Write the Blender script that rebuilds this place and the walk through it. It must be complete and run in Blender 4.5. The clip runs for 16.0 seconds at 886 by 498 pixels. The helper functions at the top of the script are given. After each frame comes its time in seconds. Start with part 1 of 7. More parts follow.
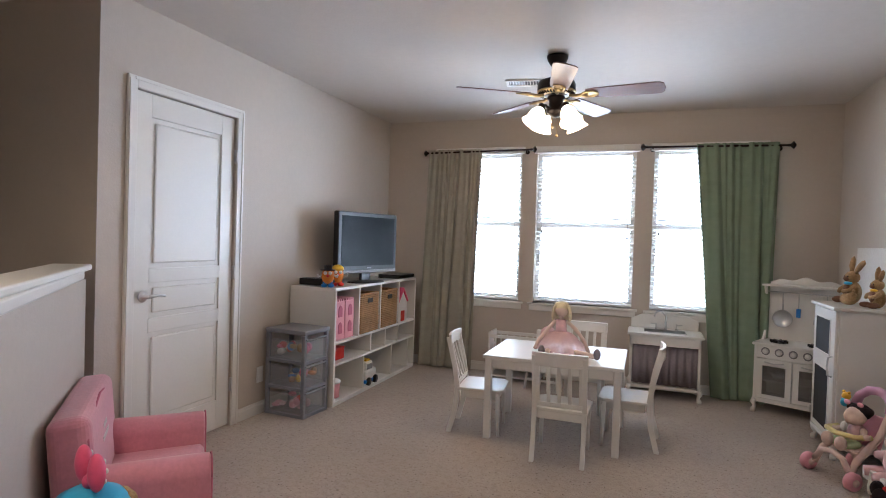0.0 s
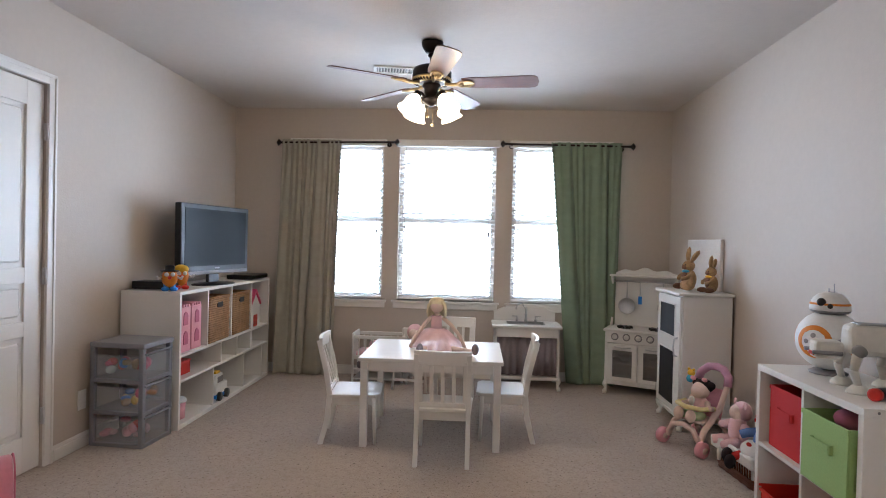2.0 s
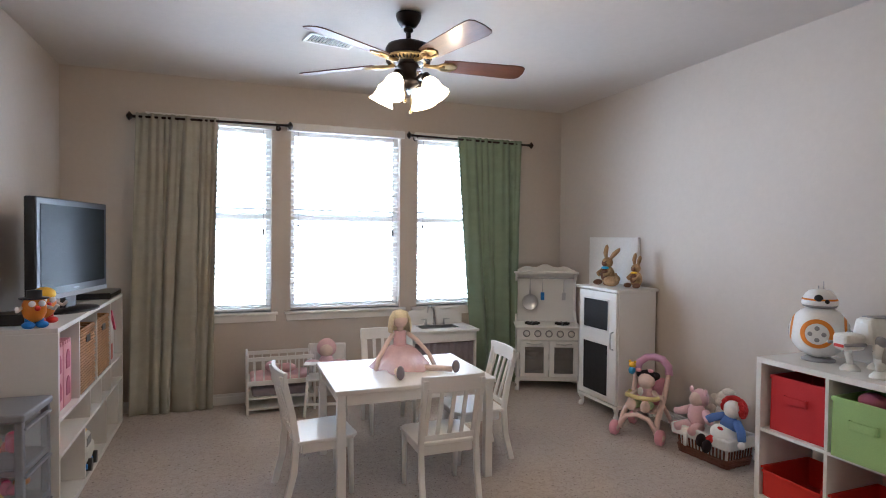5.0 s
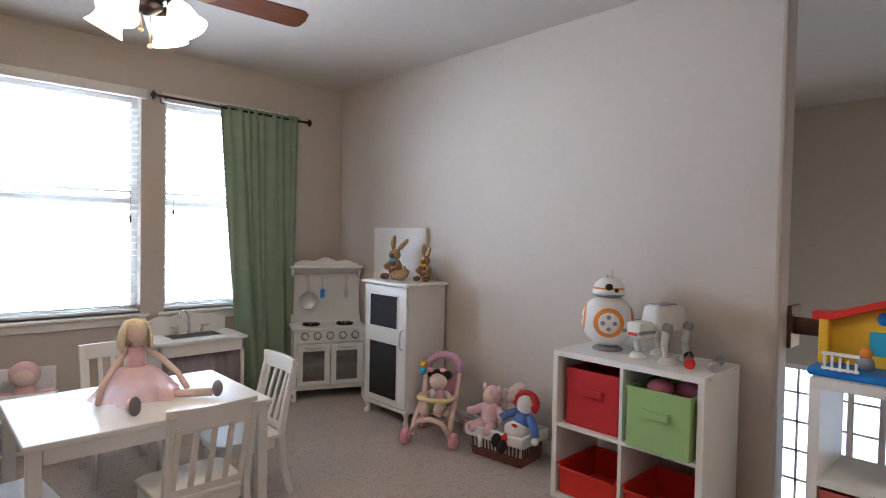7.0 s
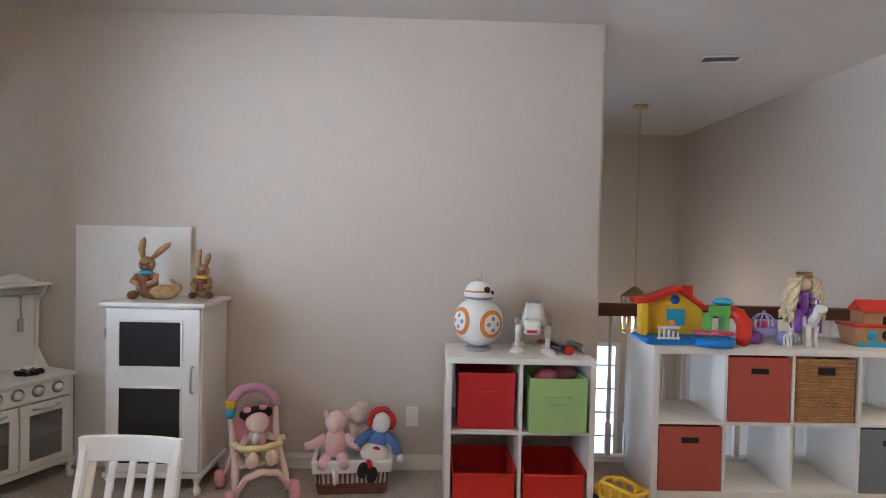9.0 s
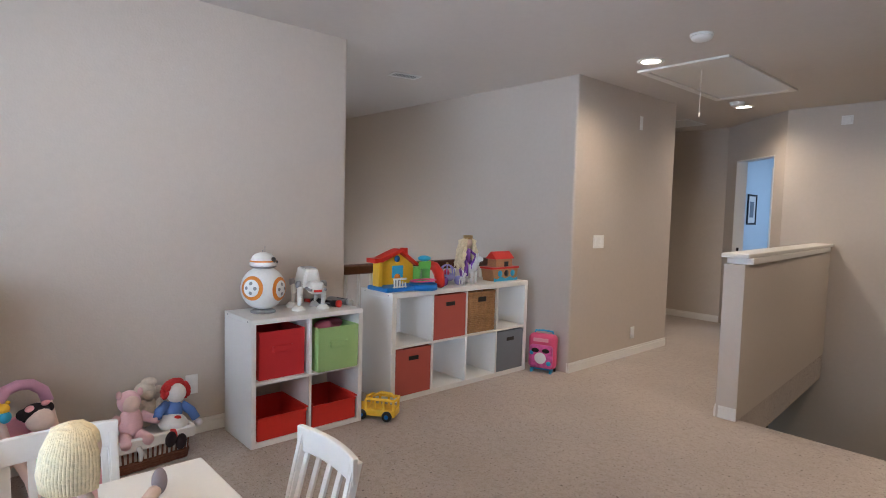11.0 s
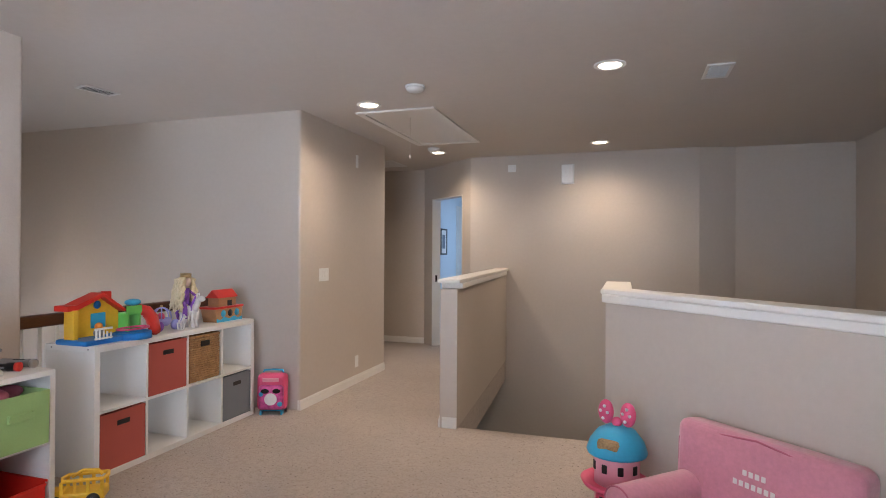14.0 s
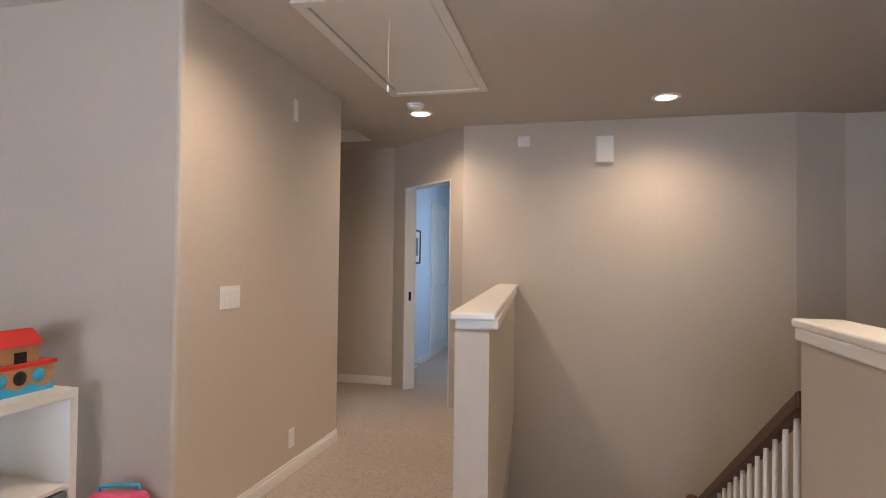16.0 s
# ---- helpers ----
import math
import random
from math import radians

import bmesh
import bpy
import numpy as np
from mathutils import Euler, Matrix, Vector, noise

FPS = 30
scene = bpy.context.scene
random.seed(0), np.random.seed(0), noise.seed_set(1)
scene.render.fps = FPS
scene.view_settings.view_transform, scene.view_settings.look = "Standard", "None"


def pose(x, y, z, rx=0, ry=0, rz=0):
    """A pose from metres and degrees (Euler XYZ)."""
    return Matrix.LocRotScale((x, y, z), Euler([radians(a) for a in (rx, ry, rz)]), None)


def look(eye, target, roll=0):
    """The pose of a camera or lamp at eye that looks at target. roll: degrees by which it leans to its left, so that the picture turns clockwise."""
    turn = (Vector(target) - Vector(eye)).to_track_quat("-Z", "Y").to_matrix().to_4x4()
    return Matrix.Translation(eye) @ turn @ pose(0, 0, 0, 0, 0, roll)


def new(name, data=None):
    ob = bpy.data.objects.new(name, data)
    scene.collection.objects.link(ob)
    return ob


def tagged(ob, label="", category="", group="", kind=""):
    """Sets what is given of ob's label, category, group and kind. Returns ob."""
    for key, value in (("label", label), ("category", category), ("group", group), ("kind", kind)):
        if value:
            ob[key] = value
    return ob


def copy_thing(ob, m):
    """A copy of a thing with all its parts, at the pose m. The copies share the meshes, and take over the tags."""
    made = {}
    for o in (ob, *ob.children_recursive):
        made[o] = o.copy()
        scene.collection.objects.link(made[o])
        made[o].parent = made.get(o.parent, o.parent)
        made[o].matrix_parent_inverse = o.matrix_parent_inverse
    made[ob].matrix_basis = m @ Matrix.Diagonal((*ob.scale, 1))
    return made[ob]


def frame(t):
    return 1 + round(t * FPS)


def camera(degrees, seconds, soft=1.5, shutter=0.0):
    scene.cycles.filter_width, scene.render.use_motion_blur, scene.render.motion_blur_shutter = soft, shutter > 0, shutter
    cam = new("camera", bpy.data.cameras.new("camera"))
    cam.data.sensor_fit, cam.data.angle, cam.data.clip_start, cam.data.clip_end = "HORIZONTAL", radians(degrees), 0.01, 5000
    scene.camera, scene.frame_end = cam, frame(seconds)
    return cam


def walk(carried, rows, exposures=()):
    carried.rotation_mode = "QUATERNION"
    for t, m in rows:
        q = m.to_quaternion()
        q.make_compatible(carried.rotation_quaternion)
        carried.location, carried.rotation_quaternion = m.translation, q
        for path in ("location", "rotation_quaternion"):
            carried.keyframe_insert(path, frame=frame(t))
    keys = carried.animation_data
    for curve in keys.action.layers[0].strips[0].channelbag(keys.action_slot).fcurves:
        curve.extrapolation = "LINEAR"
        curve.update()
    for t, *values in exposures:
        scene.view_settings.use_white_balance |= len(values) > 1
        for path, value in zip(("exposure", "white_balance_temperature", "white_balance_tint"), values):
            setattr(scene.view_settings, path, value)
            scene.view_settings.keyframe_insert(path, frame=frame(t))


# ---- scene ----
cam = camera(76.4, 16.0, soft=1.0)
PATH = [
    (0, (0.3, 0.24, 1.299), (-0.379, 2.121, 1.262), 1.8),
    (0.5, (0.314, 0.275, 1.243), (-0.207, 2.206, 1.213), 1.7),
    (1, (0.212, 0.253, 1.256), (-0.144, 2.221, 1.23), 1.5),
    (1.5, (0.074, 0.281, 1.273), (-0.133, 2.271, 1.251), 1.5),
    (2, (0.022, 0.413, 1.256), (-0.097, 2.41, 1.234), 1.3),
    (2.5, (-0.017, 0.6, 1.255), (-0.078, 2.599, 1.225), 1.1),
    (3, (-0.209, 0.807, 1.296), (-0.227, 2.807, 1.253), 1.3),
    (3.2, (-0.256, 0.827, 1.306), (-0.253, 2.827, 1.262), 1.3),
    (5.3, (-1.201, 1.022, 1.325), (-0.393, 2.851, 1.281), 0.6),
    (5.5, (-1.176, 1.019, 1.305), (-0.311, 2.822, 1.264), 0.7),
    (6, (-1.11, 1.018, 1.285), (-0.09, 2.738, 1.244), 0.6),
    (6.5, (-1.074, 1.117, 1.288), (0.148, 2.699, 1.24), 0.7),
    (7, (-0.952, 1.515, 1.274), (0.428, 2.962, 1.225), 1.1),
    (7.5, (-0.929, 1.966, 1.249), (0.612, 3.241, 1.21), 1.5),
    (8, (-0.965, 2.393, 1.223), (0.796, 3.342, 1.206), 1.6),
    (8.5, (-1.141, 2.861, 1.244), (0.789, 3.385, 1.228), 1.7),
    (9, (-1.347, 3.203, 1.304), (0.652, 3.168, 1.261), 1.3),
    (9.5, (-1.45, 3.597, 1.259), (0.49, 3.112, 1.233), 1.1),
    (10, (-1.534, 3.905, 1.299), (0.275, 3.054, 1.249), 0.8),
    (10.2, (-1.623, 3.937, 1.379), (0.143, 3.003, 1.287), 1.0),
    (12.3, (-1.508, 5.297, 1.279), (-0.610, 3.511, 1.246), 0.3),
    (12.5, (-1.498, 5.320, 1.278), (-0.636, 3.515, 1.244), 0.3),
    (13, (-1.473, 5.259, 1.301), (-0.728, 3.403, 1.256), 0.3),
    (13.5, (-1.408, 4.922, 1.322), (-0.781, 3.023, 1.280), 0.2),
    (14, (-1.401, 4.509, 1.332), (-0.782, 2.607, 1.339), 0.3),
    (14.5, (-1.358, 4.014, 1.362), (-0.755, 2.107, 1.403), 0.4),
    (15, (-1.221, 3.495, 1.342), (-0.666, 1.574, 1.385), 0.5),
    (15.5, (-0.885, 3.012, 1.325), (-0.353, 1.084, 1.367), 0.6),
    (16, (-0.509, 2.55, 1.309), (-0.051, 0.604, 1.352), 0.7),
]
EXPOSURES = [(0.0, 0.26, 5580, 13), (5.5, 0.30, 5500, 12), (9.0, 0.31, 5620, 12), (12.5, 0.37, 5540, 13), (16.0, 0.46, 6100, 16)]
walk(cam, [(t, look(eye, target, roll)) for t, eye, target, roll in PATH], EXPOSURES)
# ---------- light ----------
world = bpy.data.worlds.new("sky")
scene.world = world
world.use_nodes = True
wn = world.node_tree
bg = wn.nodes["Background"]
sky = wn.nodes.new("ShaderNodeTexSky")
sky.sky_type = 'NISHITA'
sky.sun_disc = False
sky.sun_elevation, sky.sun_rotation = radians(50), radians(200)
wn.links.new(sky.outputs[0], bg.inputs[0])
bg.inputs[1].default_value = 0.13


def lamp(name, kind, power, m, color=(1, 1, 1), size=0.1, size_y=None):
    d = bpy.data.lights.new(name, kind)
    d.energy, d.color = power, color
    if kind == 'AREA':
        d.size = size
        if size_y:
            d.shape, d.size_y = 'RECTANGLE', size_y
    elif kind == 'SUN':
        d.angle = size
    else:
        d.shadow_soft_size = size
    ob = new(name, d)
    ob.matrix_world = m
    return ob


SUN = lamp("sun", 'SUN', 3.0, look((0, -8, 10), (0, 0, 0)), (1, 0.96, 0.9), radians(0.5))
WARM = (1.0, 0.76, 0.50)
DAY = (0.83, 0.92, 1.0)
WINDOWS = [(-1.72, -0.865), (-0.718, 0.19), (0.341, 1.22)]
WIN_Z0, WIN_Z1, NORTH = 0.71, 2.165, 5.665
for wx0, wx1 in WINDOWS:
    lamp("window_daylight", 'AREA', 62, look(((wx0 + wx1) / 2, 5.87, 1.38), ((wx0 + wx1) / 2, 4.9, 1.34)), DAY, wx1 - wx0 + 0.12, 1.78)
lamp("foyer_daylight", 'AREA', 30, look((5.14, 2.175, -0.52), (2.0, 2.175, -0.52)), DAY, 2.25, 1.33)
lamp("lantern_bulb", 'POINT', 15, Matrix.Translation((3.62, 1.40, 0.57)), WARM, 0.05)
# Bluish fill lamp added inside the bedroom, which has no window built.
lamp("bedroom_daylight", 'AREA', 9, look((0.2, -4.4, 1.5), (1.35, -4.4, 1.2)), (0.62, 0.8, 1.0), 1.0, 1.3)
CANS = [(0.56, 0.415), (-1.30, 0.855), (-1.13, -1.695), (0.719, -1.807)]
for cx, cy in CANS:
    can = lamp("can_bulb", 'SPOT', 64, look((cx, cy, 2.485), (cx, cy, 0)), WARM, 0.07)
    can.data.spot_size, can.data.spot_blend = radians(156), 1.0
FAN = Vector((-0.280, 3.905, 2.495))
BLADE0 = -5

# ---------- materials ----------


def mat(name, col, rough=0.5, metal=0.0, var=0.06, scale=3.0, fine=60.0, bump=0.0, bump_scale=200.0, spec=0.5, rand=0.0, stretch=None, sheen=0.0, alpha=None, trans=0.0, ior=1.45, emit=None):
    m = bpy.data.materials.new(name)
    m.use_nodes = True
    nt = m.node_tree
    p = nt.nodes["Principled BSDF"]
    N, L = nt.nodes.new, nt.links.new
    p.inputs["Roughness"].default_value = rough
    p.inputs["Metallic"].default_value = metal
    p.inputs["Specular IOR Level"].default_value = spec
    p.inputs["IOR"].default_value = ior
    p.inputs["Transmission Weight"].default_value = trans
    p.inputs["Sheen Weight"].default_value = sheen
    co = N("ShaderNodeTexCoord")
    vec = co.outputs["Object"]
    if stretch:
        mp = N("ShaderNodeMapping")
        mp.inputs["Scale"].default_value = stretch
        L(vec, mp.inputs["Vector"])
        vec = mp.outputs[0]
    n1, n2 = N("ShaderNodeTexNoise"), N("ShaderNodeTexNoise")
    n1.inputs["Scale"].default_value, n2.inputs["Scale"].default_value = scale, fine
    n1.inputs["Detail"].default_value = 4
    for n in (n1, n2):
        L(vec, n.inputs["Vector"])
    add = N("ShaderNodeMath")
    add.operation = 'ADD'
    L(n1.outputs["Fac"], add.inputs[0])
    L(n2.outputs["Fac"], add.inputs[1])
    ramp = N("ShaderNodeMapRange")
    ramp.inputs["From Min"].default_value, ramp.inputs["From Max"].default_value = 0.6, 1.4
    ramp.inputs["To Min"].default_value, ramp.inputs["To Max"].default_value = 1 - var, 1 + var
    L(add.outputs[0], ramp.inputs["Value"])
    val = ramp.outputs[0]
    if rand:
        oi = N("ShaderNodeObjectInfo")
        r2 = N("ShaderNodeMapRange")
        r2.inputs["To Min"].default_value, r2.inputs["To Max"].default_value = 1 - rand, 1 + rand
        L(oi.outputs["Random"], r2.inputs["Value"])
        mm = N("ShaderNodeMath")
        mm.operation = 'MULTIPLY'
        L(val, mm.inputs[0])
        L(r2.outputs[0], mm.inputs[1])
        val = mm.outputs[0]
    hsv = N("ShaderNodeHueSaturation")
    hsv.inputs["Color"].default_value = (*col, 1)
    L(val, hsv.inputs["Value"])
    L(hsv.outputs[0], p.inputs["Base Color"])
    if bump:
        b = N("ShaderNodeBump")
        b.inputs["Strength"].default_value = bump
        b.inputs["Distance"].default_value = 0.004
        n3 = N("ShaderNodeTexNoise")
        n3.inputs["Scale"].default_value = bump_scale
        n3.inputs["Detail"].default_value = 3
        L(vec, n3.inputs["Vector"])
        L(n3.outputs["Fac"], b.inputs["Height"])
        L(b.outputs[0], p.inputs["Normal"])
    if alpha is not None:
        p.inputs["Alpha"].default_value = alpha
    if emit:
        p.inputs["Emission Color"].default_value = (*emit[0], 1)
        p.inputs["Emission Strength"].default_value = emit[1]
    return m


WALL = mat("wall_paint", (0.55, 0.488, 0.425), 0.6, var=0.03, scale=0.8, fine=30, bump=0.25, bump_scale=90)
CEIL = mat("ceiling_paint", (0.60, 0.55, 0.50), 0.75, var=0.03, scale=1, fine=25, bump=0.35, bump_scale=70)
# Bedroom wall: the blue of the light on it is put into the colour.
BLUELIT_WALL = mat("bedroom_bluelit_wall", (0.62, 0.70, 0.76), 0.6, var=0.03, bump=0.15, bump_scale=90)
TRIM = mat("trim_gloss_white", (0.78, 0.76, 0.72), 0.32, var=0.02, bump=0.05, bump_scale=40)
WHITE = mat("white_lacquer", (0.80, 0.79, 0.76), 0.3, var=0.02, scale=4, fine=80, bump=0.04, bump_scale=60)
LAMINATE = mat("white_laminate", (0.78, 0.77, 0.74), 0.42, var=0.02, scale=5)
CARPET = mat("carpet", (0.47, 0.405, 0.355), 0.95, var=0.16, scale=1.6, fine=150, bump=1.0, bump_scale=190, spec=0.1, sheen=0.2)


def add_flecks(m, scale, low, high, shade):
    """Sparse dark flecks in the pile."""
    nt = m.node_tree
    N, L = nt.nodes.new, nt.links.new
    p = nt.nodes["Principled BSDF"]
    src = p.inputs["Base Color"].links[0].from_socket
    co, n, ramp, mix = N("ShaderNodeTexCoord"), N("ShaderNodeTexNoise"), N("ShaderNodeMapRange"), N("ShaderNodeMix")
    n.inputs["Scale"].default_value, n.inputs["Detail"].default_value = scale, 1.0
    L(co.outputs["Object"], n.inputs["Vector"])
    ramp.inputs["From Min"].default_value, ramp.inputs["From Max"].default_value = low, high
    L(n.outputs["Fac"], ramp.inputs["Value"])
    mix.data_type = 'RGBA'
    L(ramp.outputs[0], mix.inputs[0])
    L(src, mix.inputs[6])
    mix.inputs[7].default_value = (*shade, 1)
    L(mix.outputs[2], p.inputs["Base Color"])


add_flecks(CARPET, 62, 0.65, 0.72, (0.13, 0.10, 0.085))
add_flecks(CARPET, 95, 0.56, 0.75, (0.30, 0.25, 0.21))
add_flecks(CARPET, 26, 0.48, 0.80, (0.39, 0.325, 0.275))
CURTAIN = mat("sage_curtain_weave", (0.245, 0.32, 0.225), 0.9, var=0.10, scale=6, fine=160, bump=0.5, bump_scale=260, spec=0.1, sheen=0.2, stretch=(1, 1, 3))
# The same sage cloth, with lens flare and backlight put into a greyer colour.
FLARE_CURTAIN = mat("flare_greyed_sage_weave", (0.40, 0.385, 0.315), 0.9, var=0.10, scale=6, fine=160, bump=0.5, bump_scale=260, spec=0.1, sheen=0.2, stretch=(1, 1, 3))
IRON = mat("dark_bronze", (0.03, 0.022, 0.02), 0.4, 0.7, var=0.2)
STEEL = mat("brushed_steel", (0.6, 0.6, 0.6), 0.28, 1.0, var=0.08, fine=100)
BRASS = mat("aged_brass", (0.55, 0.40, 0.2), 0.35, 1.0, var=0.12)
DARKWOOD = mat("dark_wood", (0.085, 0.032, 0.018), 0.35, var=0.3, scale=4, fine=30, stretch=(8, 1, 8))
BLADE = mat("fan_blade_wood", (0.13, 0.05, 0.03), 0.3, var=0.3, scale=5, fine=40, stretch=(1, 9, 9))
WICKER = mat("wicker", (0.42, 0.23, 0.10), 0.65, var=0.35, scale=14, fine=90, bump=0.6, bump_scale=120)
DARKWICKER = mat("dark_wicker", (0.16, 0.055, 0.03), 0.6, var=0.35, scale=14, fine=90, bump=0.5, bump_scale=120)
CHALK = mat("chalkboard", (0.018, 0.017, 0.02), 0.75, var=0.3, scale=6)
BLACK = mat("black_plastic", (0.012, 0.012, 0.014), 0.3, var=0.15)
SCREEN = mat("tv_screen", (0.008, 0.011, 0.013), 0.22, var=0.1, spec=0.08)
GREYPL = mat("grey_plastic", (0.23, 0.235, 0.26), 0.45, var=0.05)
CLEARPL = mat("clear_drawer_plastic", (0.72, 0.76, 0.82), 0.2, var=0.05, alpha=0.16)
GLASS = mat("window_glass", (0.95, 0.98, 1), 0.0, var=0.0, trans=1.0)
RED = mat("red_fabric", (0.50, 0.022, 0.025), 0.8, var=0.08, fine=150, bump=0.3, bump_scale=250)
GREEN = mat("lime_fabric", (0.33, 0.50, 0.19), 0.85, var=0.08, fine=150, bump=0.3, bump_scale=250)
CORAL = mat("coral_fabric", (0.44, 0.095, 0.07), 0.85, var=0.06, fine=150, bump=0.3, bump_scale=250)
GREYFAB = mat("slate_fabric", (0.19, 0.215, 0.25), 0.85, var=0.06, fine=150, bump=0.3, bump_scale=250)
LILACGREY = mat("mauve_grey_cloth", (0.27, 0.235, 0.26), 0.9, var=0.08, bump=0.3, bump_scale=220)
REDPL = mat("red_plastic", (0.62, 0.03, 0.018), 0.35, var=0.05)
PINKSUEDE = mat("pink_suede", (0.63, 0.26, 0.33), 0.85, var=0.10, scale=5, fine=60, bump=0.35, bump_scale=40, sheen=0.5)
PIPING = mat("pink_piping", (0.50, 0.14, 0.21), 0.85)
OPAL = mat("opal_glass", (0.95, 0.9, 0.8), 0.3, emit=((1.0, 0.80, 0.52), 5.0))
CANGLOW = mat("lamp_lens", (0.95, 0.9, 0.8), 0.3, emit=((1.0, 0.84, 0.6), 14.0))


def col(name, c, rough=0.45, **k):
    return mat(name, c, rough, **k)


P_PINK = col("plastic_pink", (0.75, 0.10, 0.22))
P_LPINK = col("plastic_light_pink", (0.78, 0.36, 0.42))
P_BLUE = col("plastic_blue", (0.02, 0.20, 0.62))
P_SKY = col("plastic_sky_blue", (0.05, 0.40, 0.66))
P_YEL = col("plastic_yellow", (0.85, 0.52, 0.03))
P_PALEYEL = col("plastic_pale_yellow", (0.78, 0.66, 0.30))
P_GREEN = col("plastic_green", (0.16, 0.55, 0.10))
P_PURPLE = col("plastic_purple", (0.25, 0.09, 0.48))
P_LILAC = col("plastic_lilac", (0.36, 0.36, 0.72))
P_WHITE = col("plastic_white", (0.80, 0.80, 0.78))
P_GREY = col("plastic_mid_grey", (0.28, 0.28, 0.29))
P_ORANGE = col("plastic_orange", (0.72, 0.24, 0.02))
SKIN = col("doll_cloth", (0.76, 0.59, 0.51), 0.85, bump=0.2, bump_scale=160)
BLONDE = col("doll_blonde_yarn", (0.76, 0.66, 0.44), 0.9, var=0.2, fine=120, bump=0.7, bump_scale=120)
TULLE = col("pink_tulle", (0.86, 0.58, 0.60), 0.9, var=0.08, alpha=0.6, bump=0.4, bump_scale=60)
PINKCLOTH = col("pale_pink_cloth", (0.76, 0.50, 0.52), 0.9, bump=0.3, bump_scale=140)
WHITECLOTH = col("white_cloth", (0.76, 0.74, 0.71), 0.9, bump=0.3, bump_scale=120)
CREAMPLUSH = col("cream_plush", (0.68, 0.61, 0.52), 0.95, var=0.15, bump=0.8, bump_scale=150)
REDYARN = col("red_yarn", (0.55, 0.03, 0.03), 0.9, var=0.25, bump=0.8, bump_scale=150)
BLUECLOTH = col("blue_cloth", (0.12, 0.23, 0.55), 0.9, bump=0.3, bump_scale=140)
BLACKYARN = col("black_yarn", (0.02, 0.012, 0.016), 0.9, var=0.2)
STRAW = col("straw_fur", (0.40, 0.25, 0.12), 0.9, var=0.35, scale=20, fine=120, bump=0.9, bump_scale=140)
BROWNFUR = col("brown_straw", (0.20, 0.10, 0.06), 0.9, var=0.35, scale=20, fine=120, bump=0.9, bump_scale=140)
LEAF = col("leaf", (0.07, 0.11, 0.04), 0.7, var=0.3)
BARK = col("bark", (0.12, 0.09, 0.06), 0.9, var=0.3)
GRASS = col("lawn", (0.12, 0.15, 0.06), 0.95, var=0.3, scale=0.3)
STUCCO = col("house_brick", (0.36, 0.28, 0.22), 0.9, var=0.15)
ROOFM = col("roof_shingle", (0.12, 0.11, 0.11), 0.9, var=0.2)

# ---------- builders ----------


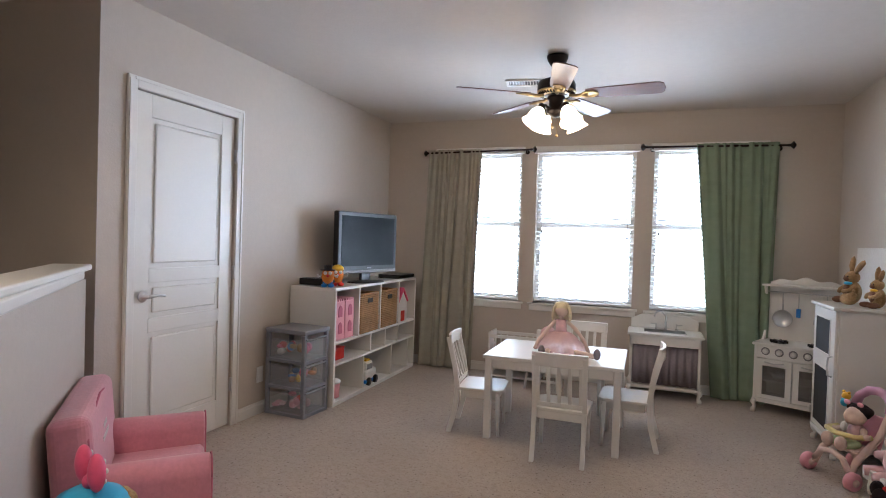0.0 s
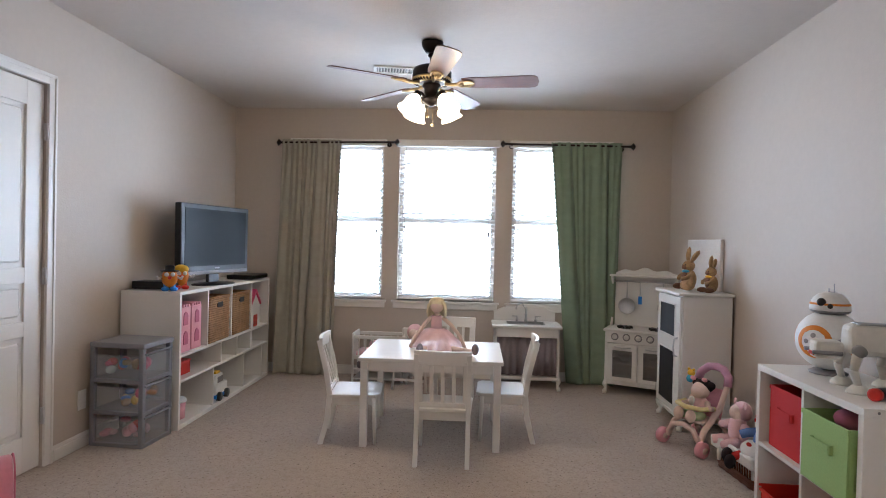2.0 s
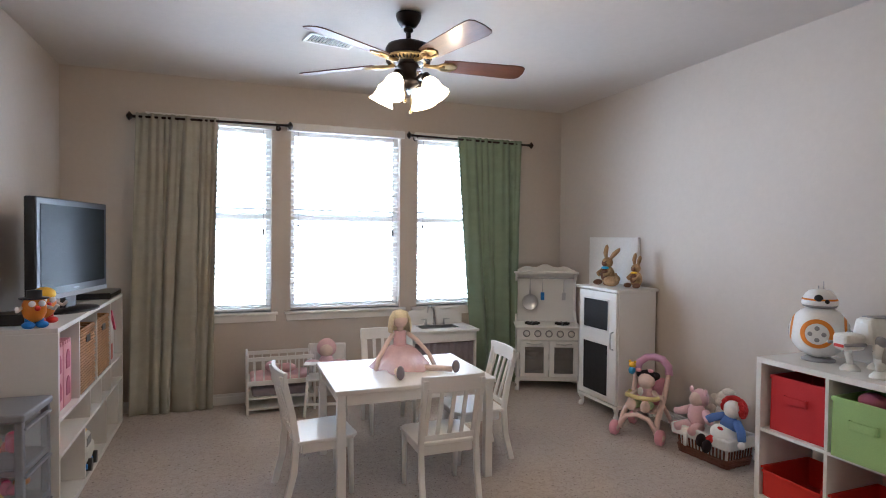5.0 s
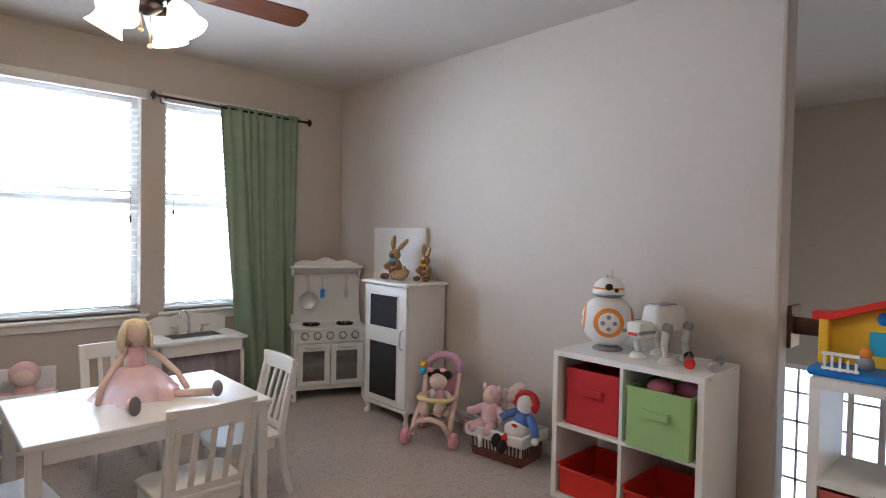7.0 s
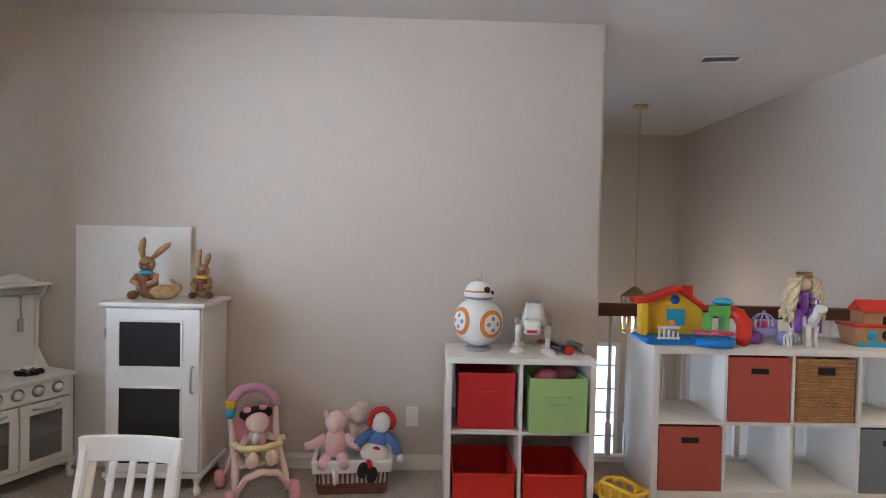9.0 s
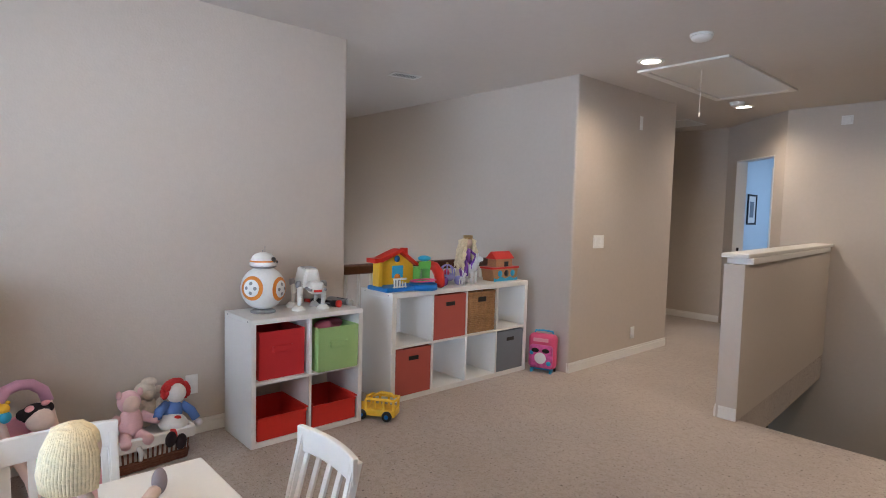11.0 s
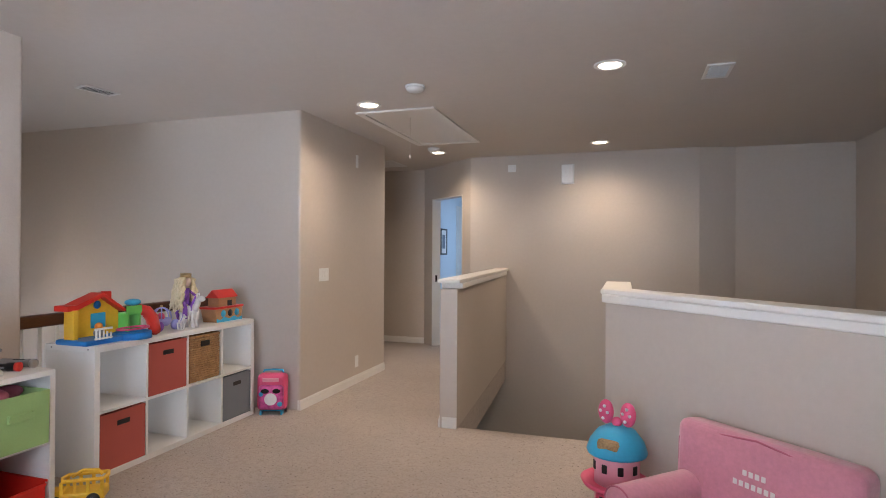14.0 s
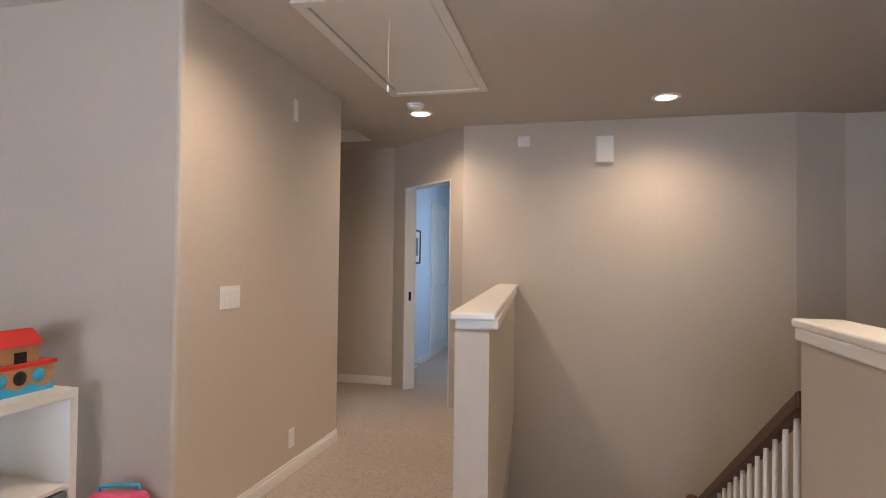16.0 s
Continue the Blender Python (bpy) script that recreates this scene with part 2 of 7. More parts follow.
class B:
    """Collects shapes in one mesh; m is the material slot of what is added next."""

    def __init__(self):
        self.bm = bmesh.new()
        self.m = 0

    def _close(self, before, xf=None):
        fs = [f for f in self.bm.faces if f.index == -1 or f not in before]
        return fs

    def _add(self, tmp, xf=None, smooth=False):
        vm = {}
        for v in tmp.verts:
            vm[v] = self.bm.verts.new(xf @ v.co if xf else v.co)
        for f in tmp.faces:
            try:
                g = self.bm.faces.new([vm[v] for v in f.verts])
            except ValueError:
                continue
            g.material_index = self.m
            g.smooth = smooth
        tmp.free()
        return self

    def box(self, x0, x1, y0, y1, z0, z1, bev=0.0, xf=None, seg=2):
        t = bmesh.new()
        bmesh.ops.create_cube(t, size=1)
        for v in t.verts:
            v.co = Vector((x0 if v.co.x < 0 else x1, y0 if v.co.y < 0 else y1, z0 if v.co.z < 0 else z1))
        if bev:
            bmesh.ops.bevel(t, geom=t.edges[:], offset=bev, segments=seg, profile=0.5, affect='EDGES')
        bmesh.ops.recalc_face_normals(t, faces=t.faces[:])
        return self._add(t, xf, False)

    def ell(self, c, r, xf=None, seg=16, rings=10):
        t = bmesh.new()
        bmesh.ops.create_uvsphere(t, u_segments=seg, v_segments=rings, radius=1)
        if not hasattr(r, "__len__"):
            r = (r, r, r)
        for v in t.verts:
            v.co = Vector((c[0] + v.co.x * r[0], c[1] + v.co.y * r[1], c[2] + v.co.z * r[2]))
        return self._add(t, xf, True)

    def rod(self, p0, p1, r0, r1=None, seg=12, xf=None):
        r1 = r0 if r1 is None else r1
        return self.tube([p0, p1], [r0, r1], seg, xf)

    def tube(self, pts, radii, seg=10, xf=None):
        t = bmesh.new()
        pts = [Vector(p) for p in pts]
        if not hasattr(radii, "__len__"):
            radii = [radii] * len(pts)
        rings = []
        ref = None
        for i, p in enumerate(pts):
            d = (pts[min(i + 1, len(pts) - 1)] - pts[max(i - 1, 0)]).normalized()
            if ref is None:
                ref = d.orthogonal().normalized()
            a = (ref - d * ref.dot(d)).normalized()
            ref = a
            b = d.cross(a)
            rings.append([t.verts.new(p + (a * math.cos(2 * math.pi * k / seg) + b * math.sin(2 * math.pi * k / seg)) * radii[i]) for k in range(seg)])
        for q, s in zip(rings, rings[1:]):
            for k in range(seg):
                t.faces.new((q[k], q[(k + 1) % seg], s[(k + 1) % seg], s[k]))
        t.faces.new(rings[0][::-1])
        t.faces.new(rings[-1])
        return self._add(t, xf, True)

    def lathe(self, prof, c=(0, 0, 0), seg=24, xf=None):
        t = bmesh.new()
        rings = []
        for r, z in prof:
            rings.append([t.verts.new((c[0] + r * math.cos(2 * math.pi * k / seg), c[1] + r * math.sin(2 * math.pi * k / seg), c[2] + z)) for k in range(seg)])
        for q, s in zip(rings, rings[1:]):
            for k in range(seg):
                t.faces.new((q[k], q[(k + 1) % seg], s[(k + 1) % seg], s[k]))
        if prof[0][0] > 1e-4:
            t.faces.new(rings[0][::-1])
        if prof[-1][0] > 1e-4:
            t.faces.new(rings[-1])
        bmesh.ops.remove_doubles(t, verts=t.verts[:], dist=1e-5)
        bmesh.ops.recalc_face_normals(t, faces=t.faces[:])
        return self._add(t, xf, True)

    def prism(self, outline, z0, z1, bev=0.0, xf=None, smooth=False):
        """A flat outline in x and y, drawn up from z0 to z1."""
        t = bmesh.new()
        f = t.faces.new([t.verts.new((x, y, z0)) for x, y in outline])
        r = bmesh.ops.extrude_face_region(t, geom=[f])
        for v in r["geom"]:
            if isinstance(v, bmesh.types.BMVert):
                v.co.z = z1
        bmesh.ops.recalc_face_normals(t, faces=t.faces[:])
        if bev:
            bmesh.ops.bevel(t, geom=[e for e in t.edges if e.calc_face_angle(0) > 0.6], offset=bev, segments=2, profile=0.5, affect='EDGES')
        return self._add(t, xf, smooth)

    def slot(self, m):
        self.m = m
        return self

    def made(self, name, mats, parent=None, at=None, label=""):
        me = bpy.data.meshes.new(name)
        self.bm.normal_update()
        self.bm.to_mesh(me)
        self.bm.free()
        for q in (mats if isinstance(mats, (list, tuple)) else [mats]):
            me.materials.append(q)
        ob = new(name, me)
        if parent:
            ob.parent = parent
        if at is not None:
            ob.matrix_basis = at
        if label:
            ob["label"] = label
        return ob


def part(name, b, mats, parent, label="", at=None):
    return b.made(name, mats, parent, at, label)


def thing(name, label, category, at, group="", kind=""):
    ob = new(name)
    ob.empty_display_size = 0.1
    ob.matrix_basis = at
    return tagged(ob, label, category, group, kind)


def solid(name, b, mats, label, category, kind="", at=None, group=""):
    return tagged(b.made(name, mats, None, at), label, category, group, kind)


# x-z profile drawn along y
YX = Matrix(((1, 0, 0, 0), (0, 0, 1, 0), (0, 1, 0, 0), (0, 0, 0, 1)))

# ---------- structure ----------
TOP = 2.50
solid("floor", B().prism([(-2.41, 5.80), (1.92, 5.80), (1.92, 0.47), (1.285, 0.42), (1.285, -1.33), (3.3, -1.33), (3.3, -3.24), (1.46, -3.24), (1.46, -6.3), (-0.6, -6.3), (-0.6, -3.3), (0.40, -2.40), (0.01, -2.40), (-0.19, 0.42), (-1.35, 0.42), (-1.35, 1.16), (-2.41, 2.34)], -0.25, 0.0), CARPET, "beige cut-pile wall-to-wall carpet with dark flecks", "floor", "structure")
solid("ceiling", B().box(-3.8, 5.3, -6.5, 5.9, TOP, TOP + 0.1), CEIL, "beige lightly textured flat ceiling", "ceiling", "structure")

wb = B()
for a, c in ((-2.41, WINDOWS[0][0]), (WINDOWS[0][1], WINDOWS[1][0]), (WINDOWS[1][1], WINDOWS[2][0]), (WINDOWS[2][1], 1.90)):
    wb.box(a, c, NORTH, NORTH + 0.15, 0, TOP)
for a, c in WINDOWS:
    wb.box(a, c, NORTH, NORTH + 0.15, 0, WIN_Z0).box(a, c, NORTH, NORTH + 0.15, WIN_Z1, TOP)
solid("wall_north", wb, WALL, "beige painted wall with three window openings", "wall", "structure")
D0, D1, DH = 2.515, 3.300, 2.055
solid("wall_west", B().box(-2.41, -2.29, 2.30, D0, 0, TOP).box(-2.41, -2.29, D1, NORTH, 0, TOP).box(-2.41, -2.29, D0, D1, DH, TOP), WALL, "beige painted wall with a closet door", "wall", "structure")
solid("wall_closet_side", B().box(-3.8, -2.41, 2.30, 2.42, -3.0, TOP), WALL, "beige painted stairwell wall", "wall", "structure")
solid("wall_closet_back", B().box(-2.95, -2.83, 2.42, NORTH, 0, TOP), WALL, "plain beige closet wall", "wall", "structure")
solid("wall_east", B().prism([(1.78, NORTH), (1.78, 2.285), (1.7835, 2.2725), (1.7875, 2.2685), (1.80, 2.265), (1.90, 2.265), (1.90, NORTH)], 0, TOP), WALL, "beige painted wall with rounded corner", "wall", "structure")
solid("wall_foyer_north", B().box(1.90, 5.09, 3.6, 3.72, -3.0, TOP), WALL, "beige foyer wall", "wall", "structure")
FW0, FW1, FZ0, FZ1 = 1.05, 3.3, -1.2, 0.15
solid("wall_foyer_east", B().box(4.97, 5.09, 0.3, FW0, -3, TOP).box(4.97, 5.09, FW1, 3.6, -3, TOP).box(4.97, 5.09, FW0, FW1, -3, FZ0).box(4.97, 5.09, FW0, FW1, FZ1, TOP), WALL, "tall beige foyer wall with a window", "wall", "structure")
solid("wall_foyer_south", B().box(1.295, 4.97, 0.31, 0.43, -3.0, TOP), WALL, "beige wall behind the cube shelves", "wall", "structure")
solid("wall_foyer_west", B().box(1.92, 2.0, 0.43, 3.6, -3.0, -0.25), WALL, "beige foyer wall below the landing", "wall", "structure")
solid("foyer_floor", B().box(1.9, 5.1, 0.3, 3.7, -3.1, -3.0), DARKWOOD, "dark foyer floor", "floor", "structure")
solid("wall_hall", B().prism([(1.175, -1.283), (1.175, 0.41), (1.1785, 0.4225), (1.1825, 0.4265), (1.195, 0.43), (1.295, 0.43), (1.295, -1.283)], 0, TOP), WALL, "beige hallway wall with rounded corners", "wall", "structure")
solid("wall_hall_north", B().box(1.295, 3.3, -1.283, -1.163, 0, TOP), WALL, "beige hallway wall", "wall", "structure")
solid("wall_hall_end", B().box(3.3, 3.42, -3.24, -1.163, 0, TOP), WALL, "beige hallway end wall", "wall", "structure")
solid("wall_hall_south", B().box(1.365, 3.3, -3.24, -3.12, 0, TOP), WALL, "beige hallway wall", "wall", "structure")
# the slanted wall with the bedroom door
SA, SB = Vector((1.365, -3.12, 0)), Vector((0.455, -2.30, 0))
SLEN = (SB - SA).length
SLANT = Matrix.Translation(SA) @ Matrix.Rotation(math.atan2((SB - SA).y, (SB - SA).x), 4, 'Z')
S0, S1 = 0.234, 1.035
solid("wall_slanted", B().box(0, S0, 0, 0.12, 0, TOP).box(S1, SLEN, 0, 0.12, 0, TOP).box(S0, S1, 0, 0.12, DH, TOP), WALL, "slanted beige wall with an open doorway", "wall", "structure", SLANT)
solid("wall_stair_south", B().box(-2.17, 0.455, -2.42, -2.30, -3.0, TOP), WALL, "tall beige stairwell wall", "wall", "structure")
solid("wall_stair_return", B().prism([(-2.17, -2.30), (-2.17, -2.42), (-2.55, -2.53), (-2.55, -2.41)], -3.0, TOP), WALL, "beige stairwell wall set back", "wall", "structure")
solid("wall_stair_southwest", B().prism([(-2.55, -2.41), (-2.55, -2.53), (-3.8, -2.53), (-3.8, -2.41)], -3.0, TOP), WALL, "beige stairwell wall", "wall", "structure")
solid("wall_stair_west", B().box(-3.8, -3.68, -2.5, 2.30, -3.0, TOP), WALL, "beige stairwell wall", "wall", "structure")
solid("stair_hall_floor", B().box(-3.8, 0.5, -2.6, 2.4, -3.1, -3.0), CARPET, "beige carpet on the lower floor", "floor", "structure")
# bedroom beyond
solid("wall_bedroom_east", B().box(1.405, 1.525, -6.2, -3.24, 0, TOP), BLUELIT_WALL, "bedroom wall with bluish light in its colour", "wall", "structure")
solid("wall_bedroom_west", B().box(-0.72, -0.6, -6.2, -2.4, 0, TOP), BLUELIT_WALL, "bedroom wall with bluish light in its colour", "wall", "structure")
solid("wall_bedroom_south", B().box(-0.72, 1.525, -6.32, -6.2, 0, TOP), BLUELIT_WALL, "bedroom wall with bluish light in its colour", "wall", "structure")

# half walls with caps
P, Q, P2 = Vector((-1.29, 1.145)), Vector((-2.29, 2.25)), Vector((-1.29, 0.31))
CAPZ = 1.12


def half_wall(name, outline, cap_outline, label):
    w = solid(name, B().prism(outline, 0, CAPZ - 0.075), WALL, label, "half wall", "structure")
    c = B().prism(cap_outline, CAPZ - 0.03, CAPZ, 0.008)
    cx = sum(p[0] for p in cap_outline) / len(cap_outline)
    cy = sum(p[1] for p in cap_outline) / len(cap_outline)
    part("cap", c, TRIM, w, "glossy white painted cap")
    part("cap_moulding", B().prism([(cx + (x - cx) * 0.985, cy + (y - cy) * 0.93) for x, y in cap_outline], CAPZ - 0.075, CAPZ - 0.03, 0.008), TRIM, w, "white moulding under the cap")
    return w


nd = Vector((-(Q - P).y, (Q - P).x)).normalized()
if nd.x > 0:
    nd = -nd


def strip(a, c, off0, off1, ext0=0, ext1=0):
    d = (c - a).normalized()
    n = Vector((-d.y, d.x))
    if n.x > 0:
        n = -n
    a2, c2 = a - d * ext0, c + d * ext1
    return [tuple(a2 + n * off0), tuple(c2 + n * off0), tuple(c2 + n * off1), tuple(a2 + n * off1)]


half_wall("half_wall_slanted", strip(P, Q, 0, 0.12), strip(P, Q, -0.025, 0.145, 0.02, 0.0), "slanted beige half wall with white cap")
half_wall("half_wall_stair", strip(P2, P, 0, 0.12, 0, -0.03), strip(P2, P, -0.025, 0.145, 0.025, -0.02), "short beige half wall beside the stairs")
R1, R2 = Vector((-0.07, 0.475)), Vector((0.125, -2.30))
half_wall("half_wall_landing", strip(R2, R1, 0, 0.13), strip(R2, R1, -0.018, 0.155, 0, 0.018), "long beige half wall with white cap")


def base(name, pts, h=0.085, th=0.014):
    """Baseboard along a run of points; the wall is on the right-hand side of the run."""
    for a, c in zip(pts, pts[1:]):
        a, c = Vector((*a, 0)), Vector((*c, 0))
        d = c - a
        m = Matrix.Translation(a) @ Matrix.Rotation(math.atan2(d.y, d.x), 4, 'Z')
        b = B().box(0, d.length, 0.001, th, 0, h * 0.75, 0.002).box(0, d.length, 0.001, th * 0.6, h * 0.75, h, 0.002)
        solid(name, b, TRIM, "white painted baseboard with a stepped top", "baseboard", "structure", m)


base("baseboard", [(-2.29, 5.665), (1.78, 5.665)][::-1])
base("baseboard", [(-2.29, NORTH), (-2.29, 3.37)])
base("baseboard", [(-2.29, 2.45), (-2.29, 2.34)])
base("baseboard", [(1.78, 2.285), (1.78, NORTH)])
base("baseboard", [(1.88, 0.43), (1.18, 0.43)][::1][::-1][::-1])
base("baseboard", [(1.175, 0.43), (1.175, -1.283)][::-1])
base("baseboard", [(3.3, -3.12), (1.365, -3.12)][::-1])
base("baseboard", [tuple(P), tuple(Q)][::-1])
base("baseboard", [(-0.07, 0.475), (0.124, -2.29)])
base("baseboard", [(-0.20, 0.475), (-0.07, 0.475)][::-1])
base("baseboard", [(1.405, -6.2), (1.405, -3.24)][::-1][::-1])

# ---------- door ----------


def casing(parent, w0, w1, h, side):
    """Casing round an opening in a wall along x of its own frame, on the face at y = side."""
    s = 1 if side > 0 else -1
    y0, y1 = (side, side + 0.016 * s)
    for name, x0, x1, z0, z1 in (("casing", w0 - 0.06, w0, 0, h + 0.06), ("casing", w1, w1 + 0.06, 0, h + 0.06), ("casing", w0, w1, h, h + 0.06)):
        b = B().box(x0, x1, min(y0, y1), max(y0, y1), z0, z1, 0.004)
        if z0 == 0:
            xi = x0 + 0.038 if x0 < w0 else x0 + 0.006
            xo = x0 + 0.006 if x0 < w0 else x0 + 0.038
            b.box(xo, xo + 0.016, min(y1, y1 + 0.006 * s), max(y1, y1 + 0.006 * s), 0, h + 0.04, 0.002)
        else:
            b.box(x0 - 0.02, x1 + 0.02, min(y1, y1 + 0.006 * s), max(y1, y1 + 0.006 * s), z0 + 0.038, z0 + 0.054, 0.002)
        part(name, b, TRIM, parent)


def leaf(parent, w, h):
    """A two-panel moulded door leaf, its face at y = 0 looking to -y."""
    d = part("door_leaf", B().box(0, w, 0.012, 0.04, 0.008, h, 0.002), TRIM, parent)
    f = B()
    st = 0.115
    rows = [(0.20, 0.72), (0.80, 1.00), (1.08, h - 0.13)]
    f.box(0.002, st, 0, 0.0125, 0.01, h - 0.002, 0.002).box(w - st, w - 0.002, 0, 0.0125, 0.01, h - 0.002, 0.002)
    zs = [0.01] + [z for r in rows for z in r] + [h - 0.002]
    for z0, z1 in zip(zs[::2], zs[1::2]):
        f.box(st, w - st, 0, 0.0125, z0, z1, 0.002)
    part("door_stiles", f, TRIM, d)
    for z0, z1 in rows:
        part("door_panel", B().box(st + 0.03, w - st - 0.03, 0.001, 0.0125, z0 + 0.028, z1 - 0.028, 0.009), TRIM, d)
    return d


def lever(parent, x, z, flip=1):
    hd = part("door_handle", B().lathe([(0.0, 0), (0.031, 0), (0.033, 0.004), (0.026, 0.010), (0.013, 0.014), (0.012, 0.05), (0, 0.052)], xf=Matrix.Translation((x, 0, z)) @ Matrix.Rotation(radians(90), 4, 'X')), STEEL, parent, "satin nickel lever handle")
    part("lever", B().tube([(x, -0.045, z), (x + 0.03 * flip, -0.05, z + 0.002), (x + 0.07 * flip, -0.05, z + 0.005), (x + 0.115 * flip, -0.046, z - 0.003)], [0.011, 0.010, 0.008, 0.007]), STEEL, hd)


def hinge(parent, x, z):
    part("hinge", B().rod((x, -0.008, z - 0.045), (x, -0.008, z + 0.045), 0.007).box(x - 0.012, x + 0.014, -0.003, 0.002, z - 0.045, z + 0.045), STEEL, parent, "satin metal hinge")


# local x runs along +y of the room, local y into the wall
WESTDOOR = Matrix.Translation((-2.29, 0, 0)) @ Matrix.Rotation(radians(90), 4, 'Z')
door = thing("door_1", "closed white moulded panel door with nickel lever", "door", WESTDOOR, kind="structure")
casing(door, D0, D1, DH, -0.0)
dl = leaf(door, D1 - D0 - 0.006, DH - 0.004)
dl.matrix_basis = Matrix.Translation((D0 + 0.003, 0.012, 0))
lever(door, D0 + 0.065, 0.93)
for hz in (0.28, 1.03, 1.80):
    hinge(door, D1 - 0.004, hz)
# ---------- windows, blinds, curtains ----------
SLAT = None
for wx0, wx1 in WINDOWS:
    w = wx1 - wx0
    win = thing("window_1", "white vinyl single-hung window in a drywall recess", "window", Matrix.Translation((wx0, NORTH, WIN_Z0)), kind="structure")
    H = WIN_Z1 - WIN_Z0
    fr = B()
    for x0, x1, z0, z1 in ((0, 0.04, 0, H), (w - 0.04, w, 0, H), (0.04, w - 0.04, 0, 0.045), (0.04, w - 0.04, H - 0.04, H)):
        fr.box(x0, x1, 0.085, 0.14, z0, z1, 0.004)
    part("window_frame", fr, TRIM, win)
    part("meeting_rail", B().box(0.04, w - 0.04, 0.085, 0.135, 0.735, 0.785, 0.004), TRIM, win)
    for z0, z1 in ((0.045, 0.735), (0.785, H - 0.04)):
        g = part("pane", B().box(0.04, w - 0.04, 0.108, 0.112, z0, z1), GLASS, win)
        g.visible_shadow = False
    part("window_sill", B().box(-0.05, w + 0.05, -0.035, 0.084, -0.022, 0.0, 0.006), TRIM, win)
    part("sill_apron", B().box(-0.035, w + 0.035, -0.016, -0.001, -0.075, -0.0225, 0.005), TRIM, win)
    # blind
    bl = thing("window_blind", "open white slatted blind in a window", "blind", Matrix.Translation((wx0, NORTH, WIN_Z0)), "window blinds")
    part("valance", B().box(-0.03, w + 0.03, -0.045, -0.001, H - 0.02, H + 0.045, 0.008), TRIM, bl)
    for k in range(33):
        z = 0.05 + k * 0.0425
        if z > H - 0.05:
            break
        me = B().box(0.006, w - 0.006, -0.024, 0.024, -0.0018, 0.0018)
        if k == 0:
            s = part("slat", me, WHITE, bl)
            first = s
        else:
            me.bm.free()
            s = new("slat", first.data)
            s.parent = bl
        s.matrix_basis = Matrix.Translation((0, 0.045, z)) @ Matrix.Rotation(radians(-14), 4, 'X')
    part("bottom_rail", B().box(0.006, w - 0.006, 0.02, 0.07, 0.008, 0.026, 0.004), WHITE, bl)
    for lx in (0.14, w - 0.14):
        part("ladder_cord", B().rod((lx, 0.018, 0.02), (lx, 0.018, H - 0.02), 0.0012, seg=6), WHITE, bl)
    for lx, lz in ((0.06, 0.72), (w - 0.06, 0.66)):
        part("pull_cord", B().rod((lx, 0.012, lz), (lx, 0.012, H - 0.02), 0.001, seg=6).lathe([(0.002, 0.03), (0.007, 0.0), (0.006, -0.03), (0, -0.032)], (lx, 0.012, lz - 0.02), 8), [IRON], bl, "cord with dark tassel")


def curtain(x0t, x1t, x0b, x1b, ztop, label, seed, folds, cloth):
    rng = random.Random(seed)
    ph = [rng.uniform(0, 6.28) for _ in range(4)]
    t = B()
    bm = t.bm
    nx, nz = 150, 40
    grid = []
    for j in range(nz + 1):
        v = j / nz
        z = ztop + 0.025 - v * (ztop + 0.02)
        row = []
        for i in range(nx + 1):
            u = i / nx
            x = (x0t + (x0b - x0t) * v) * (1 - u) + (x1t + (x1b - x1t) * v) * u
            uu = u + 0.05 * math.sin(u * 6.28 * 2.0 + ph[0]) * (0.3 + v)
            amp = (0.010 + 0.024 * min(1, v * 1.6)) * (0.45 + 0.55 * math.sin(u * 4.5 + ph[2]) ** 2)
            y = amp * math.sin(uu * 6.28 * folds + ph[1] + 0.5 * math.sin(v * 2.2 + ph[2])) + 0.010 * math.sin(uu * 6.28 * folds * 2.3 + v * 3 + ph[3]) * (1 - 0.5 * v)
            y += 0.005 * math.sin(u * 75 + ph[3]) * max(0, 1 - v * 6)
            x += 0.012 * math.cos(uu * 6.28 * folds + ph[1]) * v
            if v > 0.985:
                y -= 0.012
            row.append(bm.verts.new((x, NORTH - 0.085 + y, max(z, 0.006))))
        grid.append(row)
    for a, c in zip(grid, grid[1:]):
        for i in range(nx):
            f = bm.faces.new((a[i], c[i], c[i + 1], a[i + 1]))
            f.smooth = True
    bmesh.ops.recalc_face_normals(bm, faces=bm.faces[:])
    ob = solid("curtain", t, cloth, label, "curtain", group="window curtains")
    so = ob.modifiers.new("thick", 'SOLIDIFY')
    so.thickness = 0.003
    return ob


curtain(-1.80, -1.25, -1.86, -1.30, 2.163, "sage woven curtain with flare greyed into its colour, hanging in folds to the floor", 3, 5, FLARE_CURTAIN)
curtain(0.68, 1.31, 0.86, 1.29, 2.163, "sage green woven curtain drawn beside the window", 8, 4, CURTAIN)


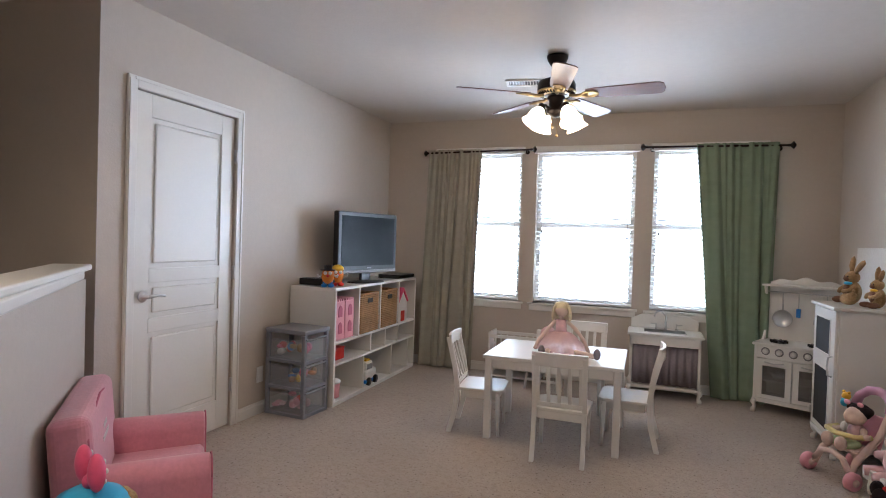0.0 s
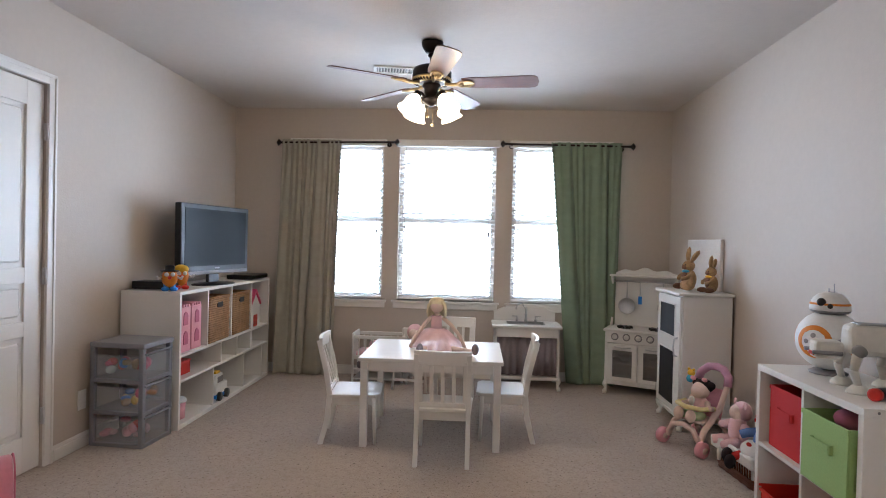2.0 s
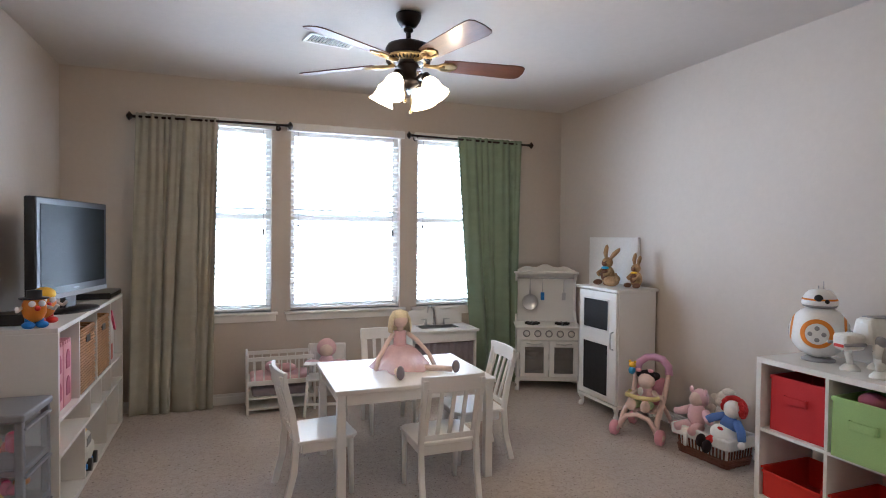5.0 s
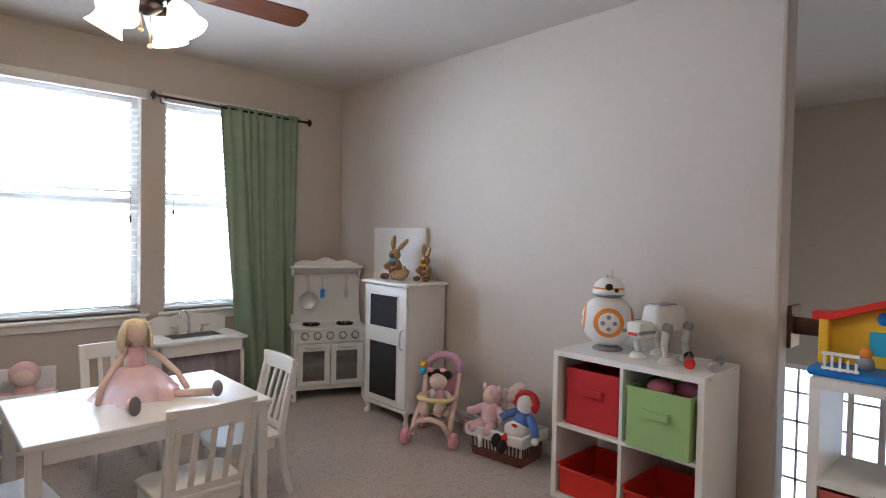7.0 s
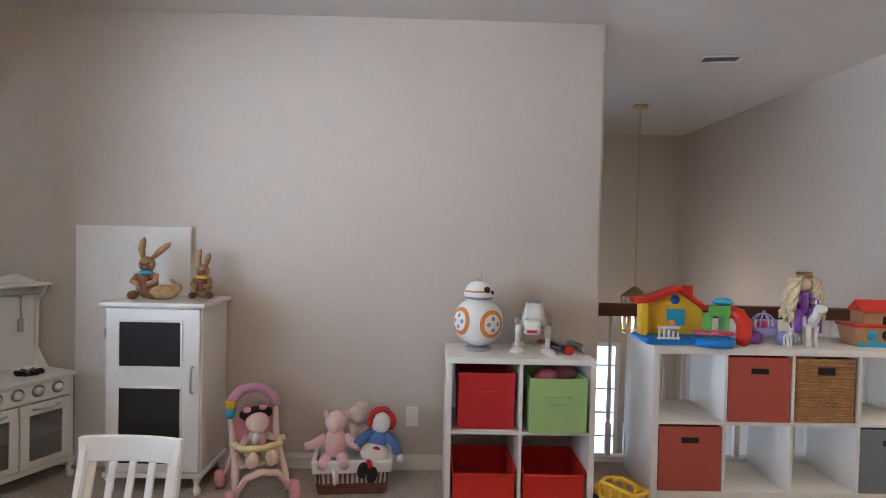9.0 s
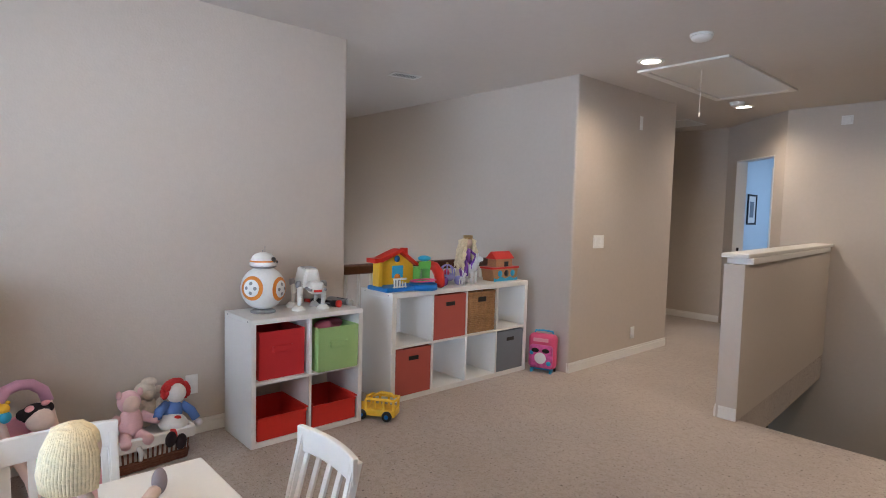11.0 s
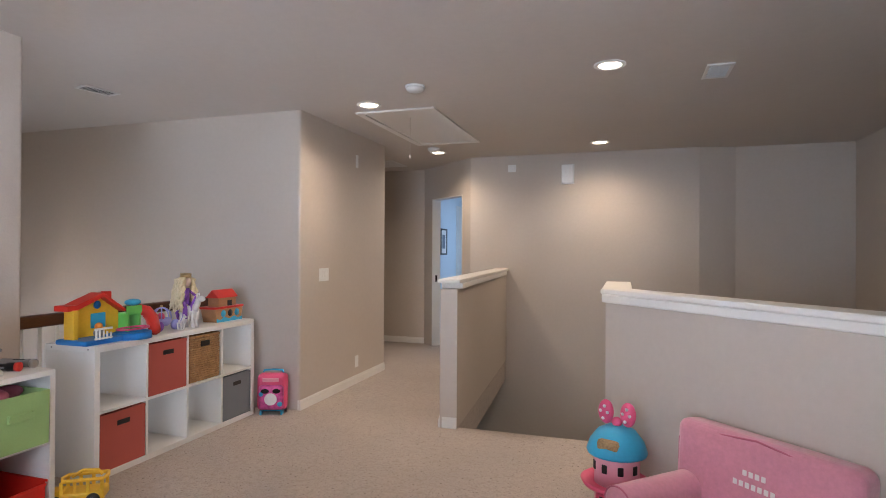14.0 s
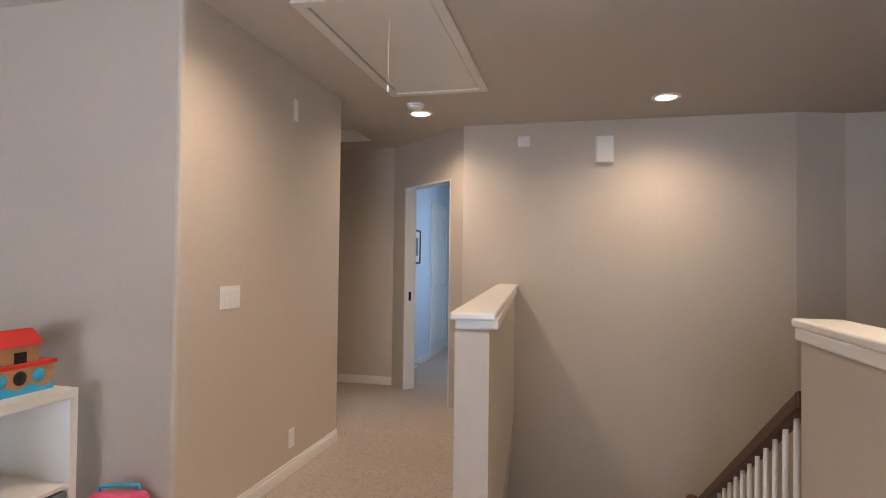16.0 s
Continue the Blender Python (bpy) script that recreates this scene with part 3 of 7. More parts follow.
def curtain_rod(x0, x1, z0, z1):
    r = thing("curtain_rod", "dark bronze curtain rod with square finials", "curtain rod", Matrix.Translation((0, NORTH, 0)), "curtain rods")
    y = -0.085
    part("rod", B().rod((x0, y, z0), (x1, y, z1), 0.009), IRON, r)
    for x, z, s in ((x0, z0, -1), (x1, z1, 1)):
        m = Matrix.Translation((x, y, z)) @ Matrix.Rotation(radians(90 * s), 4, 'Y')
        part("finial", B().lathe([(0.010, -0.01), (0.012, 0.0), (0.010, 0.012), (0.030, 0.030), (0.034, 0.036), (0.012, 0.052), (0, 0.056)], seg=4, xf=m), IRON, r)
        xb = x - s * 0.05
        part("bracket", B().rod((xb, y, z), (xb, -0.002, z - 0.012), 0.006).lathe([(0.022, 0), (0.020, 0.006), (0, 0.007)], xf=Matrix.Translation((xb, 0, z - 0.012)) @ Matrix.Rotation(radians(90), 4, 'X')), IRON, r)


curtain_rod(-1.81, -0.765, 2.160, 2.174)
curtain_rod(0.275, 1.375, 2.170, 2.158)

# ---------- outside ----------
solid("ground", B().box(-300, 300, 5.9, 500, -3.2, -3.1), GRASS, "pale dry lawn far below the windows", "ground", "structure")


def house(x, y, w, d, h):
    o = thing("house", "distant single-storey brick house with a dark roof", "house", Matrix.Translation((x, y, -3.1)), "distant houses")
    part("wall", B().box(0, w, 0, d, 0, h), STUCCO, o)
    part("roof", B().prism([(-0.5, h), (w + 0.5, h), (w / 2, h + 2.2)], -0.4, d + 0.4, xf=YX), ROOFM, o)
    for k in range(4):
        wx = w * (0.12 + 0.22 * k)
        wd = part("window", B().box(wx, wx + 1.2, -0.06, 0.02, 1.0, 2.3, 0.02), TRIM, o)
        part("pane", B().box(wx + 0.08, wx + 1.12, -0.07, -0.055, 1.08, 2.22), BLACK, wd)


house(-1.0, 40, 13, 9, 3.0)
house(-22.0, 46, 13, 9, 3.0)
house(16.0, 42, 12, 9, 3.0)


def tree(x, y, h, seed):
    rng = random.Random(seed)
    o = thing("tree", "leafy green garden tree outside", "tree", Matrix.Translation((x, y, -3.1)), "garden trees")
    t = B().tube([(0, 0, 0), (0.05, 0, h * 0.3), (0, 0.05, h * 0.55), (0.1, 0, h * 0.85)], [0.16, 0.12, 0.09, 0.03])
    tips = []
    for k in range(9):
        a, z = k * 2.4, h * (0.35 + 0.05 * k)
        tip = (math.cos(a) * h * 0.25, math.sin(a) * h * 0.25, z + h * 0.18)
        t.tube([(0, 0, z), (tip[0] * 0.5, tip[1] * 0.5, z + h * 0.07), tip], [0.05, 0.035, 0.012], 6)
        tips.append(tip)
    part("trunk", t, BARK, o)
    c = B()
    for k in range(1500):
        tip = tips[k % 9]
        p = Vector(tip) + Vector((rng.gauss(0, h * 0.09), rng.gauss(0, h * 0.09), rng.gauss(0, h * 0.07)))
        q = Matrix.Translation(p) @ Euler((rng.uniform(0, 3), rng.uniform(0, 3), rng.uniform(0, 6))).to_matrix().to_4x4()
        s = rng.uniform(0.05, 0.10)
        vs = [c.bm.verts.new(q @ Vector(v)) for v in ((-s, 0, 0), (0, -s * 0.5, 0.01), (s, 0, 0), (0, s * 0.5, 0.01))]
        c.bm.faces.new(vs)
    part("crown", c, LEAF, o)


tree(-3.2, 14, 4.6, 1)
tree(4.2, 16, 4.4, 2)
tree(-9, 22, 5.0, 3)

# ---------- cube shelves ----------


def open_shelf(name, label, at, w, d, h, cols, rows, t_out=0.034, t_in=0.016, back=False):
    """Front at y = 0, body towards +y; x from 0 to w."""
    o = thing(name, label, "shelf unit", at)
    part("top_board", B().box(0, w, 0, d, h - t_out, h, 0.0015), LAMINATE, o)
    part("bottom_board", B().box(t_out, w - t_out, 0, d, 0, t_out, 0.0015), LAMINATE, o)
    for x0 in (0, w - t_out):
        sp = part("side_board", B().box(x0, x0 + t_out, 0, d, 0, h - t_out, 0.0015), LAMINATE, o)
        for yy in (0.05, d - 0.05):
            part("screw_cap", B().rod((x0 - 0.0008 if x0 == 0 else w + 0.0008, yy, h - t_out / 2), (x0 + 0.002 if x0 == 0 else w - 0.002, yy, h - t_out / 2), 0.005, seg=10), P_GREY, sp)
    cw = (w - 2 * t_out - (cols - 1) * t_in) / cols
    rh = (h - 2 * t_out - (rows - 1) * t_in) / rows
    for r in range(1, rows):
        z = t_out + r * rh + (r - 1) * t_in
        part("shelf", B().box(t_out, w - t_out, 0.002, d, z, z + t_in), LAMINATE, o)
    for c in range(1, cols):
        x = t_out + c * cw + (c - 1) * t_in
        for r in range(rows):
            z = t_out + r * (rh + t_in)
            part("divider", B().box(x, x + t_in, 0.003, d, z + 0.0003, z + rh - 0.0003), LAMINATE, o)
    cell = lambda c, r: (t_out + c * (cw + t_in), t_out + r * (rh + t_in), cw, rh)
    return o, cell


def soft_bin(name, at, w, d, h, fab, label, slotted=False, tilt=0.0):
    """A cloth box, open at the top, front at y = 0."""
    o = thing(name, label, "storage bin", at)
    th = 0.006
    b = B()
    for x0, x1, y0, y1 in ((0, w, 0, th), (0, w, d - th, d), (0, th, th, d - th), (w - th, w, th, d - th)):
        b.box(x0, x1, y0, y1, 0.0, h, 0.002)
    b.box(th, w - th, th, d - th, 0.0, 0.006)
    for v in b.bm.verts:
        v.co.x += 0.006 * math.sin(v.co.z * 9 + v.co.y * 4)
    part("box", b, fab, o)
    part("top_seam", B().box(-0.001, w + 0.001, -0.002, 0.0, h - 0.02, h - 0.001, 0.0008), fab, o)
    if slotted:
        # No slot is cut; a black block gives the shade inside it.
        part("hand_slot", B().box(w / 2 - 0.045, w / 2 + 0.045, -0.0015, 0.004, h - 0.085, h - 0.055, 0.001), BLACK, o, "black block for the shade in a hand-hole")
    else:
        part("handle", B().box(w / 2 - 0.055, w / 2 + 0.055, -0.016, -0.012, h - 0.12, h - 0.085, 0.002).box(w / 2 - 0.06, w / 2 - 0.052, -0.013, 0.0, h - 0.12, h - 0.085).box(w / 2 + 0.052, w / 2 + 0.06, -0.013, 0.0, h - 0.12, h - 0.085), fab, o, "stitched cloth strap handle")
    return o


def wicker_bin(at, w, d, h, label, round_hole=False):
    o = thing("wicker_basket", label, "basket", at, "wicker baskets")
    n = 20
    rh = h / n
    for k in range(n):
        b = B()
        z = k * rh
        wav = 0.003 if k % 2 else -0.003
        for a, c in (((0, 0), (w, 0)), ((w, 0), (w, d)), ((w, d), (0, d)), ((0, d), (0, 0))):
            pts = []
            m = 16
            for i in range(m + 1):
                u = i / m
                off = wav * (1 if i % 2 else -1)
                x, y = a[0] + (c[0] - a[0]) * u, a[1] + (c[1] - a[1]) * u
                if a[1] == c[1]:
                    y += off
                else:
                    x += off
                pts.append((x, y, z + rh / 2))
            b.tube(pts, rh * 0.52, 6)
        part("weave_band", b, WICKER, o)
    part("rim", B().tube([(0, 0, h), (w, 0, h), (w, d, h), (0, d, h), (0, 0, h)], 0.009, 8), WICKER, o)
    part("basket_floor", B().box(0.01, w - 0.01, 0.01, d - 0.01, 0.004, 0.012), WICKER, o)
    # Shade of the hand-hole as a black block on the closed weave.
    part("hand_hole", B().box(w / 2 - 0.045, w / 2 + 0.045, -0.011, -0.004, h - 0.075, h - 0.035, 0.004), BLACK, o, "black block for the shade in a hand-hole")


# faces -x: local x runs along -y of the room
EASTFACE = Matrix.Rotation(radians(-90), 4, 'Z')
CUBE = Matrix.Translation((1.347, 3.125, 0)) @ EASTFACE
cube_o, cell = open_shelf("cube_shelf", "white four-cube shelf unit against the wall", CUBE, 0.725, 0.385, 0.725, 2, 2, 0.028, 0.016)
x, z, w, h = cell(0, 1)
soft_bin("fabric_bin", CUBE @ Matrix.Translation((x + 0.03, 0.03, z)), w - 0.05, 0.30, 0.275, RED, "red collapsible fabric bin in a cube shelf")
x, z, w, h = cell(1, 1)
soft_bin("fabric_bin", CUBE @ Matrix.Translation((x + 0.03, -0.02, z)), w - 0.05, 0.33, 0.265, GREEN, "lime green fabric bin full of toys")
part("toy_fill", B().ell((0.1, 0.12, 0.25), (0.06, 0.05, 0.04)).ell((0.2, 0.18, 0.25), (0.07, 0.05, 0.035)), PIPING, bpy.data.objects["fabric_bin.001"], "purple pink soft toys inside")
for c in (0, 1):
    x, z, w, h = cell(c, 0)
    o = thing("plastic_tray", "bright red open plastic tray on a low shelf", "tray", CUBE @ Matrix.Translation((x + 0.012, 0.012, z)), "red trays")
    tw, td, tz = w - 0.024, 0.33, 0.15
    b = B()
    for sx, ex in ((0, 0.006), (tw - 0.006, tw)):
        b.box(sx, ex, 0, td, 0.004, tz, 0.002)
    b.box(0.006, tw - 0.006, 0, 0.006, 0.004, tz - 0.02, 0.002).box(0.006, tw - 0.006, td - 0.006, td, 0.004, tz, 0.002).box(0.005, tw - 0.005, 0.005, td - 0.005, 0, 0.006)
    part("tray", b, REDPL, o)
    part("rim", B().box(-0.008, 0.0, -0.008, td, tz - 0.012, tz, 0.003).box(tw, tw + 0.008, -0.008, td, tz - 0.012, tz, 0.003).box(0, tw, -0.010, 0.0, tz - 0.030, tz - 0.016, 0.003), REDPL, o)

KAL = Matrix.Translation((1.472, 2.074, 0)) @ EASTFACE
kal_o, cell = open_shelf("bookcase", "long white eight-cube shelf unit without a back", KAL, 1.444, 0.385, 0.774, 4, 2, 0.036, 0.016)
for c, r, fab, lab in ((1, 1, CORAL, "coral red fabric bin with a slot handle"), (0, 0, CORAL, "coral red fabric bin with a slot handle"), (3, 0, GREYFAB, "slate grey fabric bin with a slot handle")):
    x, z, w, h = cell(c, r)
    soft_bin("slotted_bin", KAL @ Matrix.Translation((x + 0.005, 0.004, z)), w - 0.010, 0.33, h - 0.012, fab, lab, True)
x, z, w, h = cell(2, 1)
wicker_bin(KAL @ Matrix.Translation((x + 0.016, 0.016, z + 0.002)), w - 0.032, 0.32, h - 0.025, "brown woven wicker basket in a cube shelf")

# media shelf: faces +x, local x along +y
MED = Matrix.Translation((-1.878, 3.935, 0)) @ Matrix.Rotation(radians(90), 4, 'Z')
med = thing("media_shelf", "white low shelf unit with uneven compartments", "shelf unit", MED)
ML, MD, MH, T = 1.565, 0.40, 0.900, 0.022
part("top_board", B().box(0, ML, 0, MD, MH - T, MH, 0.0015), LAMINATE, med)
part("bottom_board", B().box(T, ML - T, 0, MD, 0, 0.03, 0.0015), LAMINATE, med)
for x0 in (0, ML - T):
    part("side_board", B().box(x0, x0 + T, 0, MD, 0, MH - T, 0.0015), LAMINATE, med)
part("back_board", B().box(T, ML - T, MD - 0.006, MD, 0.03, MH - T), LAMINATE, med)
for zz in (0.32, 0.485):
    part("shelf", B().box(T, ML - T, 0.002, MD - 0.006, zz - 0.016, zz), LAMINATE, med)
for zz0, zz1, xs in ((0.485, MH - T, (0.38, 0.77, 1.16)), (0.32, 0.469, (0.60, 0.88, 1.16)), (0.03, 0.304, (0.48, 1.02, 1.40))):
    for xx in xs:
        part("divider", B().box(xx, xx + 0.016, 0.003, MD - 0.006, zz0 + 0.0003, zz1 - 0.0003), LAMINATE, med)
for xx in (0.40, 0.79):
    wicker_bin(MED @ Matrix.Translation((xx + 0.02, 0.015, 0.487)), 0.33, 0.33, 0.325, "brown woven wicker basket with a hand-hole")

# ---------- table and chairs ----------
TB = Matrix.Translation((-0.24, 4.12, 0))
tbl = thing("play_table", "small white painted wooden play table", "table", TB)
TW, TD, TH = 0.88, 0.68, 0.55
part("tabletop", B().box(-TW / 2, TW / 2, -TD / 2, TD / 2, TH - 0.024, TH, 0.005), WHITE, tbl)
ap = 0.06
for x0, x1, y0, y1 in ((-TW / 2 + 0.06, TW / 2 - 0.06, -TD / 2 + 0.025, -TD / 2 + 0.043), (-TW / 2 + 0.06, TW / 2 - 0.06, TD / 2 - 0.043, TD / 2 - 0.025), (-TW / 2 + 0.025, -TW / 2 + 0.043, -TD / 2 + 0.06, TD / 2 - 0.06), (TW / 2 - 0.043, TW / 2 - 0.025, -TD / 2 + 0.06, TD / 2 - 0.06)):
    part("apron", B().box(x0, x1, y0, y1, TH - 0.024 - ap, TH - 0.024, 0.002), WHITE, tbl)
for sx in (-1, 1):
    for sy in (-1, 1):
        xx, yy = sx * (TW / 2 - 0.035), sy * (TD / 2 - 0.035)
        part("leg", B().box(xx - 0.022, xx + 0.022, yy - 0.022, yy + 0.022, 0, TH - 0.024, 0.004), WHITE, tbl)


def chair(at):
    """Seat towards +y, backrest at the low-y side."""
    o = thing("play_chair", "small white wooden chair with slatted backrest", "chair", at, "chairs round the play table")
    W, SD, SZ = 0.325, 0.31, 0.31
    part("seat", B().prism([(-W / 2, -SD / 2), (W / 2, -SD / 2), (W / 2 + 0.008, SD / 2 - 0.03), (W / 2 - 0.03, SD / 2), (-W / 2 + 0.03, SD / 2), (-W / 2 - 0.008, SD / 2 - 0.03)], SZ - 0.02, SZ, 0.005), WHITE, o)
    for sx in (-1, 1):
        xx = sx * (W / 2 - 0.016)
        yb = -SD / 2
        pts = [(xx, yb - 0.055, 0), (xx, yb - 0.015, 0.15), (xx, yb - 0.002, SZ), (xx, yb - 0.025, 0.45), (xx, yb - 0.07, 0.635)]
        t = bmesh.new()
        rings = []
        for p in pts:
            rings.append([t.verts.new((p[0] + dx, p[1] + dy, p[2])) for dx, dy in ((-0.013, -0.016), (0.013, -0.016), (0.013, 0.016), (-0.013, 0.016))])
        for a, c in zip(rings, rings[1:]):
            for k in range(4):
                t.faces.new((a[k], a[(k + 1) % 4], c[(k + 1) % 4], c[k]))
        t.faces.new(rings[0][::-1])
        t.faces.new(rings[-1])
        bmesh.ops.recalc_face_normals(t, faces=t.faces[:])
        bmesh.ops.bevel(t, geom=[e for e in t.edges if abs((e.verts[0].co - e.verts[1].co).z) > 0.02], offset=0.004, segments=2, affect='EDGES')
        lg = B()
        lg._add(t)
        part("rear_leg", lg, WHITE, o)
        yf = SD / 2 - 0.04
        part("front_leg", B().tube([(xx, yf + 0.01, 0), (xx, yf, SZ - 0.02)], [0.013, 0.019], 4), WHITE, o)
    for y0 in (-SD / 2 + 0.02, SD / 2 - 0.05):
        part("seat_rail", B().box(-W / 2 + 0.03, W / 2 - 0.03, y0, y0 + 0.016, SZ - 0.07, SZ - 0.02, 0.002), WHITE, o)
    for xx in (-W / 2 + 0.02, W / 2 - 0.036):
        part("seat_rail", B().box(xx, xx + 0.016, -SD / 2 + 0.03, SD / 2 - 0.05, SZ - 0.07, SZ - 0.02, 0.002), WHITE, o)
    # curved top rail
    out = []
    n = 10
    for i in range(n + 1):
        u = i / n * 2 - 1
        out.append((u * W / 2, -SD / 2 - 0.068 - 0.022 * (1 - u * u)))
    out += [(a, c + 0.02) for a, c in out[::-1]]
    part("top_rail", B().prism(out, 0.575, 0.655, 0.004), WHITE, o)
    part("back_rail", B().box(-W / 2 + 0.03, W / 2 - 0.03, -SD / 2 - 0.012, -SD / 2 + 0.006, SZ + 0.012, SZ + 0.04, 0.002), WHITE, o)
    for k in range(5):
        u = (k - 2) / 2.6
        xx = u * W / 2
        part("back_slat", B().prism([(-0.011, 0), (0.011, 0), (0.011, 0.010), (-0.011, 0.010)], 0, 0.265, 0.002, xf=Matrix.Translation((xx, -SD / 2 - 0.008, SZ + 0.03)) @ Matrix.Rotation(radians(14.5 + 2.5 * (1 - u * u)), 4, 'X')), WHITE, o)
    return o


ch = chair(Matrix.Translation((-0.15, 3.75, 0)))
for cx, cy, a in ((-0.72, 3.99, -84), (0.20, 4.14, 88), (-0.14, 4.76, 178)):
    copy_thing(ch, Matrix.Translation((cx, cy, 0)) @ Matrix.Rotation(radians(a), 4, 'Z'))
# ---------- ceiling fan ----------
fan = thing("ceiling_fan", "dark bronze ceiling fan with five wooden blades and lit shades", "ceiling fan", Matrix.Translation(FAN))
part("canopy", B().lathe([(0.068, 0.0), (0.068, -0.012), (0.060, -0.035), (0.042, -0.062), (0.018, -0.068), (0, -0.068)]), IRON, fan)
part("downrod", B().rod((0, 0, -0.06), (0, 0, -0.15), 0.013).lathe([(0.014, 0), (0.026, -0.008), (0.026, -0.022), (0.014, -0.03)], (0, 0, -0.066)), IRON, fan)
part("motor_housing", B().lathe([(0.02, -0.145), (0.075, -0.150), (0.112, -0.165), (0.122, -0.185), (0.122, -0.222), (0.118, -0.232), (0.085, -0.252), (0.06, -0.262), (0, -0.262)], seg=36), IRON, fan)
vents = B()
for k in range(36):
    vents.box(-0.0025, 0.0025, 0.090, 0.118, -0.252, -0.236, xf=Matrix.Rotation(k * math.pi / 18, 4, 'Z'))
part("vent_ring", B().lathe([(0.121, -0.226), (0.126, -0.230), (0.120, -0.238), (0.082, -0.256), (0.078, -0.252), (0.118, -0.232)], seg=36), BRASS, fan)
part("vent_fin", vents, IRON, fan)
part("switch_housing", B().lathe([(0.055, -0.258), (0.058, -0.275), (0.045, -0.285), (0.045, -0.335), (0.060, -0.345), (0.060, -0.362), (0.040, -0.380), (0.012, -0.395), (0, -0.396)], seg=28), IRON, fan)
for k in range(5):
    m = Matrix.Rotation(radians(BLADE0 + 72 * k), 4, 'Z') @ Matrix.Translation((0, 0, -0.252)) @ Matrix.Rotation(radians(-13), 4, 'X')
    out = [(0.19, -0.052), (0.24, -0.060), (0.60, -0.071), (0.632, -0.066), (0.650, -0.05), (0.658, 0.0), (0.650, 0.05), (0.632, 0.066), (0.60, 0.071), (0.24, 0.060), (0.19, 0.052)]
    bl = part("blade", B().prism(out, -0.003, 0.003, 0.0015), BLADE, fan, "dark reddish wooden blade", m)
    iron = B().tube([(0.085, 0, -0.005), (0.12, 0, -0.012), (0.16, 0, -0.010), (0.20, 0, -0.006)], [0.012, 0.010, 0.012, 0.012], 8)
    for sy in (-1, 1):
        iron.tube([(0.15, 0, -0.010), (0.185, sy * 0.030, -0.009), (0.235, sy * 0.034, -0.006), (0.265, sy * 0.010, -0.006)], [0.008, 0.007, 0.007, 0.005], 6)
    iron.prism([(0.19, -0.022), (0.25, -0.018), (0.27, 0), (0.25, 0.018), (0.19, 0.022)], -0.008, -0.004, 0.001)
    part("blade_iron", iron, BRASS, bl, "cast bronze blade bracket")
for k in range(4):
    a = radians(45 + 90 * k - 2)
    d = Vector((math.cos(a), math.sin(a), 0))
    p = [Vector((0, 0, -0.345)) + d * 0.05, Vector((0, 0, -0.325)) + d * 0.080, Vector((0, 0, -0.335)) + d * 0.105]
    arm = part("light_arm", B().tube(p, 0.010, 8), IRON, fan)
    axis = (d * 0.50 + Vector((0, 0, -0.86))).normalized()
    m = Matrix.Translation(p[2]) @ axis.to_track_quat('Z', 'Y').to_matrix().to_4x4()
    part("socket", B().lathe([(0.0, -0.012), (0.022, -0.010), (0.026, 0.012), (0.024, 0.028), (0, 0.028)], xf=m), IRON, arm)
    part("shade", B().lathe([(0.024, 0.018), (0.034, 0.028), (0.048, 0.055), (0.053, 0.085), (0.057, 0.105), (0.070, 0.128), (0.073, 0.132), (0.069, 0.130), (0.054, 0.105), (0.050, 0.085), (0.045, 0.055), (0.030, 0.030), (0.0, 0.026)], xf=m), OPAL, arm, "glowing frosted bell glass shade")
    lamp("fan_bulb", 'POINT', 4.2, Matrix.Translation(FAN + p[2] + axis * 0.165), (1.0, 0.70, 0.40), 0.035)
for dx, ln in ((0.012, 0.10), (-0.02, 0.045)):
    part("pull_chain", B().rod((dx, -0.01, -0.385), (dx, -0.01, -0.41 - ln), 0.0015, seg=6).lathe([(0.002, 0.008), (0.010, 0.0), (0.008, -0.010), (0, -0.012)], (dx, -0.01, -0.41 - ln), 10), BRASS, fan, "brass pull chain")


# ---------- ceiling fixtures ----------
def can_light(x, y):
    o = thing("recessed_light", "lit round recessed ceiling light", "ceiling light", Matrix.Translation((x, y, TOP)), "recessed lights")
    part("trim_ring", B().lathe([(0.098, -0.001), (0.098, -0.006), (0.090, -0.010), (0.074, -0.010), (0.070, -0.004), (0.070, -0.001)], seg=32), TRIM, o)
    part("lens", B().lathe([(0.0, -0.005), (0.071, -0.004), (0.071, -0.0015), (0, -0.0015)], seg=28), CANGLOW, o, "glowing warm lens")


for cx, cy in CANS:
    can_light(cx, cy)


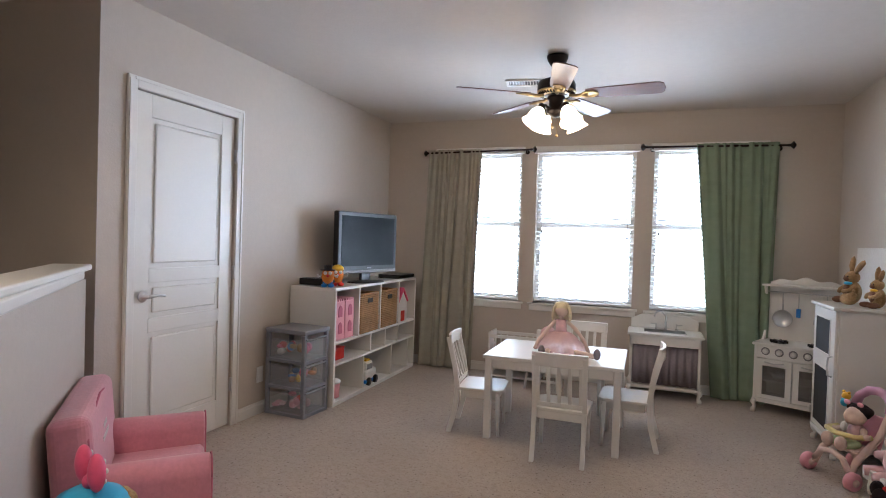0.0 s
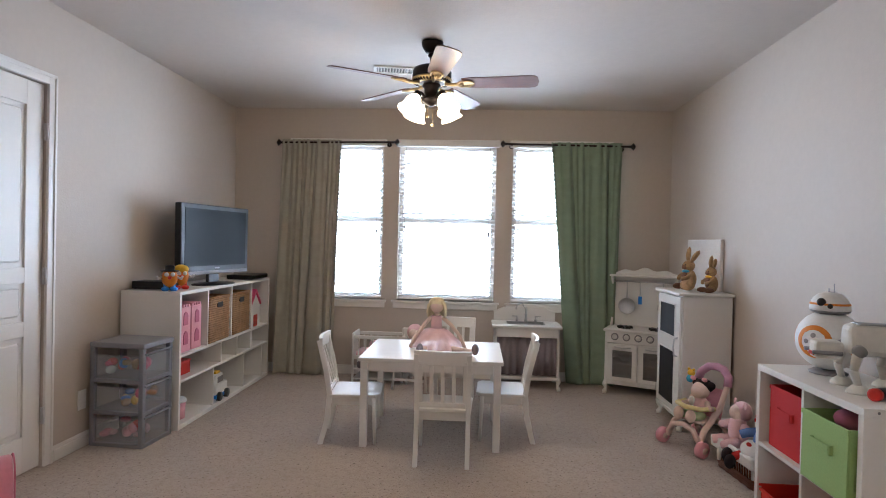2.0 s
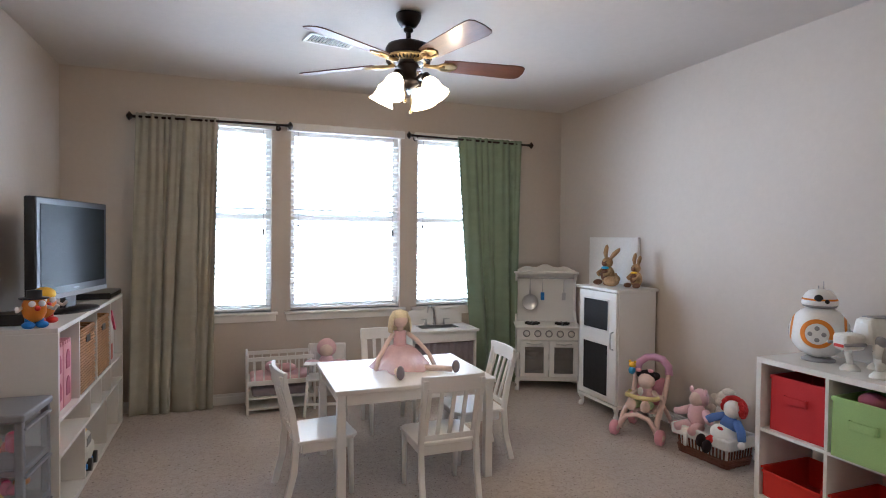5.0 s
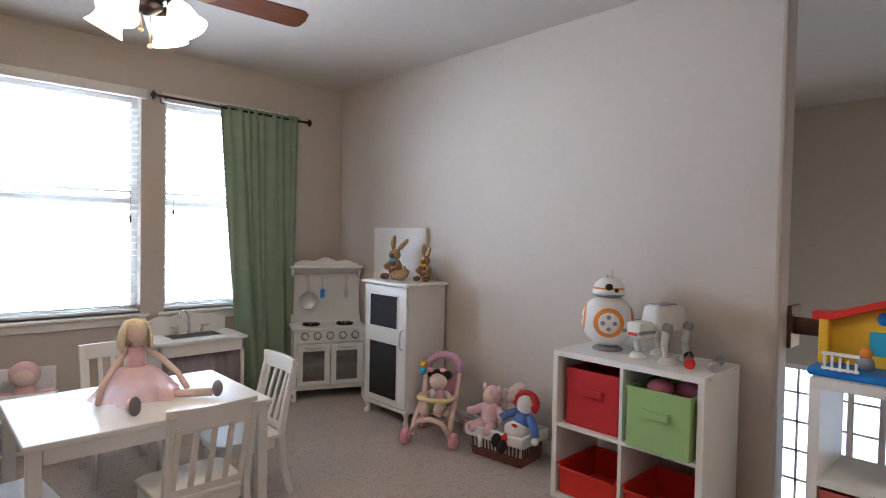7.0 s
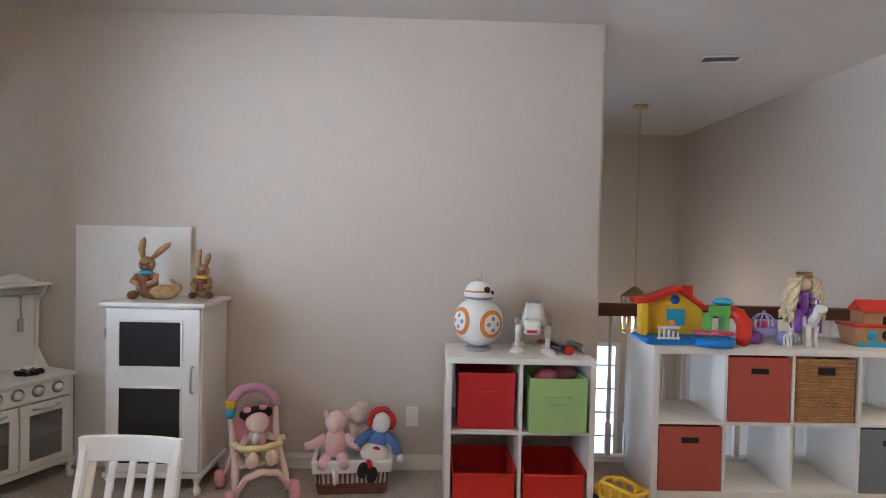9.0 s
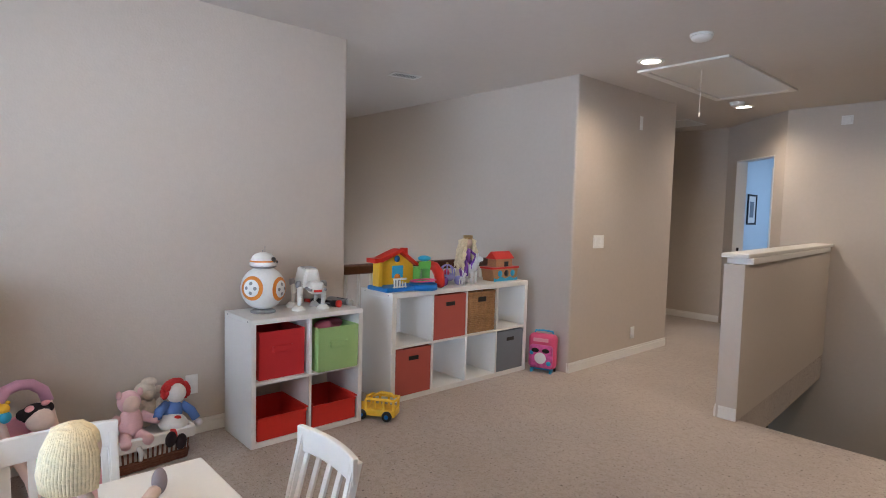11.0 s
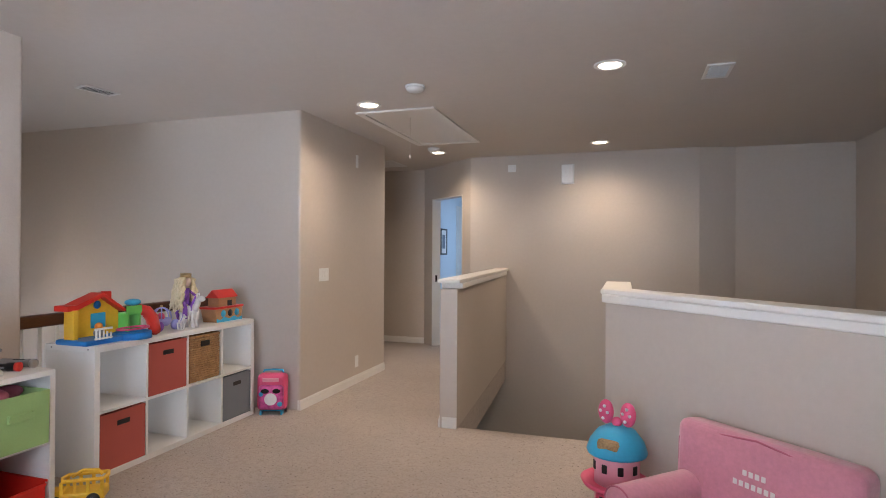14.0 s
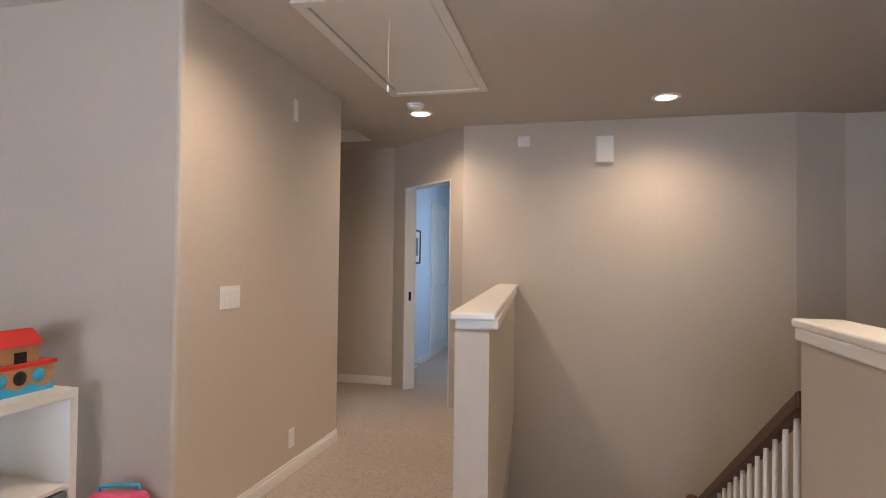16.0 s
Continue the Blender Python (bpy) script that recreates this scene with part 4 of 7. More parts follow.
def register(x, y, w, d, rot, label):
    o = thing("ceiling_vent", label, "vent", Matrix.Translation((x, y, TOP)) @ Matrix.Rotation(radians(rot), 4, 'Z'), "ceiling vents")
    # Black sheet above the louvres in place of the duct's shade.
    part("backing", B().box(-w / 2 + 0.02, w / 2 - 0.02, -d / 2 + 0.02, d / 2 - 0.02, -0.003, -0.001), BLACK, o)
    f = 0.022
    part("frame", B().box(-w / 2, w / 2, -d / 2, -d / 2 + f, -0.010, -0.0005, 0.003).box(-w / 2, w / 2, d / 2 - f, d / 2, -0.010, -0.0005, 0.003).box(-w / 2, -w / 2 + f, -d / 2 + f, d / 2 - f, -0.010, -0.0005, 0.003).box(w / 2 - f, w / 2, -d / 2 + f, d / 2 - f, -0.010, -0.0005, 0.003), TRIM, o)
    n = max(6, int((w - 2 * f) / 0.02))
    for k in range(n):
        xx = -w / 2 + f + (k + 0.5) * (w - 2 * f) / n
        part("slat", B().box(-0.0008, 0.0008, -d / 2 + f, d / 2 - f, -0.0045, 0.0045, xf=Matrix.Translation((xx, 0, -0.0085)) @ Matrix.Rotation(radians(-40), 4, 'Y')), TRIM, o)


register(-0.60, 4.47, 0.30, 0.16, 10, "white louvred ceiling register")
register(-1.955, 0.535, 0.30, 0.16, 90, "white louvred ceiling register")
register(2.29, 1.37, 0.26, 0.14, 80, "small louvred ceiling register")
register(1.69, -2.45, 0.45, 0.50, 0, "large return air grille in the hallway ceiling")


def smoke(x, y):
    o = thing("smoke_detector", "round white smoke detector on the ceiling", "smoke detector", Matrix.Translation((x, y, TOP)), "smoke detectors")
    part("base", B().lathe([(0.07, -0.0005), (0.07, -0.012), (0, -0.012)], seg=28), P_WHITE, o)
    part("cover", B().lathe([(0.064, -0.012), (0.062, -0.028), (0.050, -0.038), (0.02, -0.041), (0, -0.041)], seg=28), P_WHITE, o)


smoke(0.028, 0.78)
smoke(0.686, -1.55)
hatch = thing("attic_hatch", "white pull-down attic hatch with a cord", "attic hatch", Matrix.Translation((0.43, -0.53, TOP)))
HW, HL = 0.35, 0.75
part("hatch_panel", B().box(-HW + 0.065, HW - 0.065, -HL + 0.065, HL - 0.065, -0.008, -0.001, 0.002), TRIM, hatch)
for x0, x1, y0, y1 in ((-HW, HW, -HL, -HL + 0.058), (-HW, HW, HL - 0.058, HL), (-HW, -HW + 0.058, -HL + 0.058, HL - 0.058), (HW - 0.058, HW, -HL + 0.058, HL - 0.058)):
    part("hatch_trim", B().box(x0, x1, y0, y1, -0.018, -0.0005, 0.004), TRIM, hatch)
part("pull_cord", B().rod((-0.04, 0.475, -0.008), (-0.04, 0.475, -0.33), 0.0022, seg=6).lathe([(0.003, 0.0), (0.007, -0.01), (0.007, -0.035), (0, -0.037)], (-0.04, 0.475, -0.33), 10), WHITECLOTH, hatch, "hanging cotton pull cord")
# Black strip laid in as the shade of the gap beside the panel.
part("hatch_seam", B().box(HW - 0.064, HW - 0.058, -HL + 0.06, HL - 0.06, -0.004, -0.0025), BLACK, hatch, "black strip for the shade in the gap along the panel")

# ---------- wall plates ----------


def plate(name, m, w, h, label, kind):
    o = thing(name, label, kind, m)
    part("cover_plate", B().box(-w / 2, w / 2, -0.006, 0, -h / 2, h / 2, 0.003), P_WHITE, o)
    return o


HALLFACE = Matrix.Rotation(radians(-90), 4, 'Z')
sw = plate("light_switch", Matrix.Translation((1.1745, 0.045, 1.115)) @ HALLFACE, 0.165, 0.115, "white three-gang rocker light switch", "light switch")
for k in (-1, 0, 1):
    part("rocker", B().box(k * 0.046 - 0.016, k * 0.046 + 0.016, -0.010, -0.006, -0.033, 0.033, 0.003), P_WHITE, sw)
for m in (Matrix.Translation((1.1745, -0.61, 0.22)) @ HALLFACE, Matrix.Translation((1.7795, 3.30, 0.30)) @ HALLFACE, Matrix.Translation((-2.2895, 3.60, 0.28)) @ Matrix.Rotation(radians(90), 4, 'Z')):
    ol = plate("wall_outlet", m, 0.07, 0.115, "white duplex wall outlet", "outlet")
    tagged(ol, group="wall outlets")
    for zz in (-0.024, 0.024):
        part("socket", B().box(-0.016, 0.016, -0.008, -0.006, zz - 0.014, zz + 0.014, 0.002), P_WHITE, ol)
det = plate("night_sensor", Matrix.Translation((1.1745, -0.595, 2.225)) @ HALLFACE, 0.05, 0.13, "small white wall sensor with a lit window", "sensor")
part("sensor_window", B().box(-0.014, 0.014, -0.012, -0.006, -0.05, -0.02, 0.003), P_WHITE, det)
SOUTHFACE = Matrix.Rotation(radians(180), 4, 'Z')
chime = plate("door_chime", Matrix.Translation((-0.74, -2.2995, 2.250)) @ SOUTHFACE, 0.15, 0.235, "white box doorbell chime on the wall", "door chime")
part("chime_cover", B().box(-0.07, 0.07, -0.055, -0.006, -0.11, 0.11, 0.008), P_WHITE, chime)
sen = plate("motion_sensor", Matrix.Translation((-0.07, -2.2995, 2.345)) @ SOUTHFACE, 0.10, 0.09, "small square off-white wall sensor", "sensor")
part("grille", B().box(-0.035, 0.035, -0.012, -0.006, -0.03, 0.03, 0.004), P_WHITE, sen)

# ---------- bedroom doorway and things beyond ----------
d2 = thing("door_2", "open white cased doorway to a bedroom", "door", SLANT @ Matrix.Translation((0, 0.12, 0)), kind="structure")
casing(d2, S0, S1, DH, 0.0)
for cp in d2.children:
    cp.matrix_basis = Matrix.Translation((0, 0.0165, 0))
part("jamb", B().box(S0 - 0.001, S0 + 0.014, -0.122, 0.002, 0, DH), TRIM, d2)
part("jamb", B().box(S1 - 0.014, S1 + 0.001, -0.122, 0.002, 0, DH), TRIM, d2)
part("jamb", B().box(S0 + 0.014, S1 - 0.014, -0.122, 0.002, DH - 0.014, DH + 0.001), TRIM, d2)
part("strike_plate", B().box(S0 + 0.0142, S0 + 0.016, -0.075, -0.045, 0.90, 0.99), IRON, d2, "dark metal strike plate")
BED = Matrix.Translation((1.4045, 0, 0)) @ Matrix.Rotation(radians(-90), 4, 'Z')
d3 = thing("door_3", "closed white panel door in the bedroom", "door", BED, kind="structure")
casing(d3, 4.90, 5.68, DH, -0.0)
l3 = leaf(d3, 0.78, DH)
l3.matrix_basis = Matrix.Translation((4.90, -0.014, 0))
lever(d3, 5.60, 0.95, -1)
for hz in (0.3, 1.0, 1.8):
    hinge(d3, 4.905, hz)
pic = thing("framed_picture", "small dark-framed picture on the bedroom wall", "picture", BED @ Matrix.Translation((4.12, 0, 1.48)))
part("frame", B().box(-0.16, -0.135, -0.02, -0.001, -0.21, 0.21, 0.003).box(0.135, 0.16, -0.02, -0.001, -0.21, 0.21, 0.003).box(-0.135, 0.135, -0.02, -0.001, 0.185, 0.21, 0.003).box(-0.135, 0.135, -0.02, -0.001, -0.21, -0.185, 0.003), BLACK, pic)
part("print", B().box(-0.135, 0.135, -0.008, -0.001, -0.185, 0.185), WHITECLOTH, pic)
part("print_image", B().box(-0.07, 0.07, -0.010, -0.008, -0.11, 0.11), GREYFAB, pic, "dark smudged print")
ds = thing("door_stop", "small metal spring door stop on a baseboard", "door stop", Matrix.Translation((1.39, -4.1, 0.05)))
part("spring", B().rod((0, 0, 0), (-0.07, 0, 0.0), 0.007), BRASS, ds)

# ---------- stairs ----------
for k in range(8):
    z1 = -0.18 * (k + 1)
    y1 = 0.42 - 0.265 * k
    st = solid("stair_step", B().box(-1.28, -0.012, max(-2.2, y1 - 0.28), y1, z1 - 0.20, z1, 0.015), CARPET, "carpeted beige stair step", "stair step", group="stairs")
solid("stair_landing", B().box(-3.66, -0.012, -2.29, -1.70, -1.70, -1.60), CARPET, "carpeted stair landing", "landing", "structure")
rail = thing("stair_railing", "dark wooden stair handrail with white balusters", "railing", Matrix.Translation((-1.32, 0.27, 0)))
RS = -0.63
part("handrail", B().prism([(0.0, 0.86), (-1.95, 0.86 + 1.95 * RS), (-1.95, 0.79 + 1.95 * RS), (0.0, 0.79)], -0.032, 0.032, 0.008, xf=Matrix(((0, 0, 1, 0), (1, 0, 0, 0), (0, 1, 0, 0), (0, 0, 0, 1)))), DARKWOOD, rail)
for k in range(16):
    yy = -0.09 - k * 0.117
    part("baluster", B().tube([(0, yy, -0.15 - yy * RS), (0, yy, 0.15 - yy * RS), (0, yy, 0.80 - yy * RS)], [0.015, 0.015, 0.011], 8), TRIM, rail)
part("newel_post", B().box(-0.045, 0.045, -2.05, -1.96, -1.60, -0.42, 0.006).lathe([(0.05, -0.42), (0.055, -0.41), (0.03, -0.395), (0.045, -0.37), (0.048, -0.345), (0.03, -0.315), (0, -0.305)], (0, -2.005, 0.0)), DARKWOOD, rail, "turned dark newel post with a ball top")
part("stringer", B().prism([(0.0, -0.10), (-1.95, -0.10 + 1.95 * RS), (-1.95, -0.36 + 1.95 * RS), (0.0, -0.36)], -0.02, 0.02, xf=Matrix(((0, 0, 1, 0), (1, 0, 0, 0), (0, 1, 0, 0), (0, 0, 0, 1)))), TRIM, rail)

# ---------- foyer railing, window and lantern ----------
fr = thing("landing_railing", "dark wooden handrail with white balusters above the foyer", "railing", Matrix.Translation((1.96, 0.431, 0)))
part("handrail", B().box(-0.03, 0.03, 0.0, 1.833, 0.86, 0.935, 0.012), DARKWOOD, fr)
part("shoe_rail", B().box(-0.03, 0.03, 0.0, 1.833, 0.0, 0.03, 0.004), TRIM, fr)
for k in range(16):
    yy = 0.06 + k * 0.11
    part("baluster", B().box(-0.016, 0.016, yy - 0.016, yy + 0.016, 0.03, 0.22, 0.002).lathe([(0.015, 0.22), (0.010, 0.235), (0.015, 0.26), (0.012, 0.5), (0.010, 0.86)], (0, yy, 0), 10), TRIM, fr)
part("mounting_block", B().box(-0.07, 0.07, 1.815, 1.833, 0.80, 0.99, 0.004), DARKWOOD, fr)
fw = thing("window_2", "tall white foyer window with muntins", "window", Matrix.Translation((4.97, FW0, FZ0)), kind="structure")
fwW, fwH = FW1 - FW0, FZ1 - FZ0
part("window_frame", B().box(0.03, 0.09, 0, 0.05, 0, fwH).box(0.03, 0.09, fwW - 0.05, fwW, 0, fwH).box(0.03, 0.09, 0.05, fwW - 0.05, 0, 0.05).box(0.03, 0.09, 0.05, fwW - 0.05, fwH - 0.05, fwH), TRIM, fw)
for k in range(1, 7):
    part("muntin", B().box(0.05, 0.07, fwW * k / 7 - 0.01, fwW * k / 7 + 0.01, 0.05, fwH - 0.05), TRIM, fw)
for k in range(1, 5):
    part("muntin", B().box(0.05, 0.07, 0.05, fwW - 0.05, fwH * k / 5 - 0.01, fwH * k / 5 + 0.01), TRIM, fw)
pg = part("pane", B().box(0.058, 0.062, 0.05, fwW - 0.05, 0.05, fwH - 0.05), GLASS, fw)
pg.visible_shadow = False
lan = thing("foyer_lantern", "brass glass lantern hanging on a long chain", "pendant lamp", Matrix.Translation((3.62, 1.40, TOP)))
part("ceiling_rose", B().lathe([(0.07, -0.0005), (0.068, -0.012), (0.05, -0.028), (0.012, -0.035), (0, -0.035)]), BRASS, lan)
chn = B()
for k in range(52):
    m = Matrix.Translation((0, 0, -0.05 - k * 0.03)) @ Matrix.Rotation(radians(90 * (k % 2)), 4, 'Z')
    chn.tube([m @ Vector((0.010 * math.sin(t), 0, 0.019 * math.cos(t))) for t in [i * math.pi / 4 for i in range(9)]], 0.0028, 5)
part("chain", chn, BRASS, lan)
part("lantern_frame", B().lathe([(0.02, -1.60), (0.12, -1.68), (0.125, -1.69), (0.02, -1.615)], seg=6).lathe([(0.09, -2.02), (0.11, -2.01), (0.11, -1.99), (0.09, -2.0)], seg=6), BRASS, lan)
for k in range(6):
    a = k * math.pi / 3
    part("lantern_bar", B().rod((0.12 * math.cos(a), 0.12 * math.sin(a), -1.69), (0.10 * math.cos(a), 0.10 * math.sin(a), -2.0), 0.006, seg=6), BRASS, lan)
for k in range(3):
    a = k * 2.1
    part("candle", B().rod((0.035 * math.cos(a), 0.035 * math.sin(a), -1.98), (0.035 * math.cos(a), 0.035 * math.sin(a), -1.84), 0.010), OPAL, lan, "glowing candle bulb")

# ---------- play kitchen ----------
CAB = [(0.0, 0.0), (0.012, 0.03), (0.018, 0.07), (0.008, 0.11)]


def cabriole(parent, x, y, h, sx, sy):
    part("foot", B().tube([(x + sx * 0.014, y + sy * 0.014, 0), (x + sx * 0.010, y + sy * 0.010, h * 0.2), (x + sx * 0.002, y + sy * 0.002, h * 0.45), (x + sx * 0.012, y + sy * 0.012, h * 0.75), (x, y, h)], [0.016, 0.020, 0.012, 0.020, 0.026], 10), WHITE, parent, "curved cabriole foot")


def scroll(w, h0, h1, d):
    """A wavy-topped upright board, w wide, low at the ends and high in the middle."""
    out = [(-w / 2, 0), (w / 2, 0)]
    n = 24
    for i in range(n + 1):
        u = 1 - 2 * i / n
        out.append((u * w / 2, h0 + (h1 - h0) * (0.5 + 0.5 * math.cos(u * math.pi)) + 0.012 * math.cos(u * math.pi * 3)))
    return out, d


def knob_pull(parent, x0, x1, y, z):
    part("handle", B().tube([(x0, y, z), (x0 + 0.008, y - 0.018, z + 0.002), ((x0 + x1) / 2, y - 0.022, z - 0.004), (x1 - 0.008, y - 0.018, z + 0.002), (x1, y, z)], 0.005, 8), STEEL, parent, "chrome bar handle")


KZ = 0.555
sink = thing("play_sink", "white wooden play kitchen sink with a mauve cloth skirt", "toy sink", Matrix.Translation((0.475, 5.295, 0)), "play kitchen")
part("worktop", B().box(-0.30, 0.30, -0.015, 0.10, KZ - 0.022, KZ, 0.005).box(-0.30, 0.30, 0.27, 0.345, KZ - 0.022, KZ, 0.005).box(-0.30, -0.17, 0.10, 0.27, KZ - 0.022, KZ).box(0.17, 0.30, 0.10, 0.27, KZ - 0.022, KZ), WHITE, sink)
part("basin", B().box(-0.17, -0.165, 0.10, 0.27, KZ - 0.08, KZ + 0.002).box(0.165, 0.17, 0.10, 0.27, KZ - 0.08, KZ + 0.002).box(-0.165, 0.165, 0.10, 0.105, KZ - 0.08, KZ + 0.002).box(-0.165, 0.165, 0.265, 0.27, KZ - 0.08, KZ + 0.002).box(-0.165, 0.165, 0.105, 0.265, KZ - 0.08, KZ - 0.075), STEEL, sink, "brushed steel basin")
part("front_rail", B().box(-0.28, 0.28, 0.0, 0.02, KZ - 0.10, KZ - 0.022, 0.003), WHITE, sink)
for sx in (-1, 1):
    part("side_panel", B().box(sx * 0.28 - (0.02 if sx > 0 else 0), sx * 0.28 + (0.02 if sx < 0 else 0), 0.0, 0.34, 0.09, KZ - 0.022, 0.003), WHITE, sink)
    for yy, sy in ((0.02, -1), (0.32, 1)):
        cabriole(sink, sx * 0.268, yy, 0.10, sx, sy)
part("bottom_rail", B().box(-0.26, 0.26, 0.0, 0.018, 0.09, 0.115, 0.003), WHITE, sink)
part("back_panel", B().box(-0.26, 0.26, 0.33, 0.34, 0.09, KZ - 0.022), WHITE, sink)
sk = B()
n = 60
top = [sk.bm.verts.new((-0.255 + 0.51 * i / n, 0.024 + 0.006 * math.sin(i * 0.9), KZ - 0.10)) for i in range(n + 1)]
bot = [sk.bm.verts.new((-0.255 + 0.51 * i / n, 0.024 + 0.012 * math.sin(i * 0.9 + 0.4), 0.125)) for i in range(n + 1)]
for i in range(n):
    sk.bm.faces.new((top[i], bot[i], bot[i + 1], top[i + 1])).smooth = True
skirt = part("cloth_skirt", sk, LILACGREY, sink, "gathered mauve grey cloth")
skirt.modifiers.new("thick", 'SOLIDIFY').thickness = 0.002
o_, d_ = scroll(0.56, 0.10, 0.15, 0.016)
part("backsplash", B().prism(o_, 0, 0.016, 0.003, xf=Matrix.Translation((0, 0.345, KZ)) @ Matrix.Rotation(radians(90), 4, 'X')), WHITE, sink)
part("faucet", B().lathe([(0.014, 0), (0.014, 0.012), (0.008, 0.02), (0.008, 0.05), (0.012, 0.06), (0.007, 0.075), (0.010, 0.12), (0.003, 0.15), (0, 0.152)], (0.01, 0.30, KZ)).tube([(0.01, 0.30, KZ + 0.06), (0.01, 0.30, KZ + 0.12), (-0.03, 0.27, KZ + 0.165), (-0.075, 0.23, KZ + 0.155), (-0.085, 0.21, KZ + 0.12)], 0.007, 10), STEEL, sink, "chrome swan-neck tap")
for sx in (-0.07, 0.10):
    part("tap_handle", B().lathe([(0.012, 0), (0.010, 0.02), (0.006, 0.03), (0.008, 0.05), (0, 0.055)], (sx, 0.30, KZ)).rod((sx, 0.30, KZ + 0.045), (sx + 0.045 * (1 if sx > 0 else -1), 0.28, KZ + 0.05), 0.005), STEEL, sink, "chrome tap lever")

stove = thing("play_stove", "white wooden play kitchen stove with a utensil rack", "toy stove", Matrix.Translation((1.385, 5.19, 0)) @ Matrix.Rotation(radians(-24), 4, 'Z'), "play kitchen")
part("cooktop", B().box(-0.285, 0.285, -0.015, 0.33, KZ - 0.02, KZ, 0.005), WHITE, stove)
part("body", B().box(-0.27, 0.27, 0.30, 0.32, 0.09, KZ - 0.02).box(-0.27, -0.25, 0.0, 0.30, 0.09, KZ - 0.02).box(0.25, 0.27, 0.0, 0.30, 0.09, KZ - 0.02).box(-0.25, 0.25, 0.02, 0.30, 0.09, 0.11).box(-0.25, 0.25, 0.03, 0.30, 0.25, 0.262).box(-0.25, 0.25, 0.0, 0.30, KZ - 0.115, KZ - 0.02, 0.003), WHITE, stove)
o_, d_ = scroll(0.50, 0.02, 0.035, 0.01)
part("bottom_apron", B().box(-0.25, 0.25, 0.0, 0.016, 0.085, 0.12, 0.004), WHITE, stove)
for k in range(5):
    kx = -0.19 + 0.095 * k
    kb = part("dial", B().lathe([(0.0, 0.022), (0.016, 0.022), (0.020, 0.012), (0.021, 0.0)], xf=Matrix.Translation((kx, 0.0, KZ - 0.062)) @ Matrix.Rotation(radians(90), 4, 'X')), WHITE, stove)
    part("dial_ring", B().lathe([(0.031, 0.0005), (0.031, 0.002), (0.023, 0.002), (0.023, 0.0005)], xf=Matrix.Translation((kx, 0.0, KZ - 0.062)) @ Matrix.Rotation(radians(90), 4, 'X')), P_GREY, kb, "grey printed ring")
for sx in (-1, 1):
    dr = part("oven_door", B().box(0.004, 0.245, -0.018, 0.0, 0.125, 0.155, 0.003).box(0.004, 0.245, -0.018, 0.0, KZ - 0.175, KZ - 0.12, 0.003).box(0.004, 0.045, -0.018, 0.0, 0.155, KZ - 0.175).box(0.205, 0.245, -0.018, 0.0, 0.155, KZ - 0.175), WHITE, stove, "", Matrix.Translation((0 if sx > 0 else -0.249, 0, 0)))
    part("glass", B().box(0.045, 0.205, -0.011, -0.008, 0.155, KZ - 0.175), mat("oven_glass", (0.25, 0.24, 0.24), 0.1, alpha=0.35, var=0.02), dr, "smoky clear window")
    knob_pull(dr, 0.06, 0.19, -0.018, KZ - 0.145)
    for yy, sy in ((0.02, -1), (0.30, 1)):
        cabriole(stove, sx * 0.256, yy, 0.10, sx, sy)
    bx, by = sx * 0.13, 0.13
    g = B().lathe([(0.055, 0.0), (0.055, 0.004), (0.03, 0.006), (0, 0.006)], (bx, by, KZ))
    for a in range(4):
        m = Matrix.Translation((bx, by, KZ + 0.012)) @ Matrix.Rotation(a * math.pi / 4, 4, 'Z')
        g.box(-0.065, 0.065, -0.006, 0.006, -0.012, 0.008, 0.002, xf=m)
    part("burner_grate", g, BLACK, stove, "dark cast burner grate")
part("bowl", B().lathe([(0.0, 0.0), (0.03, 0.002), (0.06, 0.05), (0.057, 0.05), (0.028, 0.006), (0, 0.006)], (-0.13, 0.15, 0.263)), P_WHITE, stove, "white toy bowl behind the glass")
o_, d_ = scroll(0.53, 0.36, 0.36, 0.016)
part("rack_back", B().box(-0.265, 0.265, 0.312, 0.328, KZ, KZ + 0.46, 0.002), WHITE, stove)
for sx in (-1, 1):
    prof = [(0.312, KZ), (0.312, KZ + 0.44), (0.215, KZ + 0.44), (0.24, KZ + 0.39), (0.285, KZ + 0.36), (0.29, KZ + 0.10), (0.24, KZ + 0.04), (0.20, KZ)]
    part("rack_side", B().prism(prof, sx * 0.265 - 0.008, sx * 0.265 + 0.008, 0.002, xf=Matrix(((0, 0, 1, 0), (1, 0, 0, 0), (0, 1, 0, 0), (0, 0, 0, 1)))), WHITE, stove)
part("rack_shelf", B().box(-0.285, 0.285, 0.20, 0.335, KZ + 0.44, KZ + 0.456, 0.004), WHITE, stove)
o_, d_ = scroll(0.53, 0.025, 0.055, 0.016)
part("rack_crest", B().prism(o_, 0, 0.014, 0.003, xf=Matrix.Translation((0, 0.328, KZ + 0.456)) @ Matrix.Rotation(radians(90), 4, 'X')), WHITE, stove)
part("hanging_rail", B().rod((-0.25, 0.255, KZ + 0.395), (0.25, 0.255, KZ + 0.395), 0.005), STEEL, stove)
pan = thing("toy_pan", "small steel toy pan hanging from a rail", "toy pan", stove.matrix_basis @ Matrix.Translation((-0.14, 0.255, KZ + 0.39)))
part("pan_bowl", B().lathe([(0.0, 0.0), (0.065, 0.0), (0.072, 0.02), (0.074, 0.022), (0.068, 0.018), (0.060, 0.004), (0, 0.004)], xf=Matrix.Translation((0, 0.02, -0.21)) @ Matrix.Rotation(radians(90), 4, 'X')), STEEL, pan)
